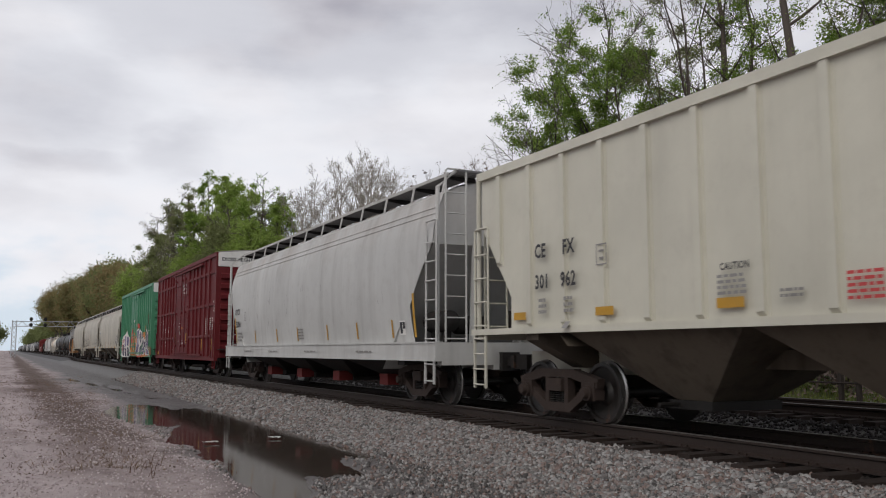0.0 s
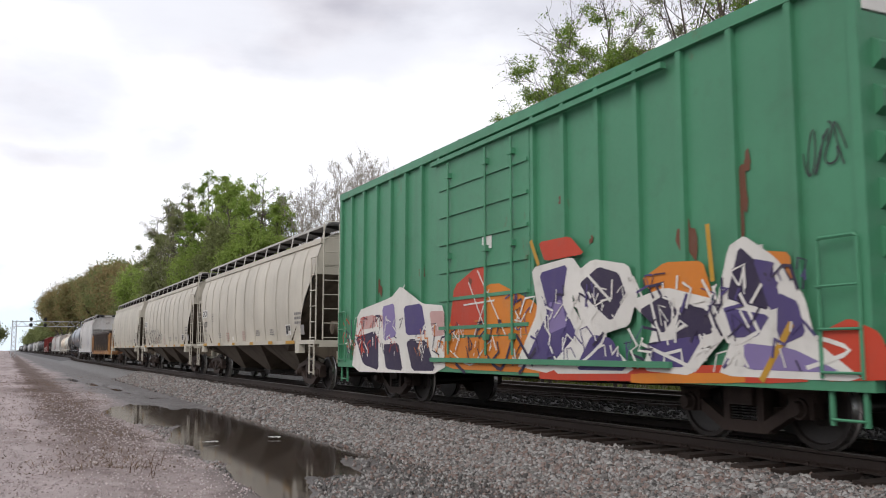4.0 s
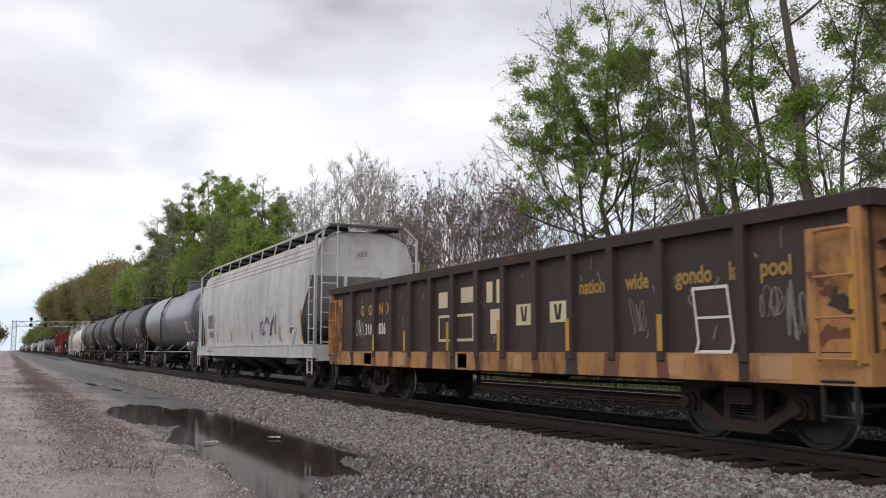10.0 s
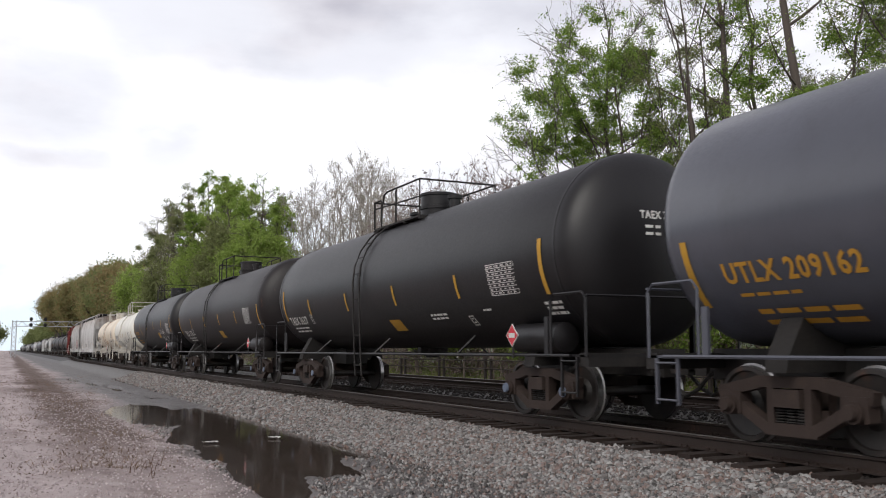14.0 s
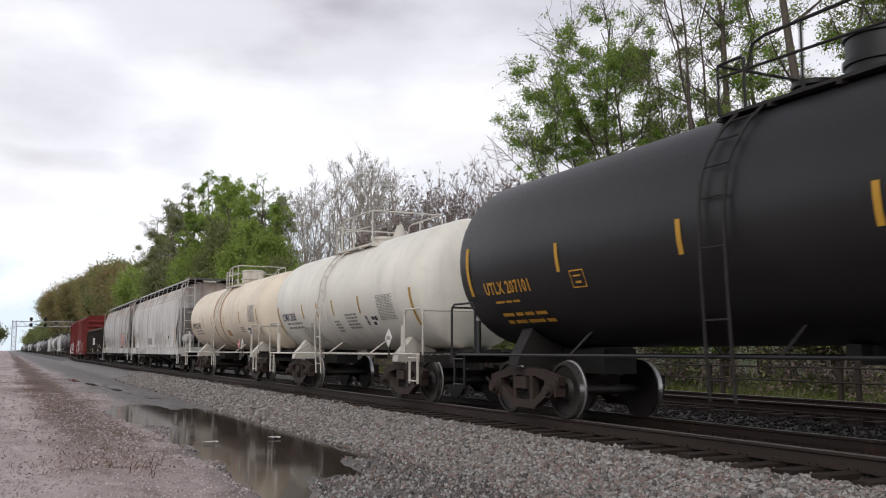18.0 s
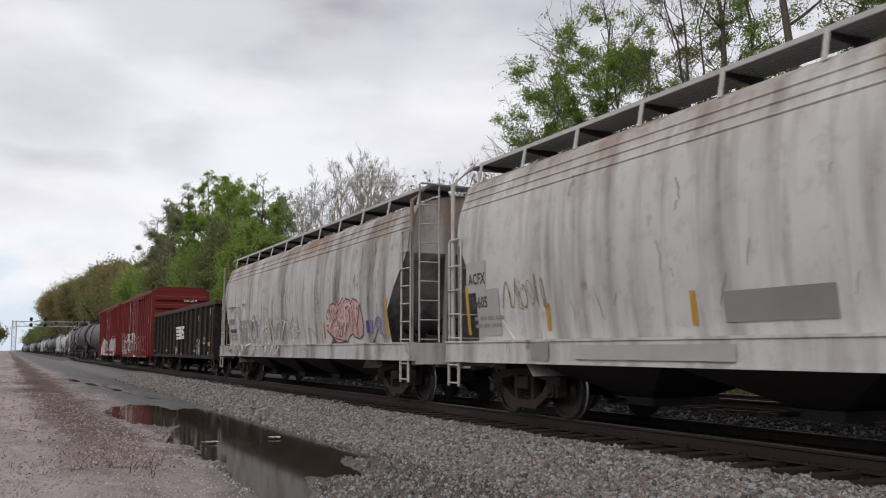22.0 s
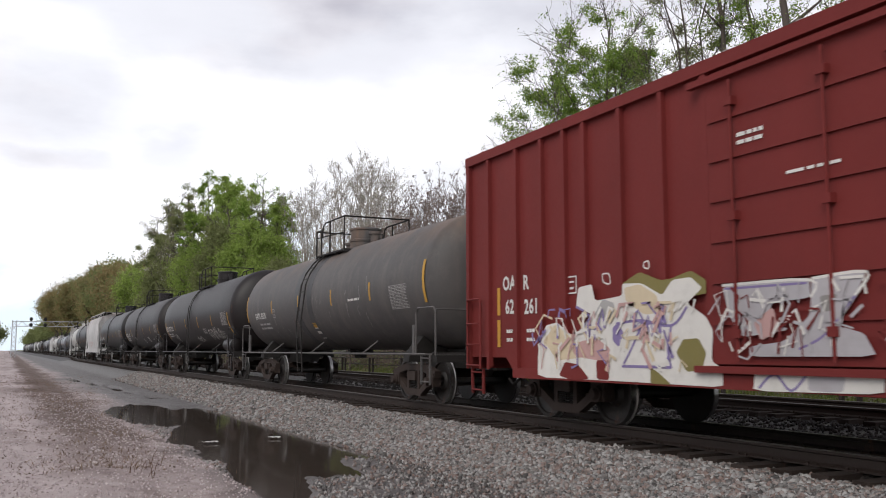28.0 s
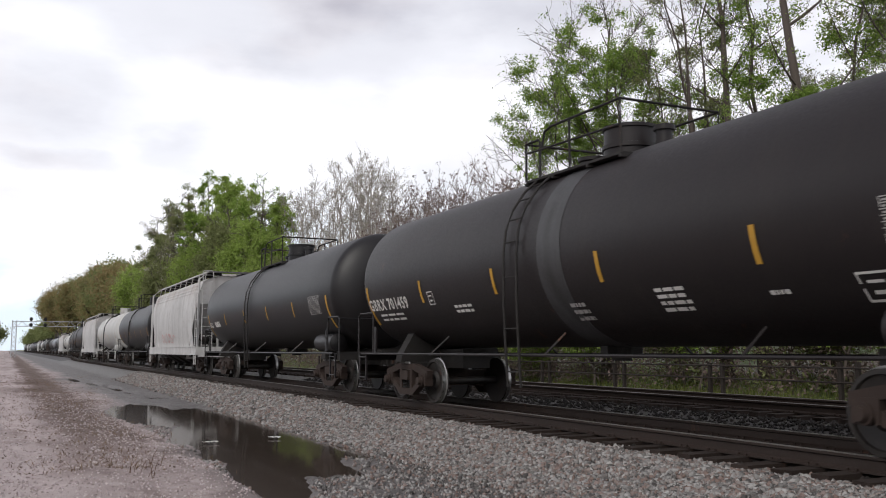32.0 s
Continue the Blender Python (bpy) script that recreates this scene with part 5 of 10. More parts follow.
def grow(rnd, limbs, tips, p, d, length, r, level, top, spread, lift):
    """A limb that bends as it goes and forks."""
    pts, rs = [p.copy()], [r]
    steps = 4 if level else 7
    for i in range(steps):
        d = (d + Vector((rnd.gauss(0, 0.12), rnd.gauss(0, 0.12), rnd.gauss(0, 0.06) + lift * 0.07))).normalized()
        p = p + d * (length / steps)
        pts.append(p.copy())
        rs.append(r * (1 - 0.62 * (i + 1) / steps))
        if level < top:
            start = 2 if level == 0 else 0
            if i >= start:
                for _ in range(2 if level == 0 and i < steps - 1 else 1):
                    az = rnd.uniform(0, 6.283)
                    side = Vector((math.cos(az), math.sin(az), rnd.uniform(0.1, 0.7) * (1.2 - spread * 0.5)))
                    nd = (d * (1.0 - 0.45 * spread) + side * spread).normalized()
                    grow(rnd, limbs, tips, p.copy(), nd, length * rnd.uniform(0.38, 0.62) * (1.0 if level else (1.15 - 0.5 * i / steps)), rs[-1] * rnd.uniform(0.5, 0.7), level + 1, top, spread, lift)
        if level >= top - 1:
            tips.append(p.copy())
    limbs.append((pts, rs, level))


def quad_mesh(name, v, f, material):
    """A mesh of four-cornered faces straight from arrays."""
    me = bpy.data.meshes.new(name)
    me.vertices.add(len(v))
    me.vertices.foreach_set("co", np.ascontiguousarray(v, np.float32).ravel())
    me.loops.add(f.size)
    me.loops.foreach_set("vertex_index", np.ascontiguousarray(f, np.int32).ravel())
    me.polygons.add(len(f))
    me.polygons.foreach_set("loop_start", np.arange(0, f.size, 4, dtype=np.int32))
    me.update(calc_edges=True)
    me.materials.append(material)
    return me


def leaf_mesh(name, centres, spread, per, size, material, seed):
    """Many small bent leaves in uneven clumps round the given points."""
    g = np.random.default_rng(seed)
    c = np.array(centres)
    n = max(1, int(len(c) * per))
    pick = g.choice(len(c), n, p=(lambda w: w / w.sum())(g.gamma(0.5, 1.0, len(c)) + 0.04))
    c = c[pick] + g.normal(0, spread, (n, 3)) * np.array([1, 1, 0.75])
    a = g.normal(size=(n, 3))
    a /= np.linalg.norm(a, axis=1)[:, None]
    b = np.cross(a, g.normal(size=(n, 3)))
    b /= np.linalg.norm(b, axis=1)[:, None]
    s = (size * g.uniform(0.55, 1.35, n))[:, None]
    nrm = np.cross(a, b)
    v = np.stack([c - a * s, c - b * s * 0.42 + nrm * s * 0.15, c + a * s, c + b * s * 0.42 + nrm * s * 0.15], 1).reshape(-1, 3)
    return quad_mesh(name, v, np.arange(n * 4).reshape(-1, 4), material)


def tree(label, x, y, tall, seed, leaf=None, per=5, size=0.14, spread=0.75, reach=0.45, top=3, lean=(0, 0), trunk=0.22, second=None, per2=2.0, wide=None, low=0.0, trunk_part=0.62, lift=1.0, group="trees along the line"):
    """tall: to the top of the crown; wide: half the crown's breadth; low: where leaves begin, as a share of the height."""
    rnd = random.Random(seed)
    z0 = float(height(np.array([float(x)]), np.array([float(y)]))[0]) - 0.1
    t = thing("tree", label, "tree", group)
    t.location = (x, y, z0)
    limbs, tips = [], []
    grow(rnd, limbs, tips, Vector((0, 0, 0)), Vector((lean[0], lean[1], 1)).normalized(), tall * trunk_part, trunk, 0, top, spread, lift)
    zs = sorted(p.z for p in tips)
    kz = tall / zs[int(len(zs) * 0.99)]
    rs_ = sorted(math.hypot(p.x, p.y) for p in tips)
    kx = (wide / rs_[int(len(rs_) * 0.9)]) if wide else kz

    def fit(p):
        return Vector((p.x * kx, p.y * kx, p.z * kz))
    bm = bmesh.new()
    for pts, rs, level in limbs:
        tube(bm, [fit(p) for p in pts], [max(0.0065 if tall < 18 else 0.011, q) for q in rs], 7 if level == 0 else (5 if level == 1 else 3))
    tagged(part("trunk", bm, BARK, t, "bare grey-brown trunk and limbs", smooth=True), kind="stuff")
    tips = [fit(p) for p in tips if p.z * kz > low * tall]
    if wide:
        zm, zr = tall * (1 + low) / 2, tall * (1 - low) / 2 * 1.04
        tips = [p for p in tips if (math.hypot(p.x, p.y) / (wide * 1.12)) ** 2 + ((p.z - zm) / zr) ** 2 < 1.0] or tips
    if leaf:
        tagged(part("crown", leaf_mesh("crown", [tuple(p) for p in tips], reach, per, size, leaf, seed), None, t), kind="stuff")
    if second:
        tagged(part("new_growth", leaf_mesh("new_growth", [tuple(p) for p in tips], reach * 1.3, per2, size * 0.8, second, seed + 1), None, t), kind="stuff")
    return t


def twig_mesh(a, b, r, g, bark):
    """Thin bent twigs from the points a to the points b."""
    n = len(a)
    mid = (a + b) / 2 + g.normal(0, 0.06, (n, 3)) * np.linalg.norm(b - a, axis=1)[:, None] + np.array([0, 0, 0.03])
    d = b - a
    u = np.cross(d, g.normal(size=(n, 3)))
    u /= np.linalg.norm(u, axis=1)[:, None] + 1e-9
    w = np.cross(d, u)
    w /= np.linalg.norm(w, axis=1)[:, None] + 1e-9
    rings = []
    for c, k in ((a, 1.6), (mid, 1.1), (b, 0.6)):
        for t in (0.0, 2.094, 4.189):
            rings.append(c + (u * math.cos(t) + w * math.sin(t)) * r * k)
    v = np.stack(rings, 1).reshape(-1, 3)
    base = np.arange(n)[:, None, None] * 9
    f = np.array([(q * 3 + s, q * 3 + (s + 1) % 3, q * 3 + 3 + (s + 1) % 3, q * 3 + 3 + s) for q in (0, 1) for s in (0, 1, 2)])
    return quad_mesh("fine_branching", v, (base + f[None]).reshape(-1, 4), bark)


def fuzz(p, wave, seed):
    """Slow lumps in space, about -1 to 1."""
    g = np.random.default_rng(seed + 900)
    v = np.zeros(len(p))
    for _ in range(7):
        k = g.normal(size=3)
        k *= 6.283 / wave / np.linalg.norm(k) * g.uniform(0.6, 1.5)
        v += np.sin(p @ k + g.uniform(0, 6.283))
    return v / 3.0


def bend(g, a, b, lift, seg, loose=0.05):
    c = (a + b) / 2 + np.array([0, 0, lift]) + g.normal(0, loose, 3) * np.linalg.norm(b - a)
    q = np.linspace(0, 1, seg)[:, None]
    return (1 - q) ** 2 * a + 2 * q * (1 - q) * c + q * q * b


def branched_tree(label, x, y, seed, stems, env, limbs=9, subs=7, twigs=10, sub_len=1.3, twig_len=0.55, twig_r=0.006, rise=0.8, start=0.3, bark=None,
                  leaf=None, leaves=0, size=0.05, wave=2.4, cover=0.0, within=0.95, reach=0.12, second=None, leaves2=0, near_stem=0, kind="tree", category="tree", fill=0.85, bare_below=None):
    """Stems that rise from one foot, limbs that reach for the crown's outline, twigs on the limbs and leaves in uneven clumps.
    stems: (dx, dy, height, radius) of each stem's top; env: centre height, half breadth, half height of the crown, and its shift in x and y."""
    g = np.random.default_rng(seed)
    bark = bark or BARK
    z0 = float(height(np.array([float(x)]), np.array([float(y)]))[0]) - 0.1
    t = thing(kind, label, category, "trees along the line")
    t.location = (x, y, z0)
    mid, ex = np.array([env[3], env[4], env[0]]), np.array([env[1], env[1], env[2]])
    bm = bmesh.new()
    limb_list, stem_pts = [], []
    for k, (dx, dy, h, r) in enumerate(stems):
        foot = np.array([0.10 * k * math.cos(k * 2.2), 0.10 * k * math.sin(k * 2.2), 0.0])
        tip = np.array([dx, dy, h])
        pts = bend(g, foot, tip, 0.10 * h, 10, 0.035)
        pts[1:-1] += g.normal(0, 0.010 * h, (8, 3)) * np.array([1, 1, 0])
        rad = r * (1 - 0.80 * np.linspace(0, 1, 10) ** 0.8)
        tube(bm, [tuple(p) for p in pts], rad.tolist(), 7 if r > 0.05 else 5)
        stem_pts.append(pts[2:])
        for j in range(limbs):
            q = start + (0.98 - start) * (j + g.uniform()) / limbs
            i = min(8, int(q * 9))
            a = pts[i] + (pts[i + 1] - pts[i]) * (q * 9 - i)
            az = j * 2.4 + k * 1.3 + g.uniform(-0.4, 0.4)
            d = np.array([math.cos(az), math.sin(az), rise * g.uniform(0.5, 1.4)])
            d /= np.linalg.norm(d)
            o = (a - mid) / ex
            w = d / ex
            A, B, C = w @ w, 2 * o @ w, o @ o - 1
            disc = B * B - 4 * A * C
            far = (-B + math.sqrt(disc)) / (2 * A) if disc > 0 else 0.0
            ln = far * fill * g.uniform(0.6, 1.0)
            if ln < 0.3:
                continue
            lp = bend(g, a, a + d * ln, -0.10 * ln, 6)
            r0 = max(twig_r * 1.6, min(rad[i] * 0.55, 0.016 * ln + 0.012))
            tube(bm, [tuple(p) for p in lp], np.linspace(r0, twig_r * 1.3, 6).tolist(), 5 if r0 > 0.03 else 4)
            limb_list.append(lp)
    tagged(part("trunk", bm, bark, t, "trunk and limbs", smooth=True), kind="stuff")
    # branches from the limbs, then twigs from the branches
    L = np.array(limb_list)
    n = len(L) * subs
    own = np.repeat(np.arange(len(L)), subs)
    q = g.uniform(0.25, 1.0, n) * 4.999
    i = q.astype(int)
    a = L[own, i] + (L[own, i + 1] - L[own, i]) * (q - i)[:, None]
    tan = L[own, i + 1] - L[own, i]
    tan /= np.linalg.norm(tan, axis=1)[:, None]
    d = tan * 0.7 + g.normal(0, 0.55, (n, 3)) + np.array([0, 0, 0.35 * rise])
    d /= np.linalg.norm(d, axis=1)[:, None]
    b = a + d * (sub_len * g.uniform(0.4, 1.2, n))[:, None]
    n2 = n * twigs
    own2 = np.repeat(np.arange(n), twigs)
    a2 = a[own2] + (b - a)[own2] * g.uniform(0.15, 1.0, (n2, 1))
    d2 = d[own2] * 0.6 + g.normal(0, 0.6, (n2, 3)) + np.array([0, 0, 0.3 * rise])
    d2 /= np.linalg.norm(d2, axis=1)[:, None]
    b2 = a2 + d2 * (twig_len * g.uniform(0.35, 1.2, n2))[:, None]
    tagged(part("branch_work", twig_mesh(a, b, twig_r * 1.25, g, bark), None, t), kind="stuff")
    tagged(part("fine_branching", twig_mesh(a2, b2, twig_r * 0.8, g, bark), None, t), kind="stuff")
    rel = np.sqrt((((b2 - mid) / ex) ** 2).sum(1))
    for nm, mat, count, sz, sd, lim, cov in (("crown", leaf, leaves, size, seed, within, cover), ("new_growth", second, leaves2, size * 0.8, seed + 1, 1.3, -0.6)):
        if not mat:
            continue
        keep = (fuzz(b2, wave, sd) > cov) & (rel + g.normal(0, 0.08, n2) < lim)
        full = max(1, int(keep.sum()))
        if bare_below:
            lift = np.clip((b2[:, 2] - bare_below[0]) / (bare_below[1] - bare_below[0]), 0.0, 1.0)
            keep &= g.uniform(0, 1, n2) < 0.12 + 0.88 * lift * lift
        c = b2[keep]
        if near_stem and nm == "crown":
            sp = np.concatenate(stem_pts)
            tuft = sp[g.integers(0, len(sp), near_stem)] + g.normal(0, 0.30, (near_stem, 3))
            c = np.concatenate([c] + [tuft + g.normal(0, 0.22, tuft.shape) for _ in range(12)])
        if len(c):
            tagged(part(nm, leaf_mesh(nm, c, reach, count / max(full, len(c) if near_stem else 1), sz, mat, sd), None, t), kind="stuff")
    return t


# the leafy tree that stands out beyond the far track
branched_tree("tall spring tree with fresh green leaves", 22.0, 30.0, 12, [(0.1, -0.2, 14.8, 0.17), (-1.7, 1.6, 13.2, 0.10), (1.3, -1.2, 13.4, 0.11), (-0.9, -1.0, 14.2, 0.09), (1.8, 0.9, 10.0, 0.09), (-2.4, 0.2, 9.2, 0.08)],
              (9.3, 5.2, 6.9, -0.1, 0.2), 13, 7, 6, 1.3, 0.6, 0.006, 0.8, 0.28, BARK, LEAF_BRIGHT, 112000, 0.056, 2.6, -0.4, 0.86, 0.14, LEAF_DULL, 6000, fill=1.0, bare_below=(5.0, 11.0))
# its neighbours towards the camera: a fan of thin stems, then thick upright trunks with tufts of leaves
branched_tree("half-bare tree with a fan of thin upswept stems", 23.0, 24.4, 23, [(-1.5, 1.3, 15.5, 0.10), (-1.0, 1.0, 16.0, 0.11), (-0.4, 0.5, 16.5, 0.09), (-1.9, 1.4, 12.0, 0.07), (0.3, -0.3, 15.0, 0.11)],
              (10.5, 2.8, 7.5, -0.5, 0.6), 8, 4, 5, 1.1, 0.5, 0.006, 1.3, 0.30, BARK, LEAF_DULL, 11000, 0.050, 2.0, 0.15, 1.2, 0.12, LEAF_BUD, 2000)
branched_tree("tall tree with a straight trunk tufted with leaves", 23.5, 23.2, 37, [(-0.6, 0.5, 18.0, 0.13), (-1.0, 0.9, 17.5, 0.19), (-0.2, 0.2, 14.0, 0.07)],
              (11.5, 2.9, 8.0, -0.6, 0.6), 11, 5, 5, 1.1, 0.45, 0.006, 0.8, 0.25, BARK, LEAF_BRIGHT, 22000, 0.056, 1.8, 0.15, 1.1, 0.14, LEAF_DULL, 4000, 40)
branched_tree("tall leaning tree with a thick trunk and leafy tufts", 22.6, 19.4, 41, [(-0.9, 1.1, 18.0, 0.25), (0.9, -0.6, 15.0, 0.10)],
              (11.5, 3.2, 8.0, -0.4, 0.5), 12, 5, 5, 1.2, 0.45, 0.006, 0.8, 0.22, BARK, LEAF_BRIGHT, 22000, 0.056, 1.8, 0.15, 1.1, 0.14, LEAF_DULL, 4000, 40)
branched_tree("thin tree with upright stems and sparse leaves", 23.8, 17.4, 43, [(-0.3, 0.6, 17.0, 0.12), (0.6, 0.3, 16.0, 0.09)],
              (10.5, 2.8, 8.0, 0.0, 0.0), 11, 5, 5, 1.1, 0.45, 0.006, 0.9, 0.22, BARK, LEAF_DULL, 20000, 0.056, 1.8, 0.05, 1.1, 0.14, LEAF_BRIGHT, 5000, 14)
for i, (x, y, h) in enumerate(((29.5, 17.5, 17.5), (30.0, 21.0, 15.5), (30.0, 25.0, 12.5), (29.5, 29.5, 10.0), (28.5, 33.5, 8.5), (28.0, 14.5, 17.0), (31.5, 19.0, 18.0))):
    branched_tree("thin spring tree with pale olive leaves", x, y, 143 + i, [(-0.6, 0.8, h * 0.86, 0.12), (0.8, -0.5, h * 0.8, 0.09), (0.2, 1.4, h * 0.7, 0.07)],
                  (h * 0.52, 3.2, h * 0.5, 0.0, 0.0), 10, 5, 5, 1.1, 0.5, 0.007, 0.9, 0.2, BARK, LEAF_DULL, 17000 if y < 22 else 8000, 0.058, 2.2, -0.15, 1.1, 0.16, LEAF_PALE, 5000)
# bare scrub in bud
for i, (x, y, h) in enumerate(((21.8, 50.2, 10.6), (23.0, 52.3, 11.4), (24.2, 49.4, 12.0), (21.8, 43.6, 10.6), (23.0, 42.0, 11.4), (24.2, 45.6, 11.9), (21.8, 38.6, 10.0), (23.0, 36.4, 9.6), (24.2, 39.8, 10.2), (24.6, 55.5, 12.0), (23.0, 57.0, 11.2))):
    g_ = np.random.default_rng(60 + i)
    branched_tree("leafless shrub tree in reddish bud", x, y, 60 + i, [(g_.uniform(-2.2, 2.2), g_.uniform(-2.2, 2.2), h * g_.uniform(0.72, 0.95), 0.06) for _ in range(8)],
                  (h * 0.55, 2.6, h * 0.5, 0.0, 0.0), 7, 4, 4, 0.8, 0.45, 0.0075, 1.8, 0.35, SCRUB_BARK, LEAF_BUD, 2200, 0.055, 2.0, -0.3, 1.3, 0.05)
for i, (x, y, h) in enumerate(((24.8, 90.4, 17.6), (26.0, 86.2, 18.0), (27.2, 83.2, 18.2), (24.8, 75.7, 15.6), (26.0, 71.6, 18.2), (27.2, 70.3, 17.6), (24.8, 64.2, 15.0), (26.0, 63.0, 15.2), (25.0, 80.0, 16.0), (25.0, 69.0, 16.5), (24.5, 59.0, 12.9))):
    g_ = np.random.default_rng(80 + i)
    branched_tree("bare tree with pale limbs and pale buds", x, y, 80 + i, [(g_.uniform(-1.8, 1.8), g_.uniform(-1.8, 1.8), h * g_.uniform(0.75, 0.94), 0.11) for _ in range(4)],
                  (h * 0.58, 3.1, h * 0.45, 0.0, 0.0), 9, 5, 6, 1.0, 0.55, 0.0085, 1.3, 0.25, PALE_BARK, LEAF_PALE, 2400, 0.055, 3.0, -0.4, 1.3, 0.10)
# the tall green stand in the middle distance
for i, (x, y, h, w, n) in enumerate(((22.0, 86.0, 17.0, 3.6, 15000), (23.4, 92.0, 20.0, 3.8, 13000), (21.6, 99.0, 21.3, 4.2, 18000), (23.2, 106.0, 23.0, 4.2, 15000), (21.2, 110.0, 23.6, 4.0, 17000), (24.2, 114.0, 23.5, 4.4, 12000))):
    branched_tree("tall tree in fresh green leaf", x, y, 120 + i, [(0.0, 0.3, h * 0.9, 0.24), (-1.6, 0.8, h * 0.82, 0.14), (1.5, -0.9, h * 0.84, 0.13), (0.6, 1.8, h * 0.74, 0.12), (-0.8, -1.8, h * 0.7, 0.12)],
                  (h * 0.56, w, h * 0.45, 0.0, 0.0), 8, 4, 4, 1.5, 0.8, 0.015, 0.8, 0.25, BARK, (LEAF_SPRING, LEAF_BRIGHT, LEAF_SPRING)[i % 3], n * 2, 0.115, 3.6, -0.25, 1.0, 0.20, LEAF_SPRING, 5000)
for i, (x, y, h, n) in enumerate(((21.2, 124.0, 25.0, 7000), (20.8, 134.0, 24.6, 6000), (22.4, 146.0, 24.0, 12000), (22.8, 160.0, 22.6, 14000))):
    branched_tree("half-bare tree with thin olive foliage", x, y, 130 + i, [(0.0, 0.3, h * 0.9, 0.26), (-2.0, 0.8, h * 0.84, 0.17), (1.8, -0.9, h * 0.84, 0.15), (-0.8, -2.2, h * 0.7, 0.14)],
                  (h * 0.60, 4.6, h * 0.42, 0.0, 0.0), 8, 4, 4, 1.7, 0.9, 0.016, 0.8, 0.3, BARK, LEAF_DULL, n * 2, 0.12, 4.0, -0.05, 1.2, 0.25, LEAF_PALE, 2500)
# green understorey behind the train
for i, (x, y, h) in enumerate(((20.8, 46.5, 6.2), (22.0, 52.7, 7.2), (23.2, 58.8, 8.0), (20.8, 57.9, 6.8), (22.0, 66.3, 7.8), (23.2, 74.2, 8.6), (20.8, 75.0, 9.0), (22.0, 82.4, 12.4), (21.2, 90.1, 13.5), (20.8, 97.7, 15.7), (21.0, 108.7, 14.7), (21.2, 122.5, 14.6), (20.8, 136.1, 15.3), (21.0, 152.3, 15.2), (21.2, 170.9, 16.5), (21.6, 186.0, 17.2), (20.8, 62.0, 6.4), (21.0, 70.0, 7.0), (20.5, 81.0, 8.0), (20.6, 88.0, 9.0))):
    tree("leafy green sapling in the undergrowth", x, y, h, 100 + i, (LEAF_DULL, LEAF_SPRING, LEAF_SPRING)[i % 3], 40, 0.06 + 0.0009 * y, 0.8, 0.26 + 0.003 * y, 3, trunk=0.09, second=LEAF_DULL, per2=8, wide=1.5 + 0.016 * y)
for i in range(20):
    tree("leafy olive bush low on the bank", 20.6 + (i % 3) * 1.1, 12.0 + i * 1.9, 3.2 + 0.5 * (i % 4), 240 + i, LEAF_DULL if i % 3 else LEAF_BRIGHT, 22, 0.06, 0.9, 0.22, 3, trunk=0.05, second=LEAF_BUD, per2=8, wide=1.7, lift=0.5)
# brambles and last year's stalks that close the foot of the trees
g_ = np.random.default_rng(77)
for name, mat, n, zs in (("undergrowth", LEAF_DULL, 24000, 1.0), ("undergrowth", LEAF_BUD, 60000, 0.9)):
    cy = 6 + 175 * g_.uniform(0, 1, n // 12) ** 1.5
    cx = 20.4 + g_.uniform(0, 3.6, len(cy)) + jog_np(cy)
    cz = height(cx, cy) + np.abs(g_.normal(0, 1.0, len(cy))) * zs + 0.25
    under = new(name, leaf_mesh(name, np.stack([cx, cy, cz], -1), 0.30, 12, 0.07, mat, 78 + n))
    tagged(under, "tangled brambles and dry stalks at the foot of the trees", "undergrowth", kind="stuff")
# the wood far down the line
for i, (x, y, h) in enumerate(((25.0, 205, 21.0), (23.5, 228, 22.5), (24.0, 250, 24.5), (24.5, 275, 26.0), (24.0, 300, 27.0), (22.5, 320, 27.5), (22.0, 345, 28.5), (20.5, 370, 29.0), (19.0, 385, 28.5), (18.5, 405, 28.0), (17.5, 420, 26.0), (18.0, 340, 25.0), (26.0, 330, 27.0), (27.0, 290, 25.5), (26.0, 262, 23.5), (26.0, 238, 22.0))):
    tree("broad tree with rusty green spring foliage", x, y, h, 160 + i, LEAF_RUST if i % 4 != 2 else LEAF_FAR, 60, 0.36, 0.75, 1.25, 2, trunk=0.4, second=LEAF_FAR, per2=22, wide=7.0)
for i in range(13):
    y = 470 + i * 70
    tree("distant tree with green foliage", 19.0 + (i * 5) % 7 + i * 0.5, y, 15.0 + ((i * 7) % 4), 190 + i, LEAF_FAR, 40, 0.65, 0.75, 2.2, 2, trunk=0.4, wide=9.0)
for i in range(5):
    tree("distant tree with green spring foliage", -3.6 - 4 * i, 300.0 + 42 * i, 9.5 + i, 210 + i, LEAF_FAR if i % 2 == 0 else LEAF_RUST, 60, 0.36, 0.75, 1.0, 2, trunk=0.3, wide=4.5)

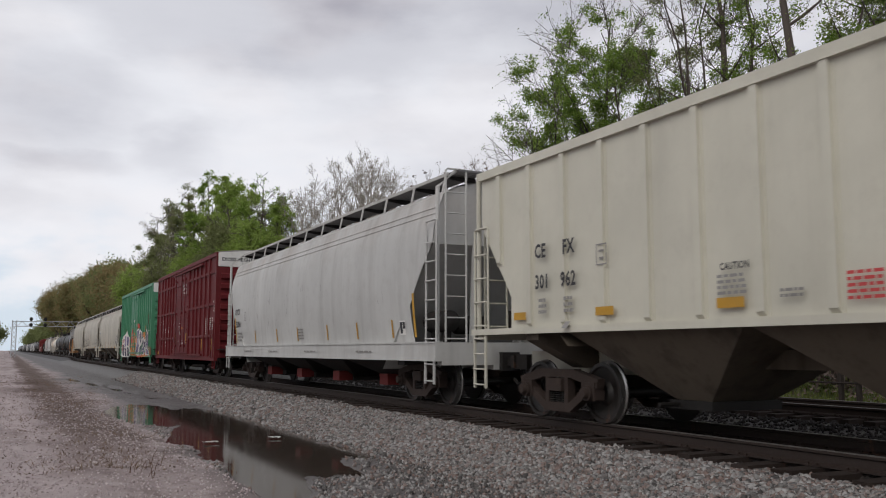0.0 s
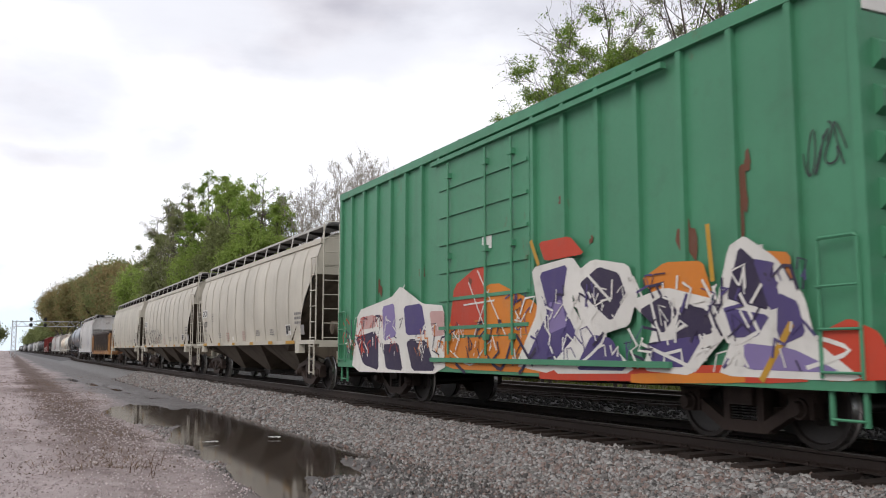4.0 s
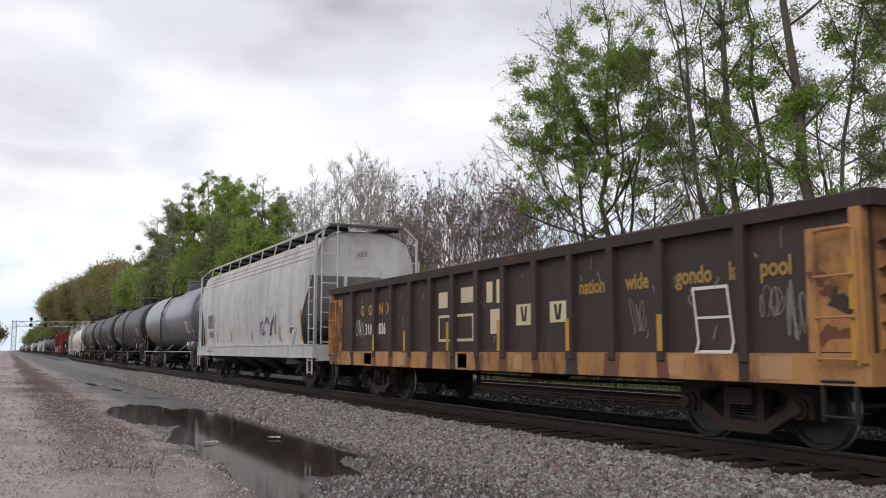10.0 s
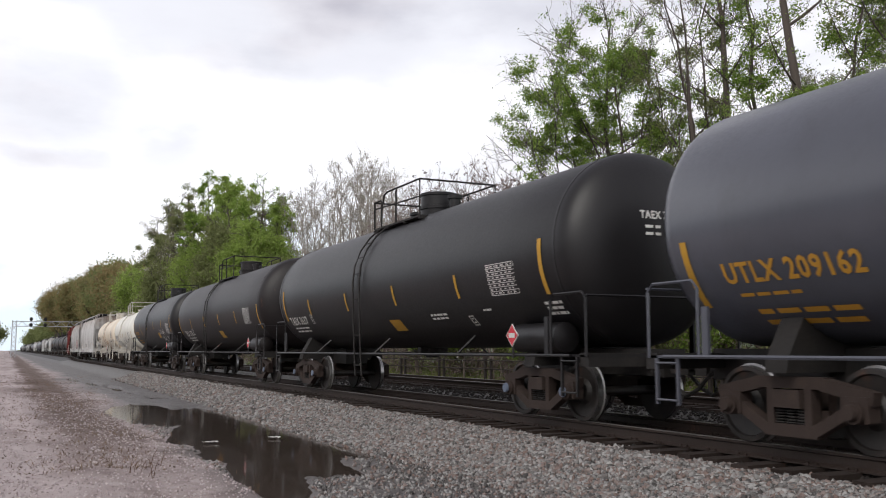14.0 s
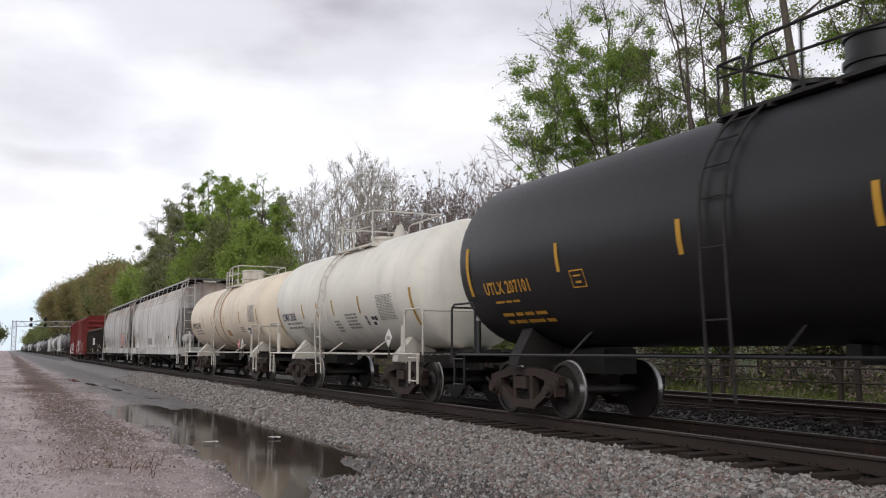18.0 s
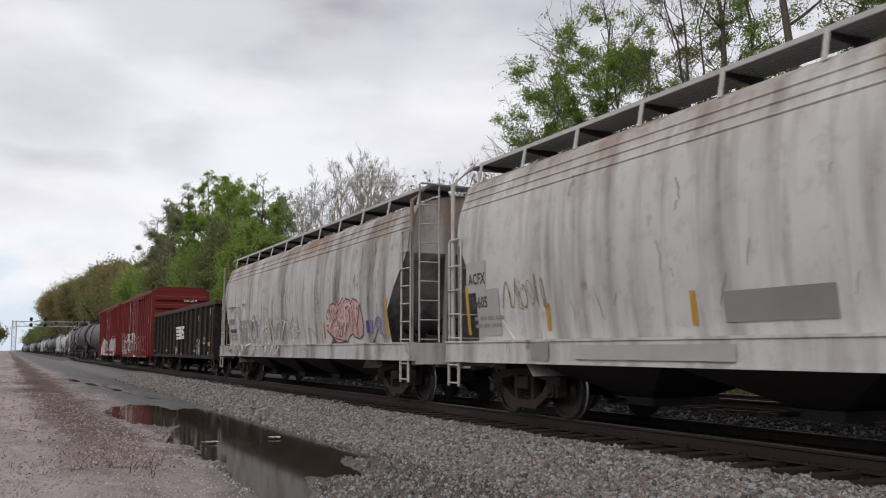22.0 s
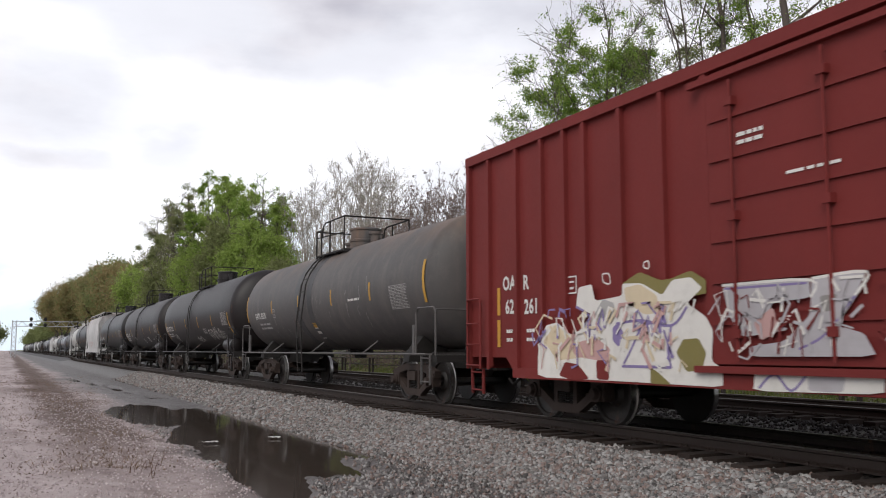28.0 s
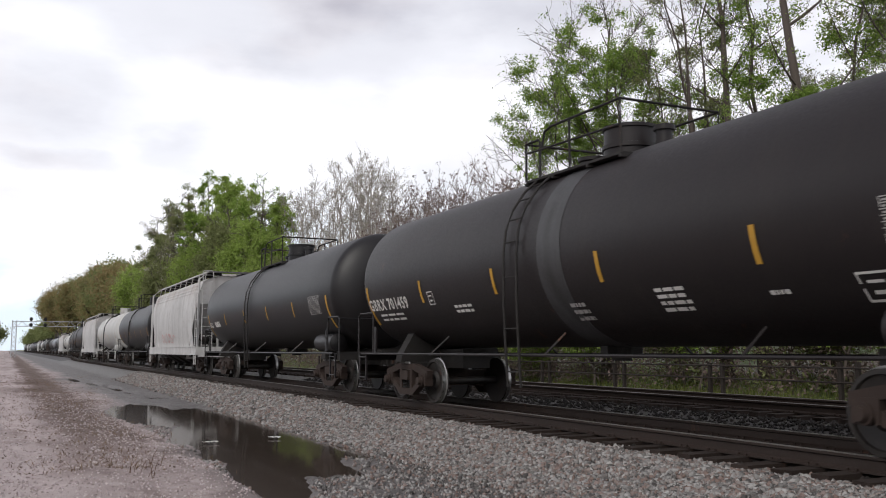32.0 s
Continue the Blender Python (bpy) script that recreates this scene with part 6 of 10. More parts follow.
# ---------------------------------------------------------------- far signals, fence, litter
def signal_gantry():
    g = thing("signal_gantry", "grey lattice signal gantry far down the line", "signal gantry")
    g.location = (0, 222.0, -0.5)
    steel = paint("galvanised_signal_steel", (0.42, 0.43, 0.45), 0.5, 0.2, 0.0, 0.0)
    bm = bmesh.new()
    for x in (0.6, 1.5):
        tube(bm, [(x, 0, 0), (x, 0, 8.2)], 0.10, 6)
    for i in range(8):
        tube(bm, [(0.6, 0, i), (1.5, 0, i + 1)], 0.05, 4)
        tube(bm, [(1.5, 0, i), (0.6, 0, i + 1)], 0.05, 4)
    part("mast", bm, steel, g)
    bm = bmesh.new()
    for z in (6.9, 8.0):
        tube(bm, [(0.6, 0, z), (16.5, 0, z)], 0.09, 6)
    for i in range(16):
        tube(bm, [(0.6 + i, 0, 6.9 if i % 2 else 8.0), (1.6 + i, 0, 8.0 if i % 2 else 6.9)], 0.05, 4)
    part("arm", bm, steel, g)
    bm = bmesh.new()
    tube(bm, [(16.4, 0, 0), (16.4, 0, 8.0)], 0.14, 6)
    part("far_leg", bm, steel, g)
    for x in (4.4, 7.3):
        for z in (7.2, 8.5):
            bm = bmesh.new()
            spin(bm, [(-0.25, 0.30), (-0.1, 0.38), (0.1, 0.38)], 14, "y", (x, -0.3, z))
            box(bm, x - 0.2, x + 0.2, -0.25, 0.25, z - 0.42, z + 0.42)
            part("signal_head", bm, BLACK_STEEL, g)


signal_gantry()


def fence():
    f = thing("fence", "low dark fence of posts and two rails along the bank", "fence")
    dark = paint("dark_fence_steel", (0.022, 0.016, 0.013), 0.8, 0.4, 0.3, 0.1, (0.03, 0.02, 0.016))
    bm = bmesh.new()
    box(bm, -0.05, 0.05, -0.05, 0.05, -0.3, 1.25)
    post = finish(bm, "fence_post", dark)
    for i in range(24):
        y = 6.2 + (i // 2) * 4.62 + (i % 2) * 0.52
        p = part("fence_post", post, None, f)
        p.location = (18.6, y, float(height(np.array([18.6]), np.array([y]))[0]))
    for z in (0.30, 0.66):
        bm = bmesh.new()
        tube(bm, [(18.55, 7.5, z), (18.55, 56.0, z)], 0.026, 6)
        part("fence_rail", bm, dark, f)


fence()


def stones(name, label, xa, xb, ya, yb, count, size, material, seed, keep=None, bias=1.0):
    """Crushed stones lying on the ground, each a lump of its own."""
    g = np.random.default_rng(seed)
    x = g.uniform(xa, xb, count)
    y = ya + (yb - ya) * g.uniform(0, 1, count) ** bias
    if keep is not None:
        k = keep(x, y, g)
        x, y = x[k], y[k]
    n = len(x)
    z = height(x, y)
    cube = np.array([(-1, -1, -1), (1, -1, -1), (1, 1, -1), (-1, 1, -1), (-1, -1, 1), (1, -1, 1), (1, 1, 1), (-1, 1, 1)], float) * 0.5
    faces = np.array([(0, 3, 2, 1), (4, 5, 6, 7), (0, 1, 5, 4), (1, 2, 6, 5), (2, 3, 7, 6), (3, 0, 4, 7)])
    v = np.repeat(cube[None], n, 0) * g.uniform(0.55, 1.15, (n, 1, 3)) + g.normal(0, 0.13, (n, 8, 3))
    q = g.normal(size=(n, 4))
    q /= np.linalg.norm(q, axis=1)[:, None]
    w, a, b, c = q.T
    R = np.stack([1 - 2 * (b * b + c * c), 2 * (a * b - c * w), 2 * (a * c + b * w), 2 * (a * b + c * w), 1 - 2 * (a * a + c * c), 2 * (b * c - a * w), 2 * (a * c - b * w), 2 * (b * c + a * w), 1 - 2 * (a * a + b * b)], -1).reshape(n, 3, 3)
    s = size * g.uniform(0.6, 1.35, n)
    v = np.einsum("nij,nkj->nki", R, v) * s[:, None, None] + np.stack([x, y, z + s * 0.22], -1)[:, None, :]
    f = (faces[None] + np.arange(n)[:, None, None] * 8).reshape(-1, 4)
    return tagged(new(name, quad_mesh(name, v.reshape(-1, 3), f, material)), label, "ballast", kind="stuff")


STONE = island_material("crushed_grey_stone", (0.06, 0.055, 0.053), (0.38, 0.37, 0.36), 0.85, odd=(0.20, 0.135, 0.115))
# oil-stained stone, coloured near black to carry the train's shade
DARK_STONE = island_material("oil_and_shade_stone", (0.005, 0.0038, 0.003), (0.028, 0.021, 0.0175), 0.8)
PINK_STONE = island_material("pinkish_stone_chips", (0.28, 0.225, 0.22), (0.60, 0.53, 0.525), 0.9)
BROWN_CHIP = island_material("brown_dirt_clods", (0.10, 0.068, 0.052), (0.24, 0.175, 0.145), 0.95)


def shoulder(x, y, g):
    return (x + g.normal(0, 0.12, len(x)) > 6.05) & (x + g.normal(0, 0.07, len(x)) < 7.84)


stones("ballast", "loose crushed grey ballast on the track's shoulder", 5.8, 7.95, 5.0, 22.0, 38000, 0.046, STONE, 3, shoulder, 1.35)
stones("ballast", "loose crushed grey ballast on the track's shoulder", 5.8, 7.95, 22.0, 60.0, 20000, 0.065, STONE, 4, shoulder, 1.2)
stones("gravel", "scattered gravel at the foot of the ballast", 3.0, 6.6, 8.5, 26.0, 9000, 0.034, STONE, 5, lambda x, y, g: height(x, y) > WATER_Z + 0.01, 1.3)
stones("gravel", "ballast between the rails, near black with oil and painted train shade", 7.85, 13.2, 5.0, 40.0, 16000, 0.05, DARK_STONE, 6, lambda x, y, g: (x < 9.6) | (x > 10.0), 1.3)
stones("gravel", "pinkish stone chips strewn over the dirt road", -1.6, 3.6, 9.0, 40.0, 12000, 0.021, PINK_STONE, 7, lambda x, y, g: height(x, y) > WATER_Z + 0.012, 1.6)
stones("gravel", "brown clods of dirt heaped beside the road", -0.4, 3.0, 14.0, 60.0, 2600, 0.024, BROWN_CHIP, 8, lambda x, y, g: (height(x, y) > -0.72) & (np.abs(x - 1.5 + 0.4 * np.sin(y * 0.7)) < 0.9 + 0.9 * g.normal(size=len(x)) + 0.035 * (y - 14)), 1.1)


def litter():
    paper = flat_paint("white_litter", (0.75, 0.74, 0.72))
    for x, y, a, l in ((3.75, 18.5, 0.3, 0.30), (5.15, 18.9, -0.2, 0.26)):
        bm = bmesh.new()
        sheet(bm, [[(l * u, 0.07 * v + 0.02 * math.sin(u * 9), 0.02 + 0.03 * abs(math.sin(u * 7 + v * 2))) for u in (-0.5, -0.3, -0.1, 0.1, 0.3, 0.5)] for v in (-1, -0.4, 0.3, 1)])
        ob = tagged(new("litter", finish(bm, "litter", paper)), "crumpled scrap of white litter lying in the puddle", "litter")
        ob.location, ob.rotation_euler = (x, y, WATER_Z + 0.004), (0, 0, a)


litter()


def weeds():
    """Dry stalks at the road's edge."""
    dry = paint("dry_weed", (0.13, 0.075, 0.05), 0.9, 0.3, 0.0, 0.0)
    rnd = random.Random(4)
    for x, y, n in ((1.69, 13.7, 4), (1.9, 13.3, 3), (2.1, 14.6, 3)):
        z0 = float(height(np.array([x]), np.array([y]))[0])
        bm = bmesh.new()
        for i in range(n):
            a, l = rnd.uniform(0, 6.28), rnd.uniform(0.10, 0.28)
            px, py = rnd.gauss(0, 0.06), rnd.gauss(0, 0.06)
            tube(bm, [(px, py, -0.02), (px + 0.04 * math.cos(a), py + 0.04 * math.sin(a), l * 0.6), (px + 0.1 * math.cos(a), py + 0.1 * math.sin(a), l)], [0.006, 0.005, 0.003], 4)
        ob = tagged(new("weed", finish(bm, "weed", dry)), "dry brown weed stalks in the stone dust", "weed", kind="stuff")
        ob.location = (x, y, z0)


weeds()


def dry_grass():
    """Short dead grass lying on the heaped dirt."""
    g = np.random.default_rng(31)
    n = 5000
    y = 14 + 55 * g.uniform(0, 1, n) ** 1.3
    x = 1.5 + 0.35 * np.sin(y * 0.7) + g.normal(0, 0.75, n) * (1 + 0.03 * (y - 14))
    k = rolling(x * 3, y * 1.3) + 0.3 * g.normal(size=n) > 0.05
    x, y = x[k], y[k]
    n = len(x)
    z = height(x, y)
    a = g.uniform(0, 6.283, n)
    w = 0.006 + 0.00025 * y
    dx, dy = np.cos(a) * w, np.sin(a) * w
    h = g.uniform(0.02, 0.09, n)
    v = np.stack([np.stack([x - dx, y - dy, z - 0.01], -1), np.stack([x + dx, y + dy, z - 0.01], -1), np.stack([x + g.normal(0, 0.08, n), y + g.normal(0, 0.08, n), z + h], -1)], 1).reshape(-1, 3)
    me = bpy.data.meshes.new("dry_grass")
    me.from_pydata(v.tolist(), [], np.arange(n * 3).reshape(-1, 3).tolist())
    me.materials.append(island_material("dead_grass", (0.10, 0.065, 0.045), (0.26, 0.18, 0.12), 0.9, 0.1))
    tagged(new("dry_grass", me), "short dead brown grass on the heaped dirt", "grass", kind="stuff")


dry_grass()


def grass():
    g = np.random.default_rng(21)
    n = 26000
    x, y = g.uniform(17.6, 24.0, n), 8 + 55 * g.uniform(0, 1, n) ** 1.2
    z = height(x, y)
    h = g.uniform(0.10, 0.38, n)
    a = g.uniform(0, 6.283, n)
    dx, dy = np.cos(a) * 0.02, np.sin(a) * 0.02
    lx, ly = g.normal(0, 0.12, n), g.normal(0, 0.12, n)
    v = np.stack([np.stack([x - dx, y - dy, z - 0.02], -1), np.stack([x + dx, y + dy, z - 0.02], -1), np.stack([x + lx, y + ly, z + h], -1)], 1).reshape(-1, 3)
    me = bpy.data.meshes.new("grass")
    me.from_pydata(v.tolist(), [], np.arange(n * 3).reshape(-1, 3).tolist())
    me.materials.append(island_material("rough_grass", (0.07, 0.10, 0.02), (0.20, 0.22, 0.06), 0.8, 0.25))
    tagged(new("grass", me), "rough green and straw grass on the bank", "grass", kind="stuff")


grass()

# ---------------------------------------------------------------- marks on the cars
RUST_BLOT = paint("rust_blot", (0.16, 0.065, 0.04), 0.85, 0.6, 0.5, 0.4)
def strip(car, y, z0, z1, surf, w=0.10, material=YELLOW, name="reflective_strip"):
    return patch(car, name, material, y + w / 2, z1, w, z1 - z0, surf)


def placard(car, y, z, surf, red=True, r=0.19):
    """A diamond placard on a short post at the side rail, with a number bar."""
    x = -1.53
    bm = bmesh.new()
    extrude_x(bm, [(y, z - r), (y + r, z), (y, z + r), (y - r, z)], x - 0.012, x)
    p = part("placard", bm, WHITE, car, "red diamond placard" if red else "white diamond placard")
    q = r * 0.9
    bm = bmesh.new()
    extrude_x(bm, [(y, z - q), (y + q, z), (y, z + q), (y - q, z)], x - 0.015, x - 0.0125)
    part("placard_face", bm, SIGN_RED if red else SPRAY_WHITE, p)
    bm = bmesh.new()
    box(bm, x - 0.019, x - 0.0155, y - r * 0.5, y + r * 0.5, z - r * 0.2, z + r * 0.2)
    part("placard_bar", bm, WHITE if red else GREY_TXT, p)
    bm = bmesh.new()
    box(bm, x, x + 0.02, y - 0.03, y + 0.03, 0.98, z - r * 0.3)
    part("placard_post", bm, BLACK_STEEL, car)


def table(car, y, z, w, h, surf, material=WHITE, seed=3, backing=None):
    """A panel of test dates, too small to read: a frame, lines and bars."""
    vs, fs = [], []

    def rect(a, b, c, d):
        i = len(vs)
        vs.extend([(a, b), (c, b), (c, d), (a, d)])
        fs.append((i, i + 1, i + 2, i + 3))
    if backing:
        patch(car, "panel", backing, y, z, w, h, surf, out=0.006)
    rnd = random.Random(seed)
    n = 8
    for k in range(n + 1):
        rect(0, -h * k / n - 0.006, w, -h * k / n + 0.006)
    for u in (0, 0.42, 0.64, 0.82, 1.0):
        rect(w * u - 0.006, -h, w * u + 0.006, 0)
    for k in range(n):
        u = 0.03
        while u < 0.92:
            q = rnd.uniform(0.04, 0.11)
            rect(w * u, -h * (k + 0.70) / n, w * min(0.97, u + q), -h * (k + 0.36) / n)
            u += q + rnd.uniform(0.03, 0.12)
    on_side(car, "test_panel", material, y, z, surf, vs, fs, out=0.012)


def tank_strips(car, surf, zlow=1.94, zhigh=2.38, tall=(1.62, 2.42), ends=7.25, mids=(4.25, 1.45, -1.35, -4.25), material=YELLOW):
    for y in (ends, -ends + 0.05):
        strip(car, y, tall[0], tall[1], surf, 0.11, material)
    for y in mids:
        strip(car, y, zlow, zhigh, surf, 0.09, material)


def tank_seams(car, surf, half, material, R, zc, ys):
    for y in ys:
        bm = bmesh.new()
        spin(bm, [(y - 0.03, R * 0.995), (y - 0.025, R + 0.008), (y + 0.025, R + 0.008), (y + 0.03, R * 0.995)], 48, "y", (0, 0, zc))
        part("weld_band", bm, material, car, smooth=True)


def span(front, rear):
    return rear - front, (front + rear) / 2


def cap_panel(car, y, z, surf, w=0.42, h=0.32):
    """A small black and white consolidated stencil."""
    patch(car, "stencil_panel", WHITE, y, z, w, h, surf, out=0.006)
    patch(car, "stencil_panel_face", DARK, y - 0.03, z - 0.03, w * 0.42, h - 0.06, surf, out=0.010)
    patch(car, "stencil_panel_face", DARK, y - 0.05 - w * 0.45, z - 0.03, w * 0.38, h - 0.16, surf, out=0.010)


def scratches(car, y, z, w, h, surf, n, seed, material):
    rnd = random.Random(seed)
    vs, fs = [], []
    for _ in range(n):
        u, v, l, a = rnd.uniform(0, w), rnd.uniform(-h, 0), rnd.uniform(0.05, 0.40), rnd.gauss(1.55, 0.25)
        pts = [(u + l * k / 4 * math.cos(a) + rnd.gauss(0, 0.015), v + l * k / 4 * math.sin(a)) for k in range(5)]
        p, f = stroke(pts, rnd.uniform(0.006, 0.02))
        o = len(vs)
        vs += p
        fs += [tuple(o + i for i in q) for q in f]
    return tagged(on_side(car, "scuffing", material, y, z, surf, vs, fs, out=0.010), kind="stuff")


def spline(pts, k=4, closed=False):
    """A smooth line through the points."""
    n, out = len(pts), []
    for i in range(n if closed else n - 1):
        a, b, c, d = [pts[(i + q) % n] if closed else pts[min(n - 1, max(0, i + q))] for q in (-1, 0, 1, 2)]
        for j in range(k):
            t = j / k
            out.append(tuple(0.5 * (2 * b[m] + (c[m] - a[m]) * t + (2 * a[m] - 5 * b[m] + 4 * c[m] - d[m]) * t * t + (3 * b[m] - a[m] - 3 * c[m] + d[m]) * t ** 3) for m in (0, 1)))
    return out if closed else out + [pts[-1]]


LAYERS = {}


def spray(car, material, surf, width, *pts):
    """Sprayed paint on a car's side through points (y, z): a line of that width, or a filled shape where it is 0. Later paint lies over earlier."""
    k = LAYERS[car] = LAYERS.get(car, 0) + 1
    out = 0.006 + 0.0003 * k
    bm = bmesh.new()
    if width:
        vs, fs = stroke([(-y, z) for y, z in (spline(pts) if len(pts) < 12 else pts)], width)
        q = [bm.verts.new((0, -u, v)) for u, v in vs]
        for f in fs:
            bm.faces.new([q[i] for i in f])
    else:
        soft = []
        for i, (y, z) in enumerate(pts):
            a, b = pts[i - 1], pts[(i + 1) % len(pts)]
            soft += [(y + (a[0] - y) * 0.10, z + (a[1] - z) * 0.10), (y + (b[0] - y) * 0.10, z + (b[1] - z) * 0.10)]
        bm.faces.new([bm.verts.new((0, y, z)) for y, z in soft])
    lo, hi = min(v.co.z for v in bm.verts), max(v.co.z for v in bm.verts)
    z = math.ceil(lo / 0.14) * 0.14
    while z < hi:
        bmesh.ops.bisect_plane(bm, geom=bm.verts[:] + bm.edges[:] + bm.faces[:], plane_co=(0, 0, z), plane_no=(0, 0, 1))
        z += 0.14
    for v in bm.verts:
        v.co.x = surf(v.co.z, v.co.y) - out
    return part("graffiti_line" if width else "graffiti_letter", bm, material, car)


def fray(car, surf, mats, y0, y1, z0, z1, n, seed, w=(0.015, 0.045), size=0.32):
    """Jagged strokes and chips that crowd a sprayed piece."""
    rnd = random.Random(seed)
    for mat in mats:
        k = LAYERS[car] = LAYERS.get(car, 0) + 1
        vs, fs = [], []
        for _ in range(n // len(mats)):
            u, v, a = rnd.uniform(-y1, -y0), rnd.uniform(z0, z1), rnd.gauss(1.5, 0.6)
            pts = [(u, v)]
            for _ in range(rnd.randint(1, 3)):
                l = size * rnd.uniform(0.3, 1.0)
                u, v = u + l * math.cos(a), min(z1 + 0.1, max(z0, v + l * math.sin(a)))
                pts.append((u, v))
                a += rnd.choice((-1, 1)) * rnd.uniform(0.9, 2.6)
            p, f = stroke(pts, rnd.uniform(*w))
            o = len(vs)
            vs += p
            fs += [tuple(o + i for i in q) for q in f]
        tagged(on_side(car, "graffiti_wear", mat, 0, 0, surf, vs, fs, out=0.006 + 0.0003 * k), kind="stuff")


PINK_LIGHT = flat_paint("sprayed_light_pink", (0.66, 0.47, 0.45))
PLUM = flat_paint("sprayed_plum", (0.030, 0.020, 0.055))


def tag_taupe(car, surf):
    """A long looping tag in black spray."""
    spray(car, DARK, surf, 0.05, (6.27, 2.32), (5.86, 1.99))
    spray(car, DARK, surf, 0.05, (5.7, 1.99), (5.44, 2.1), (5.16, 2.03), (5.03, 1.58), (4.93, 1.45))
    spray(car, DARK, surf, 0.05, (5.68, 1.43), (5.82, 1.56), (5.41, 1.88), (5.04, 1.48))
    spray(car, DARK, surf, 0.05, (5.05, 2.18), (4.96, 1.65), (4.84, 1.45))
    spray(car, DARK, surf, 0.05, (5.05, 1.98), (4.81, 2.2), (4.55, 2.17), (4.38, 1.78), (4.23, 1.66))
    spray(car, DARK, surf, 0.05, (4.93, 1.69), (4.7, 1.58), (4.38, 1.57), (4.23, 1.66))
    spray(car, DARK, surf, 0.05, (4.51, 2.49), (4.45, 2.14))
    spray(car, DARK, surf, 0.05, (4.14, 1.58), (4.33, 2.01), (4.18, 2.19), (3.94, 2.19), (3.7, 2))
    spray(car, DARK, surf, 0.05, (4.14, 1.58), (3.79, 1.62))
    spray(car, DARK, surf, 0.05, (3.91, 1.6), (4.03, 1.45))
    spray(car, DARK, surf, 0.05, (3.61, 1.96), (3.44, 2.17), (3.22, 2.18), (2.98, 2.02))
    spray(car, DARK, surf, 0.05, (3.61, 1.96), (3.35, 1.77), (3.09, 1.72), (2.88, 1.84), (2.71, 2.02), (2.77, 1.5))
    spray(car, DARK, surf, 0.05, (3.56, 1.74), (3.46, 1.63), (3.47, 1.45))
    spray(car, DARK, surf, 0.05, (3.51, 1.7), (3.34, 1.45))
    spray(car, DARK, surf, 0.05, (3.06, 1.65), (3, 1.45))
    spray(car, DARK, surf, 0.05, (2.96, 1.68), (2.92, 1.45))
    spray(car, DARK, surf, 0.05, (2.53, 1.76), (2.52, 1.41))
    spray(car, DARK, surf, 0.05, (2.58, 1.56), (2.38, 1.52))
    spray(car, DARK, surf, 0.05, (2.36, 2.27), (2.32, 1.87), (2.22, 1.67), (2.1, 1.64), (2.21, 1.47))
    spray(car, DARK, surf, 0.05, (2.37, 1.72), (2.28, 1.81), (2.11, 1.76))
    spray(car, DARK, surf, 0.05, (2.14, 2.25), (2.06, 1.86), (1.96, 1.44))
    spray(car, DARK, surf, 0.05, (1.97, 2.01), (1.89, 1.96), (1.96, 1.44))
    spray(car, DARK, surf, 0.05, (1.97, 2.01), (1.73, 1.88), (1.52, 1.97), (1.37, 2.08))
    spray(car, DARK, surf, 0.05, (1.49, 1.95), (1.48, 1.45))
    spray(car, DARK, surf, 0.05, (0.87, 1.98), (1.05, 1.9), (1.1, 1.68), (1.02, 1.5))


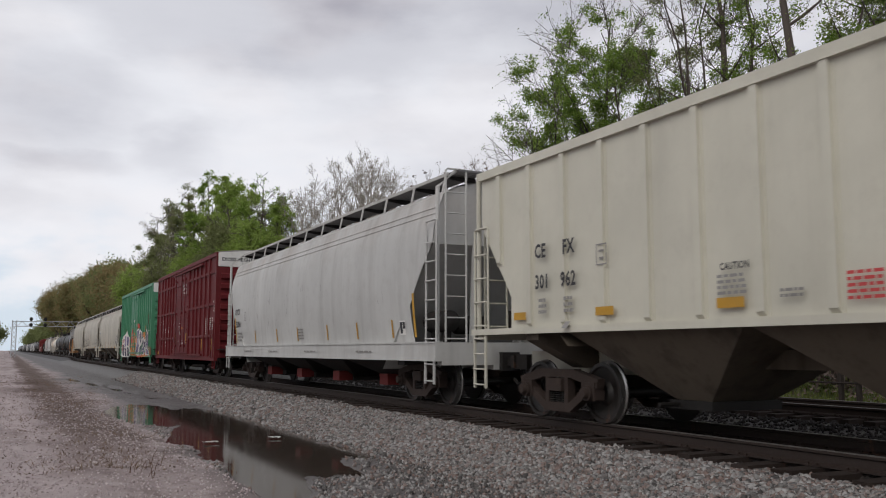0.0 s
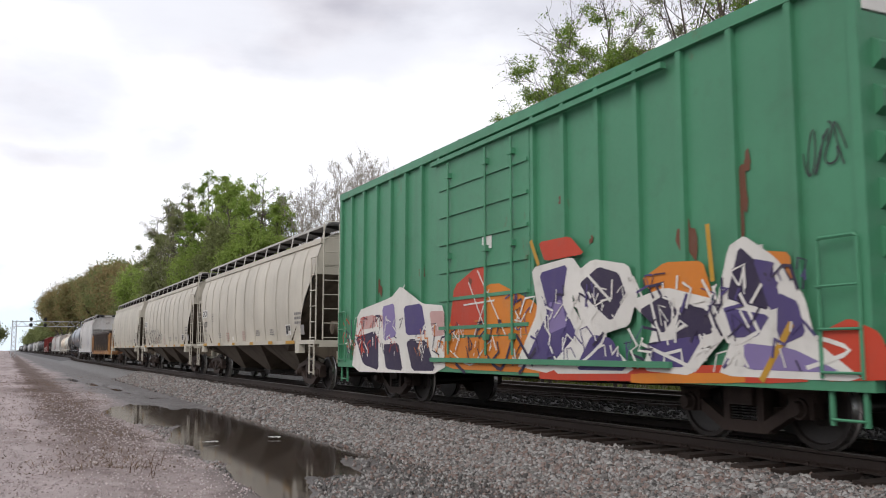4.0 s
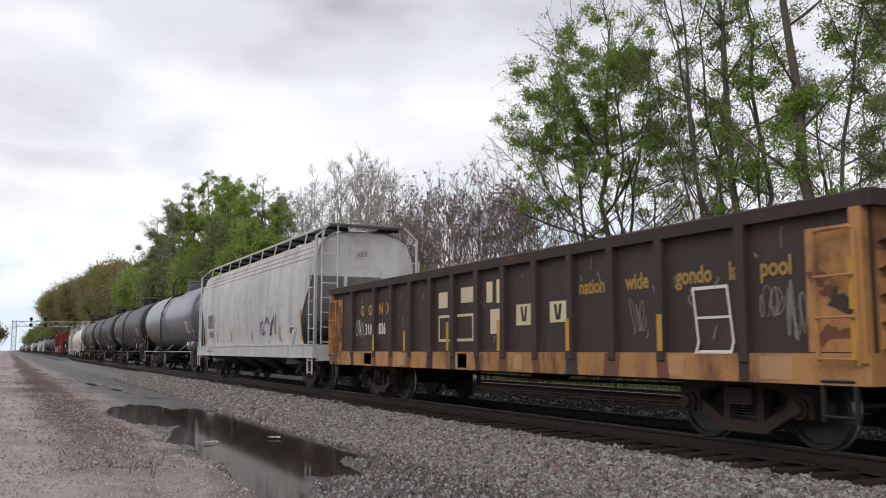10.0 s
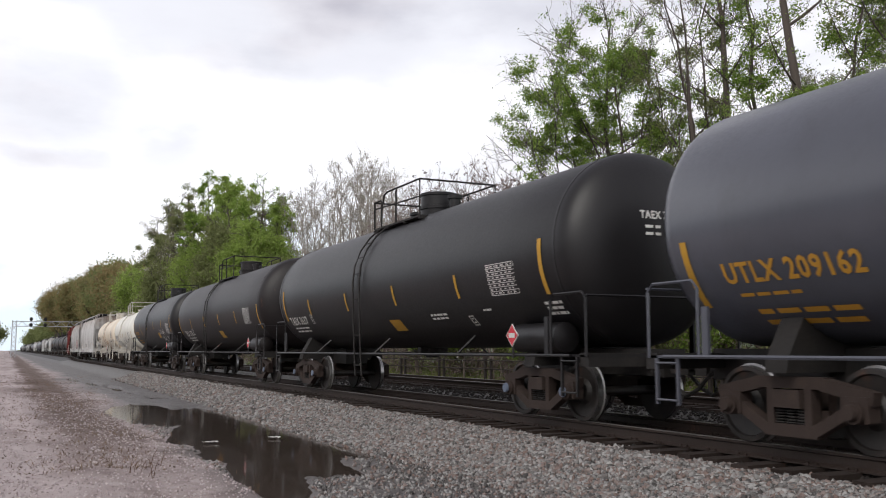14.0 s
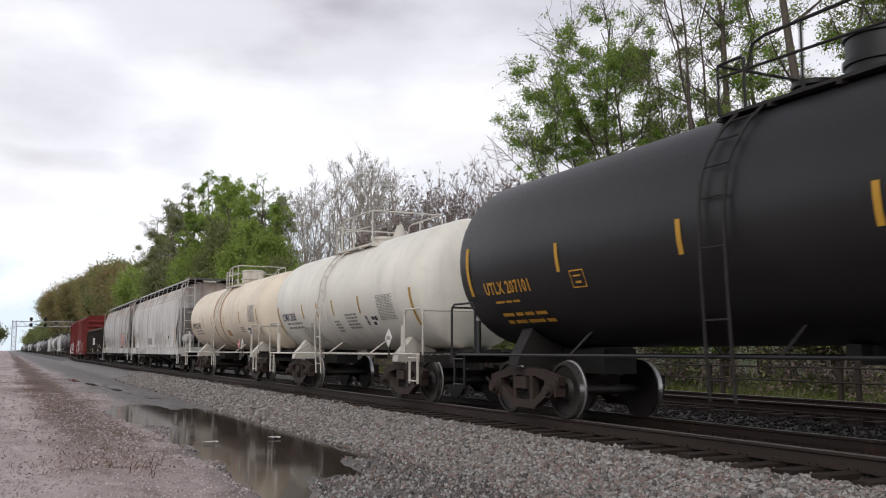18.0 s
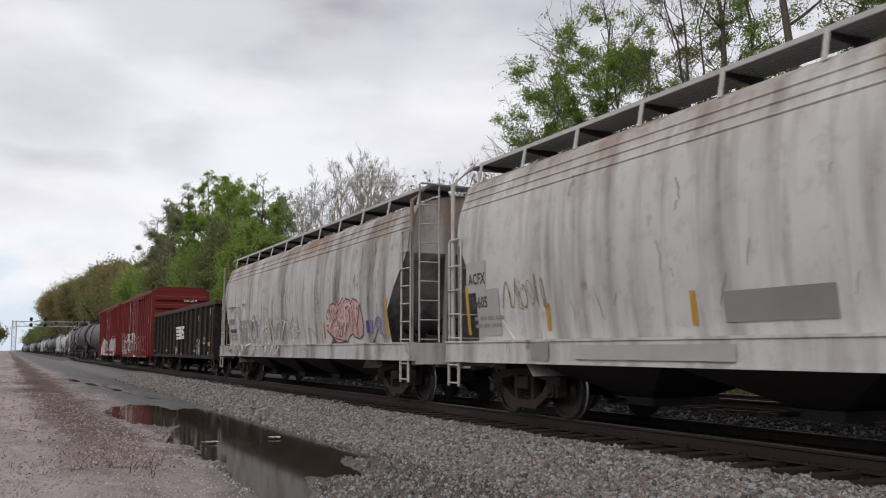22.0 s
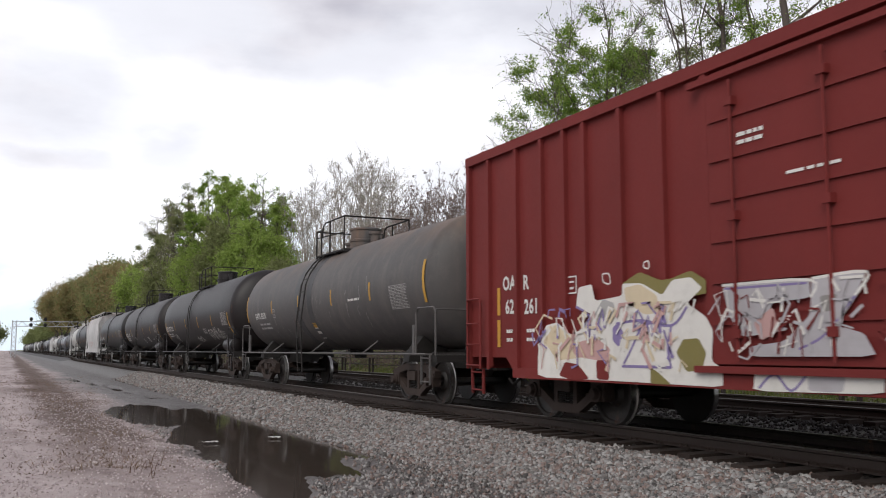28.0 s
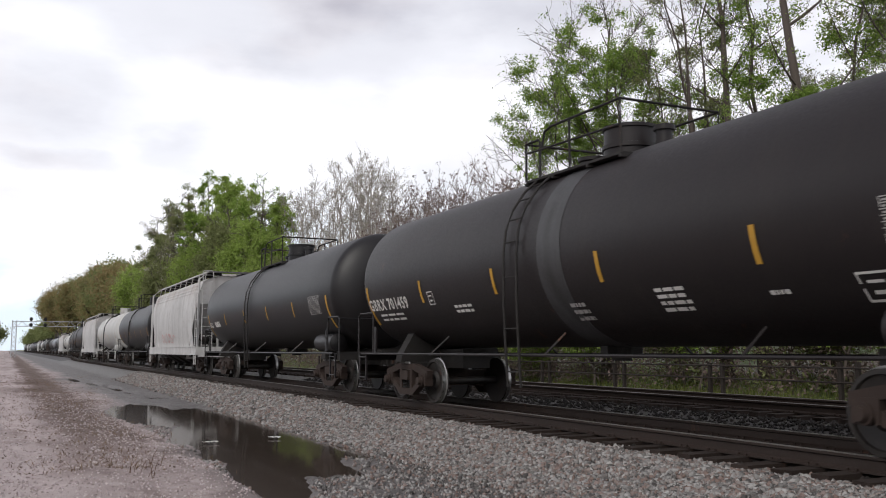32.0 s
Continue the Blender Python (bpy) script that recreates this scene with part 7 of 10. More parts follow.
def graffiti_sooty(car, surf):
    """Pink letters, a lilac tag and long silver letters worn into the dirt."""
    pink = [(-3.57, 2.03), (-3.69, 2.13), (-3.92, 2.27), (-4.18, 2.28), (-4.26, 2.18), (-4.43, 2.31), (-4.52, 2.2), (-4.67, 2.27), (-4.87, 2.4), (-4.94, 2.27), (-5.09, 2.36), (-5.38, 2.31), (-5.45, 2.19), (-5.55, 2.33), (-5.82, 2.3), (-6.03, 2.17), (-6.19, 1.9), (-6.22, 1.66), (-6.14, 1.44), (-5.91, 1.37), (-5.63, 1.4), (-5.44, 1.49), (-5.24, 1.44), (-5.04, 1.31), (-4.77, 1.3), (-4.32, 1.27), (-3.89, 1.44), (-3.54, 1.61), (-3.52, 1.74), (-3.87, 1.74), (-3.77, 1.88), (-3.59, 1.91)]
    spray(car, SPRAY_PINK, surf, 0, *pink)
    spray(car, INK_LINE, surf, 0.035, *pink, pink[0])
    spray(car, INK_LINE, surf, 0.022, (-3.83, 2.17), (-3.9, 1.8), (-4.11, 1.63))
    spray(car, INK_LINE, surf, 0.022, (-4.22, 2.19), (-4.23, 1.83))
    spray(car, INK_LINE, surf, 0.022, (-4.43, 2.23), (-4.49, 1.87), (-4.25, 1.99))
    spray(car, INK_LINE, surf, 0.022, (-4.78, 2.25), (-4.73, 1.81), (-4.87, 1.46))
    spray(car, INK_LINE, surf, 0.022, (-4.97, 2.08), (-5.26, 2.16), (-5.32, 1.91), (-5.17, 1.64))
    spray(car, INK_LINE, surf, 0.022, (-5.47, 2.14), (-5.52, 1.76), (-5.48, 1.53))
    spray(car, INK_LINE, surf, 0.022, (-5.81, 2.11), (-5.86, 1.88), (-5.79, 1.66), (-5.66, 1.75), (-5.74, 2.02))
    spray(car, INK_LINE, surf, 0.022, (-4.4, 1.62), (-4.72, 1.63), (-4.67, 1.46), (-4.44, 1.47), (-4.4, 1.62))
    spray(car, INK_LINE, surf, 0.022, (-3.54, 1.63), (-4.15, 1.4), (-5.01, 1.33))
    spray(car, SPRAY_CREAM, surf, 0.045, (-5.27, 2.25), (-5.27, 2.11))
    spray(car, SPRAY_CREAM, surf, 0.045, (-5.87, 2.15), (-6.05, 1.87))
    spray(car, SPRAY_CREAM, surf, 0.045, (-4, 2), (-4.08, 1.79))
    spray(car, SPRAY_CREAM, surf, 0.045, (-4.88, 1.7), (-4.98, 1.5))
    spray(car, PURPLE, surf, 0, (-6.41, 1.78), (-6.61, 1.78), (-6.61, 1.5), (-6.42, 1.49))
    spray(car, SPRAY_LILAC, surf, 0, (-6.65, 1.78), (-6.81, 1.8), (-6.84, 1.5), (-6.63, 1.49))
    spray(car, SPRAY_LILAC, surf, 0.05, (-6.9, 1.6), (-7.13, 1.84), (-7.37, 1.74), (-7.21, 1.51), (-7.64, 1.42))
    spray(car, SPRAY_LILAC, surf, 0.035, (-7.03, 1.48), (-7.18, 1.79), (-7.42, 1.39))
    spray(car, SPRAY_SILVER, surf, 0, (6.2, 1.93), (5.88, 2), (5.43, 2.13), (5.29, 1.99), (5.25, 1.82), (5.38, 1.49), (5.61, 1.33), (6.03, 1.43), (6.15, 1.7))
    spray(car, SPRAY_SILVER, surf, 0, (5.24, 2.03), (4.93, 2.19), (4.84, 2.04), (4.37, 2.11), (4.35, 1.92), (4.56, 1.74), (4.49, 1.54), (3.95, 1.55), (4.01, 1.37), (4.75, 1.37), (5, 1.48), (5.14, 1.73))
    spray(car, SPRAY_SILVER, surf, 0, (4.22, 2.17), (4.11, 2.25), (3.84, 2.04), (3.74, 2.08), (3.78, 1.36), (4.36, 1.38), (4.44, 1.73), (4.16, 1.75))
    spray(car, GREY_TXT, surf, 0, (6.2, 1.93), (5.7, 1.89), (5.4, 2.09), (5.59, 1.84), (6.02, 1.74), (5.67, 1.37), (5.97, 1.42))
    spray(car, GREY_TXT, surf, 0, (5.31, 1.7), (5.1, 1.52), (4.75, 1.39), (5.27, 1.4))
    spray(car, GREY_TXT, surf, 0, (4.76, 1.99), (4.37, 2.09), (4.39, 1.76), (4.54, 1.62), (4.68, 1.7))
    spray(car, SPRAY_WHITE, surf, 0.06, (5.35, 1.95), (5.35, 1.49))
    spray(car, SPRAY_WHITE, surf, 0.06, (4.97, 2.05), (5.09, 1.81), (4.89, 1.51))
    spray(car, SPRAY_WHITE, surf, 0.06, (4.07, 2.12), (4.04, 1.85), (4.25, 1.75))
    spray(car, SPRAY_WHITE, surf, 0.06, (4.3, 1.61), (4.13, 1.45))
    spray(car, INKY, surf, 0.028, (6.2, 1.95), (5.88, 1.97), (5.41, 2.13), (5.15, 2.02), (4.93, 2.17))
    spray(car, INKY, surf, 0.028, (5.24, 1.88), (5.04, 1.6), (4.75, 1.41))
    spray(car, INKY, surf, 0.028, (4.84, 2.02), (4.37, 2.1), (4.33, 1.91), (4.48, 1.73))
    spray(car, INKY, surf, 0.028, (4.23, 2.15), (4.11, 2.25), (3.84, 2.04), (3.73, 2.1))
    spray(car, INKY, surf, 0.028, (4.23, 2.15), (4.2, 1.9), (4.11, 1.78), (4.44, 1.72))
    spray(car, INKY, surf, 0.028, (5.77, 1.77), (5.38, 1.41))
    spray(car, INKY, surf, 0.028, (4.56, 1.7), (4.22, 1.41), (3.95, 1.55))
    spray(car, INKY, surf, 0.028, (7.98, 2.66), (6.65, 2.65))
    spray(car, INKY, surf, 0.028, (6.49, 3.03), (6.55, 2.81))
    spray(car, INKY, surf, 0.028, (6.44, 2.65), (6.16, 2.59), (6.14, 2.45))
    spray(car, INKY, surf, 0.028, (6.51, 2.54), (6.19, 2.2), (5.88, 2.08))
    spray(car, INKY, surf, 0.028, (6.65, 2.63), (6.81, 2.21))
    spray(car, INKY, surf, 0.028, (5.82, 2.68), (5.6, 2.72), (5.37, 2.68), (5.73, 2.64))
    spray(car, SPRAY_WHITE, surf, 0, (5.83, 0.9), (5.64, 1.07), (5.48, 0.91))
    spray(car, SPRAY_SILVER, surf, 0, (4.3, 0.93), (4.16, 1.11), (3.81, 1.15), (3.73, 0.94))
    spray(car, SPRAY_OLIVE, surf, 0, (4.81, 1.25), (4.66, 1.25), (4.64, 0.93), (4.81, 0.93))
    spray(car, SPRAY_OLIVE, surf, 0, (5.09, 1.18), (4.97, 1.19), (4.98, 0.95), (5.09, 0.93))
    spray(car, INKY, surf, 0.028, (6.46, 1.16), (6.13, 1.18), (5.95, 0.94))
    spray(car, INKY, surf, 0.028, (6.46, 1.12), (6.26, 0.98), (6.14, 0.9))
    spray(car, INKY, surf, 0.028, (5.69, 1.22), (5.46, 1.18), (5.2, 0.91))
    spray(car, INKY, surf, 0.028, (4.62, 1.23), (4.44, 0.96))
    spray(car, INKY, surf, 0.028, (4.39, 0.96), (4.32, 1.26))
    spray(car, INKY, surf, 0.028, (3.98, 1.19), (3.79, 0.94))
    spray(car, RUST_BLOT, surf, 0.05, (7.77, 1.22), (7.65, 0.94))
    spray(car, RUST_BLOT, surf, 0.05, (7.48, 1.24), (7.33, 1.07), (6.91, 1.12))
    spray(car, RUST_BLOT, surf, 0.05, (7.17, 1.21), (7.03, 0.95))
    spray(car, RUST_BLOT, surf, 0.05, (8.33, 1.2), (8.25, 1.01))
    spray(car, SPRAY_WHITE, surf, 0.05, (4.18, 2.27), (3.79, 1.58))
    spray(car, SPRAY_WHITE, surf, 0.05, (3.05, 1.74), (2.37, 1.87), (2.05, 1.54))
    spray(car, SPRAY_WHITE, surf, 0.05, (1.94, 1.96), (1.55, 1.52), (1.15, 1.97), (1.03, 1.51))
    spray(car, SPRAY_WHITE, surf, 0.05, (0.71, 1.55), (0.27, 1.97), (-0.13, 1.76), (-0.58, 1.56))
    spray(car, SPRAY_WHITE, surf, 0.05, (-0.73, 1.73), (-1.14, 1.62))
    spray(car, SPRAY_WHITE, surf, 0.05, (2.27, 0.95), (2, 1.22), (1.69, 0.95), (1.3, 1.21), (1.02, 0.96), (0.66, 1.21))
    spray(car, GREY_TXT, surf, 0.03, (0.4, 1.93), (0.14, 1.98), (-0.28, 1.7))
    spray(car, GREY_TXT, surf, 0.03, (4.32, 2.15), (4.05, 2.26), (3.66, 1.88))
    spray(car, GREY_TXT, surf, 0.03, (2.82, 1.78), (2.48, 1.96), (2.16, 1.59))
    spray(car, GREY_TXT, surf, 0.03, (1.45, 1.57), (1.06, 1.94), (0.8, 1.6))
    spray(car, GREY_TXT, surf, 0.03, (-1.91, 1.69), (-2.25, 1.66), (-2.57, 1.49))
    spray(car, GREY_TXT, surf, 0.03, (3.22, 2.7), (2.87, 2.35), (2.7, 2.12))
    spray(car, GREY_TXT, surf, 0.03, (2.81, 2.46), (2.3, 2.39))
    spray(car, GREY_TXT, surf, 0.03, (0.15, 1.01), (-0.01, 1.22), (-0.36, 1.2), (-0.39, 1))
    spray(car, GREY_TXT, surf, 0.03, (-1.84, 0.99), (-1.85, 1.13), (-2.34, 1.11), (-2.33, 0.99))


def graffiti_cream(car, surf, door_face):
    """Cream letters, a silver pair on the door and tall pale letters with lilac lines."""
    spray(car, SPRAY_OLIVE, surf, 0, (3.07, 1.98), (2.7, 2.11), (2.29, 1.97), (2.07, 1.98), (1.73, 2.05), (1.47, 1.92), (1.48, 1.74), (3.08, 1.82))
    spray(car, SPRAY_WHITE, surf, 0, (5.21, 1.06), (4.98, 1.47), (4.66, 1.51), (4.22, 1.28), (3.78, 1.6), (4.16, 1.72), (4.1, 1.99), (3.77, 2.02), (3.69, 1.78), (3.08, 1.82), (3.07, 1.98), (2.67, 1.96), (2.26, 1.78), (2.07, 1.96), (1.73, 1.97), (1.54, 1.83), (1.81, 1.66), (1.49, 1.49), (1.38, 1.33), (1.42, 0.98), (1.24, 0.88), (1.25, 0.68), (2.88, 0.69), (5.22, 0.69))
    spray(car, SPRAY_CREAM, surf, 0, (3.03, 1.92), (2.71, 1.95), (2.37, 1.79), (2.31, 1.57), (2.61, 1.55), (3, 1.74))
    spray(car, GREY_LIGHT, surf, 0, (3.74, 1.57), (3.51, 1.8), (3.25, 1.73), (3.26, 1.5))
    spray(car, SPRAY_CREAM, surf, 0, (5.04, 1.24), (4.71, 1.49), (4.27, 1.26), (3.8, 1.01), (4.68, 0.95))
    spray(car, SPRAY_PINK, surf, 0, (4.37, 1.17), (3.7, 1.28), (3.36, 1.12), (3.45, 0.94), (4.18, 1.01))
    spray(car, SPRAY_OLIVE, surf, 0, (2.03, 1.07), (1.9, 1.23), (1.63, 1.24), (1.5, 1.07), (1.58, 0.87), (1.85, 0.84))
    spray(car, SPRAY_LILAC, surf, 0, (3.3, 1.4), (3.17, 1.47), (3.06, 1.32), (3.17, 1.14), (3.3, 1.22))
    spray(car, SPRAY_LILAC, surf, 0, (2.61, 1.46), (2.31, 1.47), (2.28, 1.31), (2.51, 1.26))
    spray(car, SPRAY_WHITE, surf, 0, (2.55, 1.42), (2.37, 1.43), (2.35, 1.33), (2.5, 1.31))
    spray(car, OXIDE, surf, 0, (4.63, 0.73), (4.47, 0.93), (4.13, 0.9), (3.86, 0.7), (4.28, 0.67))
    spray(car, OXIDE, surf, 0, (3.69, 0.96), (3.42, 0.97), (3.4, 0.7), (3.68, 0.7))
    spray(car, SPRAY_OLIVE, surf, 0, (2.52, 0.88), (2.38, 0.83), (2.13, 0.68), (2.53, 0.68))
    spray(car, SPRAY_LILAC, surf, 0.035, (4.16, 1.72), (3.83, 1.57), (3.84, 1.28))
    spray(car, SPRAY_LILAC, surf, 0.035, (3.22, 1.45), (2.69, 1.48), (2.1, 1.4), (1.81, 1.62))
    spray(car, SPRAY_LILAC, surf, 0.035, (2.1, 1.4), (2.18, 1.12), (2.12, 0.88))
    spray(car, SPRAY_LILAC, surf, 0.035, (3.07, 0.92), (2.86, 1.17), (2.65, 1.46))
    spray(car, SPRAY_LILAC, surf, 0.035, (3.11, 0.89), (2.12, 0.89))
    spray(car, SPRAY_WHITE, surf, 0.02, (3.5, 2.14), (3.36, 2.13), (3.33, 2), (3.48, 2.03), (3.5, 2.14))
    spray(car, SPRAY_WHITE, surf, 0.02, (2.6, 2.22), (2.51, 2.23), (2.51, 2.14), (2.6, 2.16), (2.6, 2.22))
    spray(car, SPRAY_SILVER, door_face, 0, (1.17, 1.83), (-0.07, 1.81), (-0.08, 1.63), (0.43, 1.6), (0.52, 1.42), (0.21, 1.31), (0.89, 1.24), (1.08, 1.5))
    spray(car, SPRAY_SILVER, door_face, 0, (-0.1, 1.82), (-0.75, 1.84), (-0.61, 1.62), (-0.39, 1.34), (-0.69, 1.26), (-0.82, 1.04), (0.79, 1.03), (0.78, 1.14), (0.29, 1.19), (-0.07, 1.46))
    spray(car, SPRAY_PINK, door_face, 0, (0.71, 1.4), (0.43, 1.56), (0.34, 1.31), (0.61, 1.2))
    spray(car, GREY_TXT, door_face, 0, (-0.2, 1.64), (-0.41, 1.65), (-0.35, 1.49), (-0.19, 1.47))
    spray(car, SPRAY_WHITE, door_face, 0.03, (1.17, 1.83), (-0.07, 1.81), (-0.08, 1.63))
    spray(car, SPRAY_WHITE, door_face, 0.03, (-0.1, 1.82), (-0.75, 1.84), (-0.61, 1.62), (-0.25, 1.23))
    spray(car, SPRAY_LILAC, door_face, 0.025, (1.13, 1.79), (-0.04, 1.78))
    spray(car, SPRAY_LILAC, door_face, 0.025, (-0.61, 1.62), (-0.25, 1.26), (0.1, 1.11))
    spray(car, SPRAY_WHITE, surf, 0, (0.74, 0.89), (-0.87, 0.9), (-0.85, 0.69), (0.78, 0.66))
    spray(car, SPRAY_LILAC, surf, 0.03, (0.7, 0.69), (0.47, 0.85), (0.25, 0.68), (0.02, 0.88))
    spray(car, SPRAY_SILVER, surf, 0, (0.02, 0.83), (-0.44, 0.87), (-0.39, 0.69), (0.03, 0.69))
    spray(car, SPRAY_MINT, surf, 0, (-1.2, 1.22), (-1.71, 1.5), (-2.12, 1.7), (-2.31, 1.7), (-2.26, 1.36), (-1.94, 1.07), (-1.44, 1.07))
    spray(car, SPRAY_LILAC, surf, 0, (-1.95, 1.32), (-2.31, 1.74), (-5.17, 1.82), (-5.26, 1.08), (-4.49, 1), (-1.94, 1.02))
    spray(car, SPRAY_WHITE, surf, 0, (-1.85, 0.88), (-5.69, 0.94), (-5.67, 0.69), (-3.34, 0.67), (-1.81, 0.75))
    spray(car, SPRAY_PINK, surf, 0, (-2.32, 1.86), (-2.76, 1.95), (-3.1, 1.82), (-3.02, 1.07), (-2.36, 1.08))
    spray(car, SPRAY_WHITE, surf, 0, (-3.1, 1.89), (-3.34, 2.07), (-3.51, 1.95), (-3.45, 1.55), (-3.6, 1.07), (-3.06, 1.07))
    spray(car, SPRAY_CREAM, surf, 0, (-3.58, 1.81), (-3.89, 2.03), (-4.17, 1.9), (-4.17, 1.69), (-4.33, 1.08), (-3.61, 1.07))
    spray(car, SPRAY_WHITE, surf, 0, (-3.66, 1.63), (-3.99, 1.68), (-4.19, 1.4), (-4.23, 1.08), (-3.66, 1.08))
    spray(car, SPRAY_PINK, surf, 0, (-4.38, 1.89), (-5.03, 1.89), (-5.03, 1.45), (-4.46, 1.47))
    spray(car, SPRAY_CREAM, surf, 0, (-4.38, 1.46), (-5.01, 1.45), (-5.05, 1.08), (-4.44, 1.07))
    spray(car, SPRAY_WHITE, surf, 0, (-5.21, 1.78), (-5.33, 1.98), (-5.74, 1.99), (-5.69, 0.92), (-5.2, 0.93))
    spray(car, SPRAY_CREAM, surf, 0, (-5.37, 1.88), (-5.65, 1.9), (-5.63, 1.61), (-5.38, 1.59))
    spray(car, SPRAY_MINT, surf, 0, (-2.53, 1.66), (-2.75, 1.67), (-2.73, 1.3), (-2.54, 1.31))
    spray(car, SPRAY_MINT, surf, 0, (-3.85, 0.68), (-3.97, 0.82), (-4.13, 0.67))
    spray(car, SPRAY_MINT, surf, 0, (-2.49, 0.67), (-2.68, 0.86), (-2.84, 0.67))
    spray(car, SPRAY_MINT, surf, 0, (-5, 1.26), (-5.18, 1.22), (-5.03, 1.08))
    spray(car, SPRAY_MINT, surf, 0, (-4.37, 0.67), (-4.48, 0.78), (-4.67, 0.67))
    spray(car, SPRAY_MINT, surf, 0, (-5.23, 0.67), (-5.37, 0.79), (-5.49, 0.68))
    spray(car, SPRAY_LILAC, surf, 0.035, (-2.32, 1.86), (-2.76, 1.95), (-3.1, 1.82))
    spray(car, SPRAY_LILAC, surf, 0.035, (-3.13, 1.88), (-3.34, 2.06), (-3.51, 1.94))
    spray(car, SPRAY_LILAC, surf, 0.035, (-2.8, 1.63), (-2.8, 1.3), (-2.4, 1.12))
    spray(car, SPRAY_LILAC, surf, 0.035, (-3.57, 1.64), (-3.87, 1.71), (-4.15, 1.61))
    spray(car, SPRAY_LILAC, surf, 0.035, (-3.95, 1.08), (-3.91, 1.24), (-3.78, 1.12))
    spray(car, SPRAY_LILAC, surf, 0.035, (-4.36, 1.48), (-5.01, 1.46), (-5.27, 1.22))
    spray(car, SPRAY_LILAC, surf, 0.035, (-1.93, 0.75), (-2.24, 0.85), (-2.49, 0.67), (-2.95, 0.84), (-3.34, 0.68), (-3.65, 0.86))
    spray(car, SPRAY_LILAC, surf, 0.035, (-3.7, 0.69), (-3.94, 0.86), (-4.21, 0.68), (-4.53, 0.82), (-4.77, 0.66), (-5.02, 0.81), (-5.23, 0.67), (-5.46, 0.81), (-5.61, 0.69))
    spray(car, SPRAY_LILAC, surf, 0.035, (-5.21, 1.78), (-5.33, 1.97), (-5.74, 1.99))
    spray(car, SPRAY_PINK, surf, 0.018, (-1.84, 1.57), (-1.89, 2.07), (-2.29, 2.23), (-2.87, 2.16))
    spray(car, SPRAY_PINK, surf, 0.018, (-2.94, 1.99), (-3.21, 2.17))
    spray(car, SPRAY_PINK, surf, 0.018, (-3.53, 2.19), (-4.29, 2.18), (-5.05, 2.14), (-5.43, 2.17))


def graffiti_silver(car, surf):
    """White and silver letters across the door, a faint pink outline beside it."""
    spray(car, SPRAY_SILVER, surf, 0, (0.64, 2.15), (-0.84, 2.17), (-1.02, 1.75), (0.55, 1.73))
    spray(car, SPRAY_SILVER, surf, 0, (2.71, 2.18), (1.55, 2.19), (1.61, 1.69), (2.97, 1.66))
    spray(car, SPRAY_WHITE, surf, 0, (-0.34, 0.84), (-0.87, 0.83), (-1.87, 0.68), (-0.46, 0.64))
    spray(car, SPRAY_PINK, surf, 0, (-0.51, 1.38), (-1.27, 1.44), (-1.41, 1.12), (-0.59, 1.1))
    spray(car, SPRAY_WHITE, surf, 0.05, (6.09, 2.29), (5.82, 1.67))
    spray(car, SPRAY_WHITE, surf, 0.05, (5.67, 2.07), (4.95, 2.29), (4.68, 1.41), (5.29, 0.65))
    spray(car, SPRAY_WHITE, surf, 0.05, (4.29, 2.03), (3.99, 1.41), (4.77, 1.23))
    spray(car, SPRAY_WHITE, surf, 0.05, (3.61, 1.93), (2.8, 2.17), (2.54, 1.53), (3.31, 0.77))
    spray(car, SPRAY_WHITE, surf, 0.05, (2.24, 1.96), (1.43, 1.38), (1.75, 0.82))
    spray(car, SPRAY_WHITE, surf, 0.05, (0.95, 1.71), (0.3, 1.1))
    spray(car, SPRAY_WHITE, surf, 0.05, (-0.32, 1.68), (-0.15, 1.16))
    spray(car, SPRAY_WHITE, surf, 0.05, (-0.86, 1.48), (-1.85, 1.58), (-2.11, 1.08))
    spray(car, SPRAY_WHITE, surf, 0.05, (-1.12, 2.1), (-1.85, 1.82))
    spray(car, SPRAY_WHITE, surf, 0.05, (4.51, 1.26), (3.8, 0.72))
    spray(car, SPRAY_WHITE, surf, 0.05, (2.53, 1.39), (2.07, 1.07), (1.44, 1.52))
    spray(car, SPRAY_WHITE, surf, 0.05, (1.38, 2.1), (-0.67, 2.17), (-1.03, 1.72), (1.24, 1.72), (1.38, 2.1))
    spray(car, SPRAY_PINK, surf, 0.022, (-2.46, 1.8), (-3.05, 1.95), (-3.19, 1.61), (-2.91, 1.1))
    spray(car, SPRAY_PINK, surf, 0.022, (-3.38, 1.94), (-3.6, 1.1), (-3.99, 1.91))
    spray(car, SPRAY_PINK, surf, 0.022, (-4.25, 1.85), (-4.85, 1.93), (-4.49, 1.31), (-4.37, 0.89))
    spray(car, SPRAY_PINK, surf, 0.022, (-5.08, 1.87), (-5.53, 1.9), (-5.31, 1.6), (-5.53, 1))
    spray(car, SPRAY_PINK, surf, 0.022, (-5.35, 1.8), (-6.36, 1.91), (-6.32, 1.72), (-5.95, 1.63))
    spray(car, SPRAY_PINK, surf, 0.022, (-5.63, 1.18), (-6.39, 0.93))
    spray(car, SPRAY_PINK, surf, 0.022, (-2.41, 1.33), (-2.77, 0.81))
    spray(car, SPRAY_PINK, surf, 0.022, (-2.99, 1.33), (-3.28, 0.82))
    spray(car, SPRAY_PINK, surf, 0.022, (-3.65, 1.32), (-3.87, 0.88))
    spray(car, SPRAY_PINK, surf, 0.022, (-4.85, 1.31), (-4.99, 0.9))


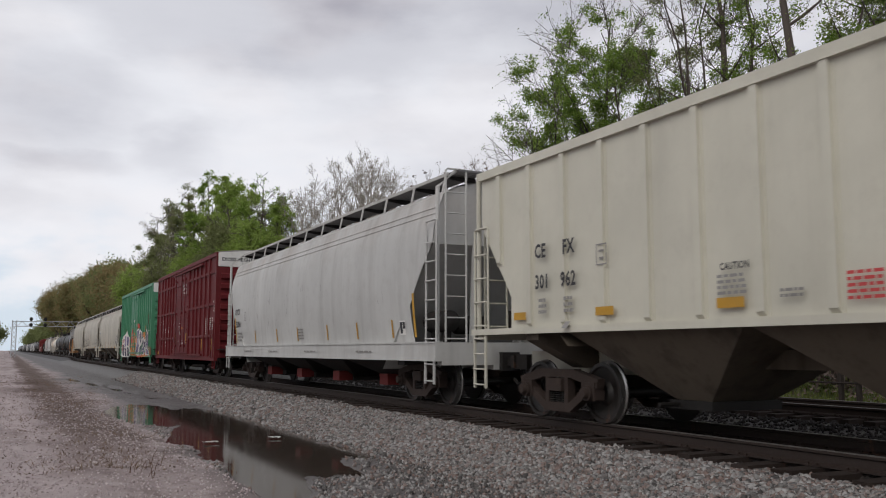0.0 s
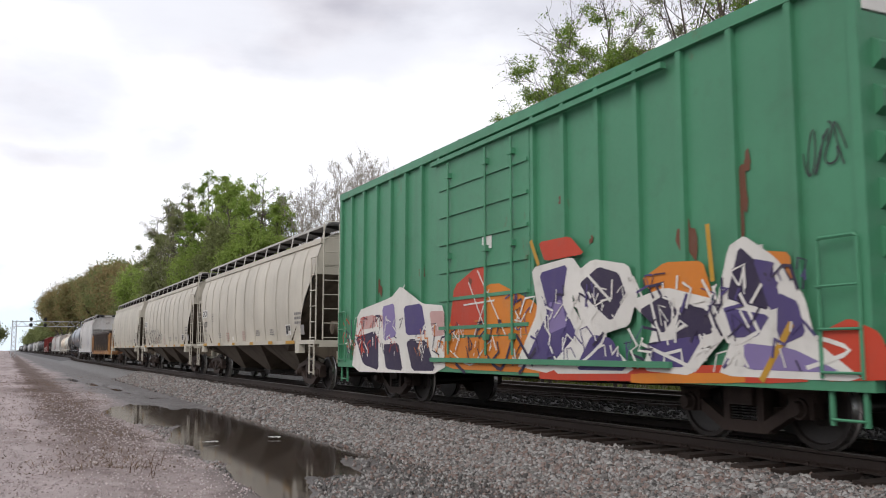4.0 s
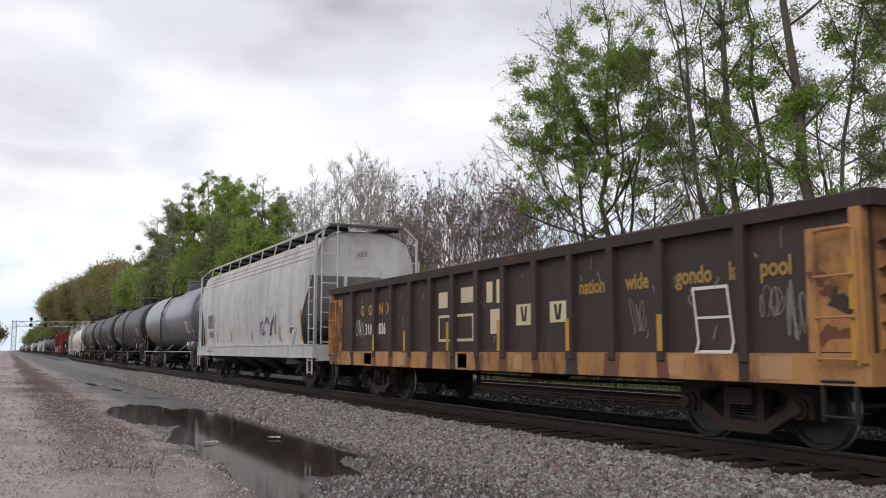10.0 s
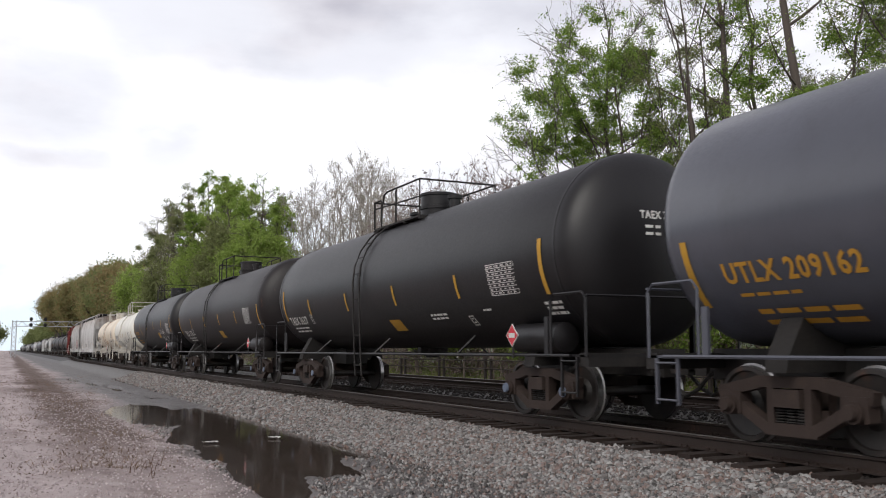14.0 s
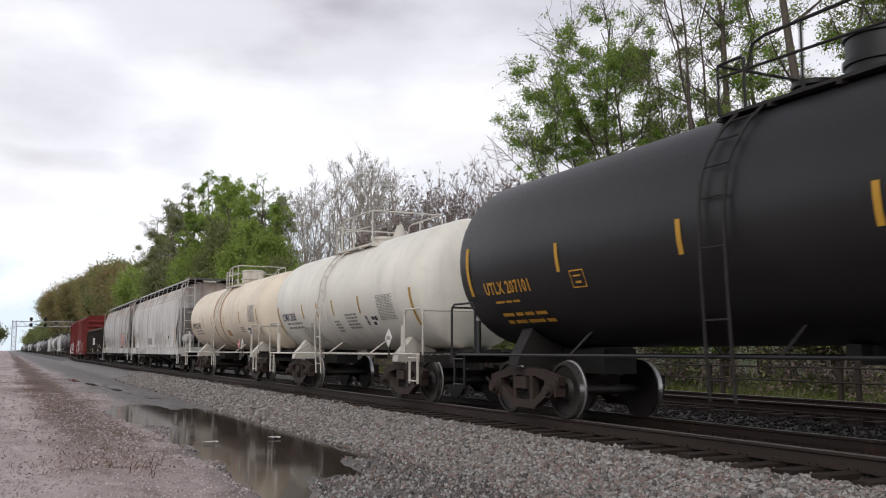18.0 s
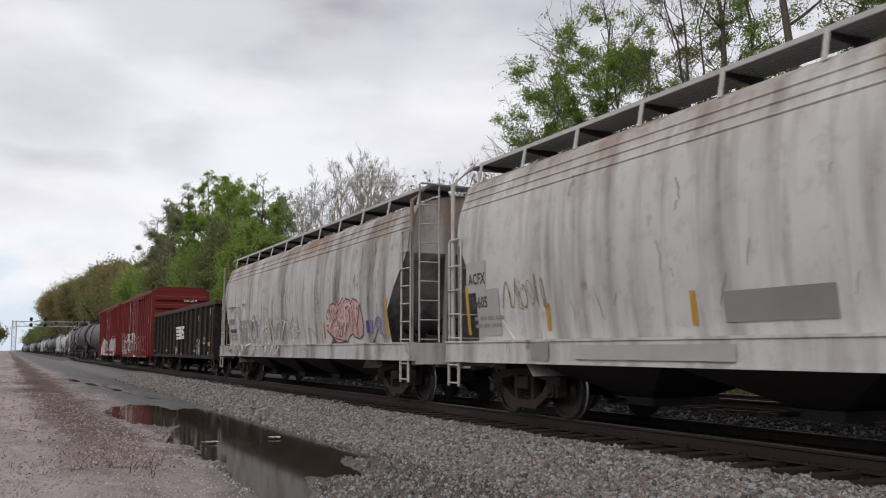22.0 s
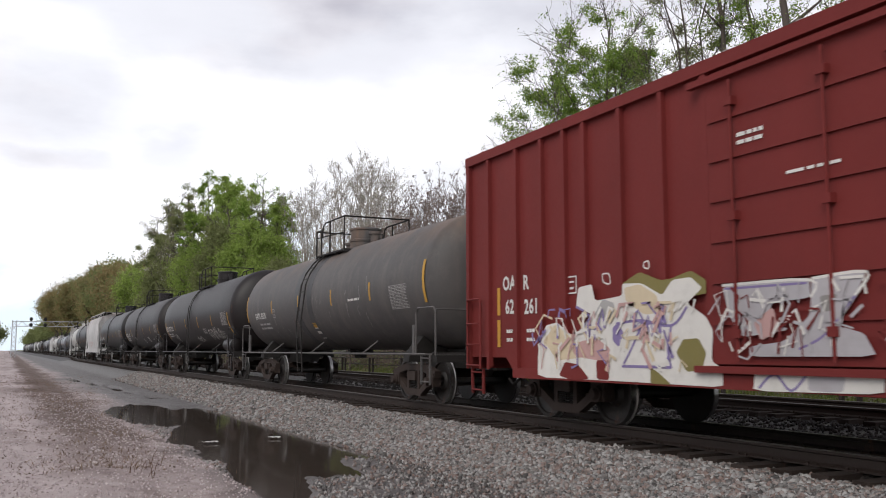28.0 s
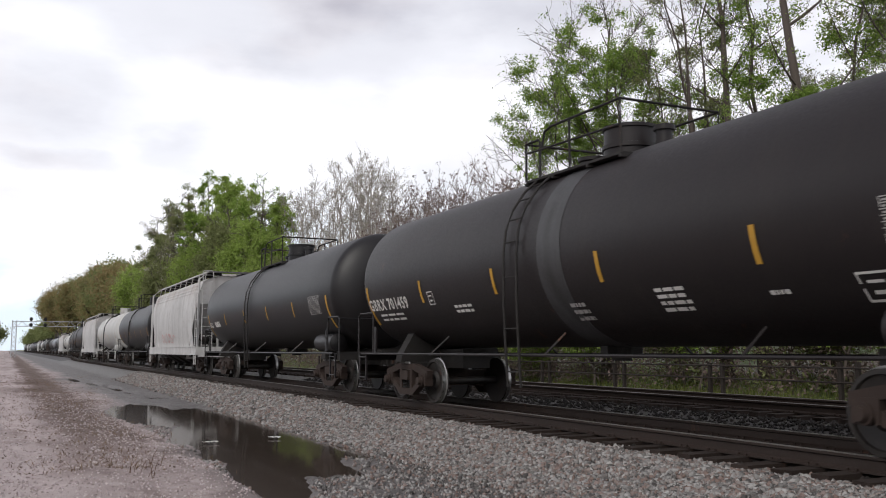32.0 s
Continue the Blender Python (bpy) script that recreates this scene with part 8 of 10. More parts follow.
def graffiti_purple(car, surf):
    """Purple letters with white edges over orange and red."""
    spray(car, SPRAY_ORANGE, surf, 0, (-4.22, 2), (-4.7, 2.19), (-5.38, 2.15), (-5.55, 1.69), (-4.7, 1.62))
    spray(car, SPRAY_ORANGE, surf, 0, (-6.22, 2.19), (-6.7, 2.12), (-6.73, 1.61), (-6.21, 1.81))
    spray(car, SPRAY_ORANGE, surf, 0, (1.5, 1.38), (1.19, 1.92), (-0.34, 2.25), (-1.7, 1.82), (-1.71, 1.34))
    spray(car, SPRAY_RED, surf, 0, (1.2, 2.26), (0.04, 2.64), (0.01, 1.49), (1.38, 1.51))
    spray(car, SPRAY_RED, surf, 0, (-1.74, 2.76), (-2.6, 2.76), (-2.98, 2.46), (-1.91, 2.45))
    spray(car, SPRAY_RED, surf, 0, (-1.71, 0.84), (-6.86, 0.96), (-6.86, 0.76), (-1.72, 0.65))
    spray(car, SPRAY_RED, surf, 0, (-7.05, 1.28), (-7.4, 1.41), (-7.73, 1.27), (-7.93, 0.83), (-7.04, 0.79))
    spray(car, SPRAY_ORANGE, surf, 0, (1.58, 1.31), (-1.71, 1.34), (-2.03, 0.75), (1.56, 0.76))
    spray(car, SPRAY_ORANGE, surf, 0, (-3.97, 0.8), (-6, 0.85), (-6, 0.74), (-3.97, 0.67))
    spray(car, SPRAY_WHITE, surf, 0, (-1.53, 2.38), (-2.66, 2.45), (-2.89, 2.24), (-2.61, 1.79), (-3.04, 1.32), (-2.03, 0.75), (-1, 0.85), (-1.7, 1.7))
    spray(car, SPRAY_WHITE, surf, 0, (-2.55, 2.14), (-3.17, 2.37), (-3.97, 2.23), (-4.17, 1.84), (-3.97, 1.42), (-3.4, 1.32), (-4.1, 0.8), (-2.03, 0.75), (-2.9, 1.44))
    spray(car, SPRAY_WHITE, surf, 0, (-3.97, 1.74), (-4.7, 1.88), (-5.55, 1.69), (-5.76, 1.29), (-5.15, 0.8), (-4.22, 0.84), (-4.46, 1.41))
    spray(car, SPRAY_WHITE, surf, 0, (-5.55, 1.49), (-5.81, 2.27), (-6.06, 2.37), (-6.51, 2.08), (-6.87, 1.65), (-6.99, 1.19), (-7.56, 0.8), (-5.59, 0.81), (-5.8, 1.2))
    spray(car, PURPLE, surf, 0, (-1.75, 2.28), (-2.55, 2.35), (-2.37, 1.8), (-2.76, 1.33), (-2.03, 0.86), (-1.33, 0.95), (-2.01, 1.69))
    spray(car, SPRAY_LILAC, surf, 0, (-2.01, 1.81), (-2.37, 1.84), (-2.5, 1.45), (-2.02, 1.34))
    spray(car, PLUM, surf, 0, (-2.84, 2.05), (-3.31, 2.25), (-3.76, 2.13), (-3.92, 1.83), (-3.58, 1.48), (-3.09, 1.77))
    spray(car, PURPLE, surf, 0, (-3.12, 1.32), (-3.58, 1.26), (-3.92, 0.83), (-2.68, 0.82))
    spray(car, PLUM, surf, 0, (-4.17, 1.61), (-4.7, 1.79), (-4.93, 1.56), (-4.63, 1.29))
    spray(car, PLUM, surf, 0, (-4.98, 1.66), (-5.42, 1.58), (-5.55, 1.3), (-4.82, 1.18))
    spray(car, PLUM, surf, 0, (-5.76, 1.68), (-5.98, 2.26), (-6.25, 2.05), (-6.4, 1.52), (-5.97, 1.63))
    spray(car, PURPLE, surf, 0, (-6.18, 2.1), (-6.45, 2.04), (-6.56, 1.56), (-6.4, 1.52))
    spray(car, PURPLE, surf, 0, (-5.7, 1.59), (-6.4, 1.47), (-6.2, 1.24), (-5.84, 1.24))
    spray(car, PURPLE, surf, 0, (-6.52, 1.71), (-6.78, 1.6), (-6.87, 1.26), (-6.47, 1.12))
    spray(car, SPRAY_LILAC, surf, 0, (-6, 1.18), (-6.68, 1.12), (-7.3, 0.88), (-6, 0.89))
    spray(car, PURPLE, surf, 0, (-4.27, 1.18), (-5.38, 1.28), (-5.04, 0.9), (-4.46, 0.89))
    spray(car, SPRAY_WHITE, surf, 0.045, (-2.61, 1.79), (-3.45, 1.32), (-2.62, 0.81))
    spray(car, SPRAY_WHITE, surf, 0.045, (-4.42, 1.73), (-4.61, 1.29), (-5.05, 1.4))
    spray(car, SPRAY_WHITE, surf, 0.045, (-5.55, 1.84), (-5.76, 1.2), (-6.21, 1.29))
    spray(car, SPRAY_WHITE, surf, 0.045, (-4.22, 1.18), (-5.2, 0.88))
    spray(car, SPRAY_WHITE, surf, 0.045, (-6.87, 1.26), (-7.39, 1.1), (-6.86, 0.92))
    spray(car, SPRAY_WHITE, surf, 0.045, (-3.03, 2.17), (-3.58, 1.76))
    spray(car, SPRAY_WHITE, surf, 0.045, (-5.97, 1.73), (-6.24, 1.29))
    spray(car, YELLOW, surf, 0.08, (-6.69, 1.38), (-6.24, 0.77))
    spray(car, YELLOW, surf, 0.08, (-1.52, 2.81), (-1.75, 2.4))
    spray(car, YELLOW, surf, 0.07, (-5.49, 2.57), (-5.55, 1.89))
    spray(car, SPRAY_WHITE, surf, 0, (6.61, 0.6), (6.22, 2.01), (4.19, 2.22), (3.69, 2.43), (2.57, 2.01), (1.6, 1.93), (1.55, 0.66))
    spray(car, PLUM, surf, 0, (6.36, 1.4), (4.94, 1.54), (4.89, 0.66), (5.85, 0.78))
    spray(car, SPRAY_LILAC, surf, 0, (4.7, 2.04), (4.03, 2.09), (3.89, 1.4), (4.6, 1.29))
    spray(car, PURPLE, surf, 0, (3.52, 2), (2.62, 2.02), (2.37, 1.41), (3.39, 1.4))
    spray(car, PLUM, surf, 0, (3.39, 1.29), (2.36, 1.29), (1.98, 0.71), (3.07, 0.69))
    spray(car, SPRAY_PINK, surf, 0, (2.25, 1.85), (1.6, 1.83), (1.58, 1.38), (2.1, 1.35))
    spray(car, SPRAY_PINK, surf, 0, (6.09, 1.84), (5.18, 1.89), (5.06, 1.61), (5.96, 1.56))
    spray(car, PLUM, surf, 0, (4.65, 1.22), (3.78, 1.25), (3.55, 0.68), (4.46, 0.7))
    spray(car, SPRAY_WHITE, surf, 0.03, (0.6, 2.3), (0.01, 1.49))
    spray(car, SPRAY_WHITE, surf, 0.03, (0.26, 2.48), (-0.71, 1.35))
    spray(car, SPRAY_WHITE, surf, 0.03, (0.79, 1.9), (-0.34, 1.93))
    spray(car, SPRAY_WHITE, surf, 0.03, (-0.16, 2.13), (0.38, 1.36))
    spray(car, SPRAY_WHITE, surf, 0.03, (1.36, 1.1), (0.55, 0.84), (-0, 1.16))
    spray(car, SPRAY_WHITE, surf, 0.03, (3.45, 2.44), (4.02, 2.01))
    spray(car, PLUM, surf, 0.06, (-0.01, 1.04), (-0.55, 0.79), (-0.89, 1.22))
    spray(car, PLUM, surf, 0.06, (-1.05, 1.35), (-1.56, 0.86))
    spray(car, PLUM, surf, 0.06, (1.36, 0.96), (0.74, 0.7))
    spray(car, PLUM, surf, 0.06, (-1.71, 1.16), (-1.13, 0.73))


def hopper_cream():
    L, m = span(-2.4, 14.2)
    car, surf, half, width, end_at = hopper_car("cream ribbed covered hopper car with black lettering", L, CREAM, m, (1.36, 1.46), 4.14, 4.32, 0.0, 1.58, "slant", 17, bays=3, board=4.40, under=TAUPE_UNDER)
    ribbed = lambda z, y: surf(z, y) - 0.058
    stencil(car, "CE", 0.30, 6.12, 2.53, ribbed, spread=1.0)
    stencil(car, "FX", 0.30, 5.34, 2.53, ribbed)
    stencil(car, "301", 0.30, 6.12, 2.05, ribbed)
    stencil(car, "962", 0.30, 5.40, 2.05, ribbed)
    frame_mark(car, 4.48, 2.28, 0.25, 0.30, ribbed, GREY_TXT)
    bars(car, 3, 6.02, 1.84, 0.22, 0.09, ribbed, GREY_TXT, 5)
    bars(car, 3, 5.32, 1.84, 0.25, 0.09, ribbed, GREY_TXT, 6)
    for y, w in ((6.78, 0.38), (4.52, 0.42), (2.12, 0.44), (-0.4, 0.42), (-2.8, 0.42), (-5.2, 0.42)):
        patch(car, "reflective_strip", YELLOW, y, 1.70, w, 0.12, ribbed)
    stencil(car, "CAUTION", 0.115, 2.05, 2.02, ribbed)
    bars(car, 4, 2.10, 1.93, 0.46, 0.065, ribbed, GREY_TXT, 7)
    bars(car, 2, 1.16, 1.72, 0.32, 0.06, ribbed, GREY_TXT, 8)
    bars(car, 5, 0.30, 1.84, 0.42, 0.062, ribbed, RED_TXT, 9)
    patch(car, "stencil_panel", GREY_TXT, 5.28, 1.52, 0.14, 0.10, ribbed)


def centre_flow(label, a, b, paint_, sheet_top=4.12, trim=None, reservoir=None, **more):
    L, m = span(a, b)
    return hopper_car(label, L, paint_, m, (0.89, 1.26), sheet_top, sheet_top + 0.30, 0.14, 1.6, "bent", 0, True, 4, sheet_top + 0.47, under=BLACK_STEEL, trim=trim, slope=paint_, reservoir=reservoir, **more)


INKY = flat_paint("worn_black_stencil", (0.075, 0.075, 0.08))


def hopper_pale():
    car, surf, half, width, end_at = centre_flow("pale grey smooth-sided covered hopper car", 15.65, 34.1, PALE, 4.20, ledges=(0.25, 0.38), ledge_r=0.014)
    stencil(car, "UTCX", 0.29, 8.03, 2.36, surf, INKY)
    stencil(car, "51854", 0.29, 7.95, 1.92, surf, INKY)
    bars(car, 3, 7.80, 1.66, 0.7, 0.12, surf, GREY_TXT, 11)
    frame_mark(car, 6.65, 2.12, 0.25, 0.30, surf, GREY_TXT)
    strip(car, 8.02, 1.36, 2.26, surf, 0.11)
    strip(car, -8.0, 1.36, 2.26, surf, 0.11)
    for y in (5.25, 2.55, 0.33, -2.36, -4.6, -6.8):
        strip(car, y, 1.36, 1.75, surf, 0.09)
    bars(car, 4, 0.26, 1.66, 0.5, 0.085, surf, GREY_TXT, 12)
    cap_panel(car, -7.2, 1.72, surf, 0.3, 0.3)
    for y in (6.2, 3.0, -0.8, -4.9):
        bars(car, 1, y, 1.05, 1.0, 0.07, surf, GREY_TXT, 13)
    scratches(car, 6.5, 3.0, 13.0, 1.5, surf, 26, 14, GREY_TXT)
    for i in range(4):
        bm = bmesh.new()
        box(bm, -1.0, -0.62, -0.25, 0.25, 0.30, 0.55)
        g = part("gate_cover", bm, OXIDE, car, "faded red outlet gate")
        g.location = (0, -5.1 + 3.4 * i, 0)


def box_maroon():
    L, m = span(36.1, 51.6)
    car, surf, half = box_car("tall maroon box car with white lettering and yellow strips", L, MAROON, m, 4.99, 0.70, (7, 5), 3.65, 0.1, (1.68, 2.95, 4.25), 8, 0.55, post_w=0.05, post_list=(6.33, 5.40, 4.47, 3.6, 2.8, -2.75, -3.55, -4.45, -5.4, -6.3))
    stencil(car, "CO", 0.32, 6.84, 2.44, surf, WHITE, squeeze=0.84)
    stencil(car, "ER", 0.32, 5.96, 2.44, surf, WHITE, squeeze=0.84)
    stencil(car, "17", 0.32, 6.80, 2.00, surf, WHITE, squeeze=0.84)
    stencil(car, "34", 0.32, 5.94, 2.00, surf, WHITE, squeeze=0.84)
    stencil(car, "56", 0.32, 5.06, 2.00, surf, WHITE, squeeze=0.84)
    frame_mark(car, 4.07, 2.00, 0.26, 0.27, surf, WHITE, 0.022)
    for y, za, zb in ((5.90, "LD LMT", "LT WT"), (5.12, "213300", "72700")):
        stencil(car, za, 0.13, y, 1.46, surf, WHITE, 1.1)
        stencil(car, zb, 0.13, y - (0.06 if y < 5.5 else 0), 1.28, surf, WHITE, 1.1)
    bars(car, 3, 6.7, 0.98, 0.25, 0.07, surf, WHITE, 21)
    bars(car, 4, 5.7, 1.00, 0.22, 0.06, surf, WHITE, 22)
    stencil(car, "70K", 0.12, 2.85, 1.05, surf, WHITE)
    for y, z0, z1 in ((6.72, 1.12, 1.56), (4.53, 1.12, 1.56), (1.52, 1.41, 1.87), (-1.42, 1.41, 1.87), (-4.78, 1.10, 1.56), (-6.85, 1.10, 1.56)):
        strip(car, y, z0, z1, surf, 0.14)
    patch(car, "reflective_strip", YELLOW, 7.58, 1.04, 0.46, 0.15, surf)
    patch(car, "reflective_strip", YELLOW, -7.2, 1.04, 0.46, 0.15, surf)
    for i, line in enumerate(("CLOSE AND LOCK", "DOOR BEFORE", "MOVING CAR")):
        stencil(car, line, 0.135, -0.28 - 0.12 * i, 4.06 - 0.17 * i, surf, WHITE)
    for y, n, w in ((-5.55, 8, 0.16), (-5.94, 8, 0.18), (-6.42, 6, 0.22), (-6.88, 6, 0.16)):
        bars(car, n, y, 2.36, w, 0.085, surf, WHITE, 23 + n, 0.55)
    scrawl(car, WHITE, -7.10, 2.60, 0.5, 0.55, surf, 25, 5, 0.015)
    bars(car, 1, 0.9, 1.5, 0.6, 0.06, surf, WHITE, 26)
    bars(car, 2, -0.7, 1.5, 0.45, 0.06, surf, WHITE, 27)
    bars(car, 3, -0.35, 1.5, 0.3, 0.06, surf, WHITE, 28)
    frame_mark(car, 0.55, 2.09, 0.16, 0.16, surf, WHITE, 0.03)
    patch(car, "sticker", SPRAY_ORANGE, -0.26, 2.19, 0.15, 0.15, surf)
    patch(car, "sticker", WHITE, 0.28, 1.97, 0.16, 0.17, surf)
    bars(car, 1, 0.45, 2.36, 0.5, 0.035, surf, WHITE, 29)
    scratches(car, 2.4, 2.5, 0.3, 0.5, surf, 5, 30, WHITE)
    # words on the end
    v, f = letters("EXCESS HEIGHT CAR", 0.19)
    bm = bmesh.new()
    vs = [bm.verts.new((-1.42 + u, -half - 0.018, 4.66 + w)) for u, w in v]
    for q in f:
        bm.faces.new([vs[i] for i in q])
    part("lettering", bm, DARK, car)
    for z in (3.75, 3.05, 2.45):
        bm = bmesh.new()
        for k in range(2):
            for j in range(4):
                box(bm, 0.30 + j * 0.22, 0.46 + j * 0.22, -half - 0.116, -half - 0.104, z - 0.1 * k, z - 0.1 * k + 0.05)
        part("small_print", bm, WHITE, car)


def box_green():
    L, m = span(53.9, 69.2)
    car, surf, half = box_car("tall green box car with purple and orange graffiti", L, GREEN, m, 4.95, 0.72, (7, 7), 3.45, 0.2, (), 7, 0.5, post_w=0.045)
    flat = lambda z, y: -1.64
    graffiti_purple(car, flat)
    fray(car, flat, (PLUM, SPRAY_WHITE, PURPLE, SPRAY_WHITE), -6.9, -0.9, 0.85, 1.95, 130, 31)
    fray(car, flat, (PLUM, SPRAY_WHITE, SPRAY_RED), 3.6, 7.2, 0.85, 1.75, 80, 32)
    fray(car, flat, (SPRAY_WHITE, SPRAY_ORANGE, PLUM), -0.6, 3.0, 0.85, 1.5, 66, 33)
    scrawl(car, DARK, -6.9, 2.9, 0.5, 0.5, surf, 37, 4, 0.02)
    for k, (y, z, w, h) in enumerate(((-5.9, 2.4, 0.16, 0.75), (-4.9, 2.2, 0.3, 0.5), (-3.0, 2.6, 0.08, 0.12), (2.9, 2.5, 0.2, 0.4), (-6.0, 3.1, 0.14, 0.2), (5.2, 2.3, 0.25, 0.35), (0.6, 2.2, 0.1, 0.2), (-2.2, 3.3, 0.1, 0.1))):
        on_side(car, "rust_patch", RUST_BLOT, y, z, surf, blob(random.Random(k + 70), w, h, 14, 0.7), [tuple(range(14))], "ragged patch of rust")
    bars(car, 5, -5.9, 2.2, 0.4, 0.10, surf, WHITE, 39)
    patch(car, "stencil_panel", WHITE, 0.1, 3.05, 0.34, 0.22, surf)
    bm = bmesh.new()
    for z in (3.75, 3.05):
        for j in range(4):
            box(bm, 0.2 + j * 0.24, 0.38 + j * 0.24, -half - 0.116, -half - 0.104, z, z + 0.05)
    part("small_print", bm, WHITE, car)
    v, f = letters("EXCESS HEIGHT CAR", 0.17)
    bm = bmesh.new()
    vs = [bm.verts.new((-0.2 + u * 0.8, -half - 0.018, 4.64 + w)) for u, w in v]
    for q in f:
        bm.faces.new([vs[i] for i in q])
    part("lettering", bm, GREY_TXT, car)


FADED_RED = flat_paint("faded_red", (0.44, 0.27, 0.23))


def hoppers_taupe():
    for k, (a, b, number) in enumerate(((71.4, 88.2, "121757"), (89.5, 106.3, "121875"), (107.7, 124.7, "121751"))):
        L, m = span(a, b)
        lab = ("warm grey covered hopper car with curved sides", "warm grey covered hopper car with black scrawled graffiti", "warm grey curved-side hopper car before the gondola")[k]
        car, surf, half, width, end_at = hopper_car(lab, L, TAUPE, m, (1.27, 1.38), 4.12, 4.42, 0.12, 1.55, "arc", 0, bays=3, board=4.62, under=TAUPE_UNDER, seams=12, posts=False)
        patch(car, "name_panel", WHITE, 7.50, 2.78, 0.98, 0.32, surf)
        stencil(car, "GACX", 0.33, 7.44, 2.51, lambda z, y: surf(z, y) - 0.004)
        stencil(car, number, 0.31, 7.38, 2.06, surf)
        stencil(car, "LD LMT  223400", 0.10, 7.32, 1.88, surf, GREY_TXT)
        stencil(car, "LT WT    62600", 0.10, 7.28, 1.70, surf, GREY_TXT)
        frame_mark(car, 5.55, 2.25, 0.26, 0.32, surf, GREY_TXT)
        patch(car, "stencil_panel", GREY_TXT, 7.05, 1.62, 0.22, 0.13, surf)
        for y, w in ((6.79, 0.74), (3.9, 0.42), (1.42, 0.44), (-1.27, 0.45), (-3.72, 0.44), (-5.69, 0.92)):
            patch(car, "reflective_strip", YELLOW, y, 1.375, w, 0.095, surf)
        cap_panel(car, -5.25, 1.86, surf, 0.5, 0.32)
        bars(car, 3, -6.2, 2.12, 0.66, 0.13, surf, GREY_TXT, 40 + k)
        patch(car, "stencil_panel", GREY_TXT, -6.75, 1.82, 0.36, 0.28, surf)
        for y, mat, n in ((3.0, FADED_RED, 5), (0.4, FADED_RED, 5), (-1.6, GREY_TXT, 3), (4.4, GREY_TXT, 3), (-3.4, GREY_TXT, 3)):
            bars(car, n, y, 1.72, 0.48, 0.07, surf, mat, 50 + k + n)
        patch(car, "stencil_panel", WHITE, 2.0, 1.60, 0.2, 0.13, surf)
        if k == 1:
            tag_taupe(car, surf)
        for y in (-6.85, 6.95):
            bm = bmesh.new()
            box(bm, -1.57, -1.40, y - 0.2, y + 0.2, 1.02, 1.27)
            part("jacking_pad", bm, TAUPE, car)
        bm = bmesh.new()
        box(bm, -1.2, -0.75, -half + 0.3, -half + 0.318, 3.45, 4.0)
        part("end_notice", bm, TAUPE, car)


GREY_LIGHT = flat_paint("patch_grey", (0.40, 0.39, 0.38))
TAN_PATCH = paint("tan_patch", (0.46, 0.27, 0.13), 0.8, 0.6, 0.3, 0.4)
FADED_GOLD = flat_paint("faded_gold", (0.34, 0.22, 0.06))


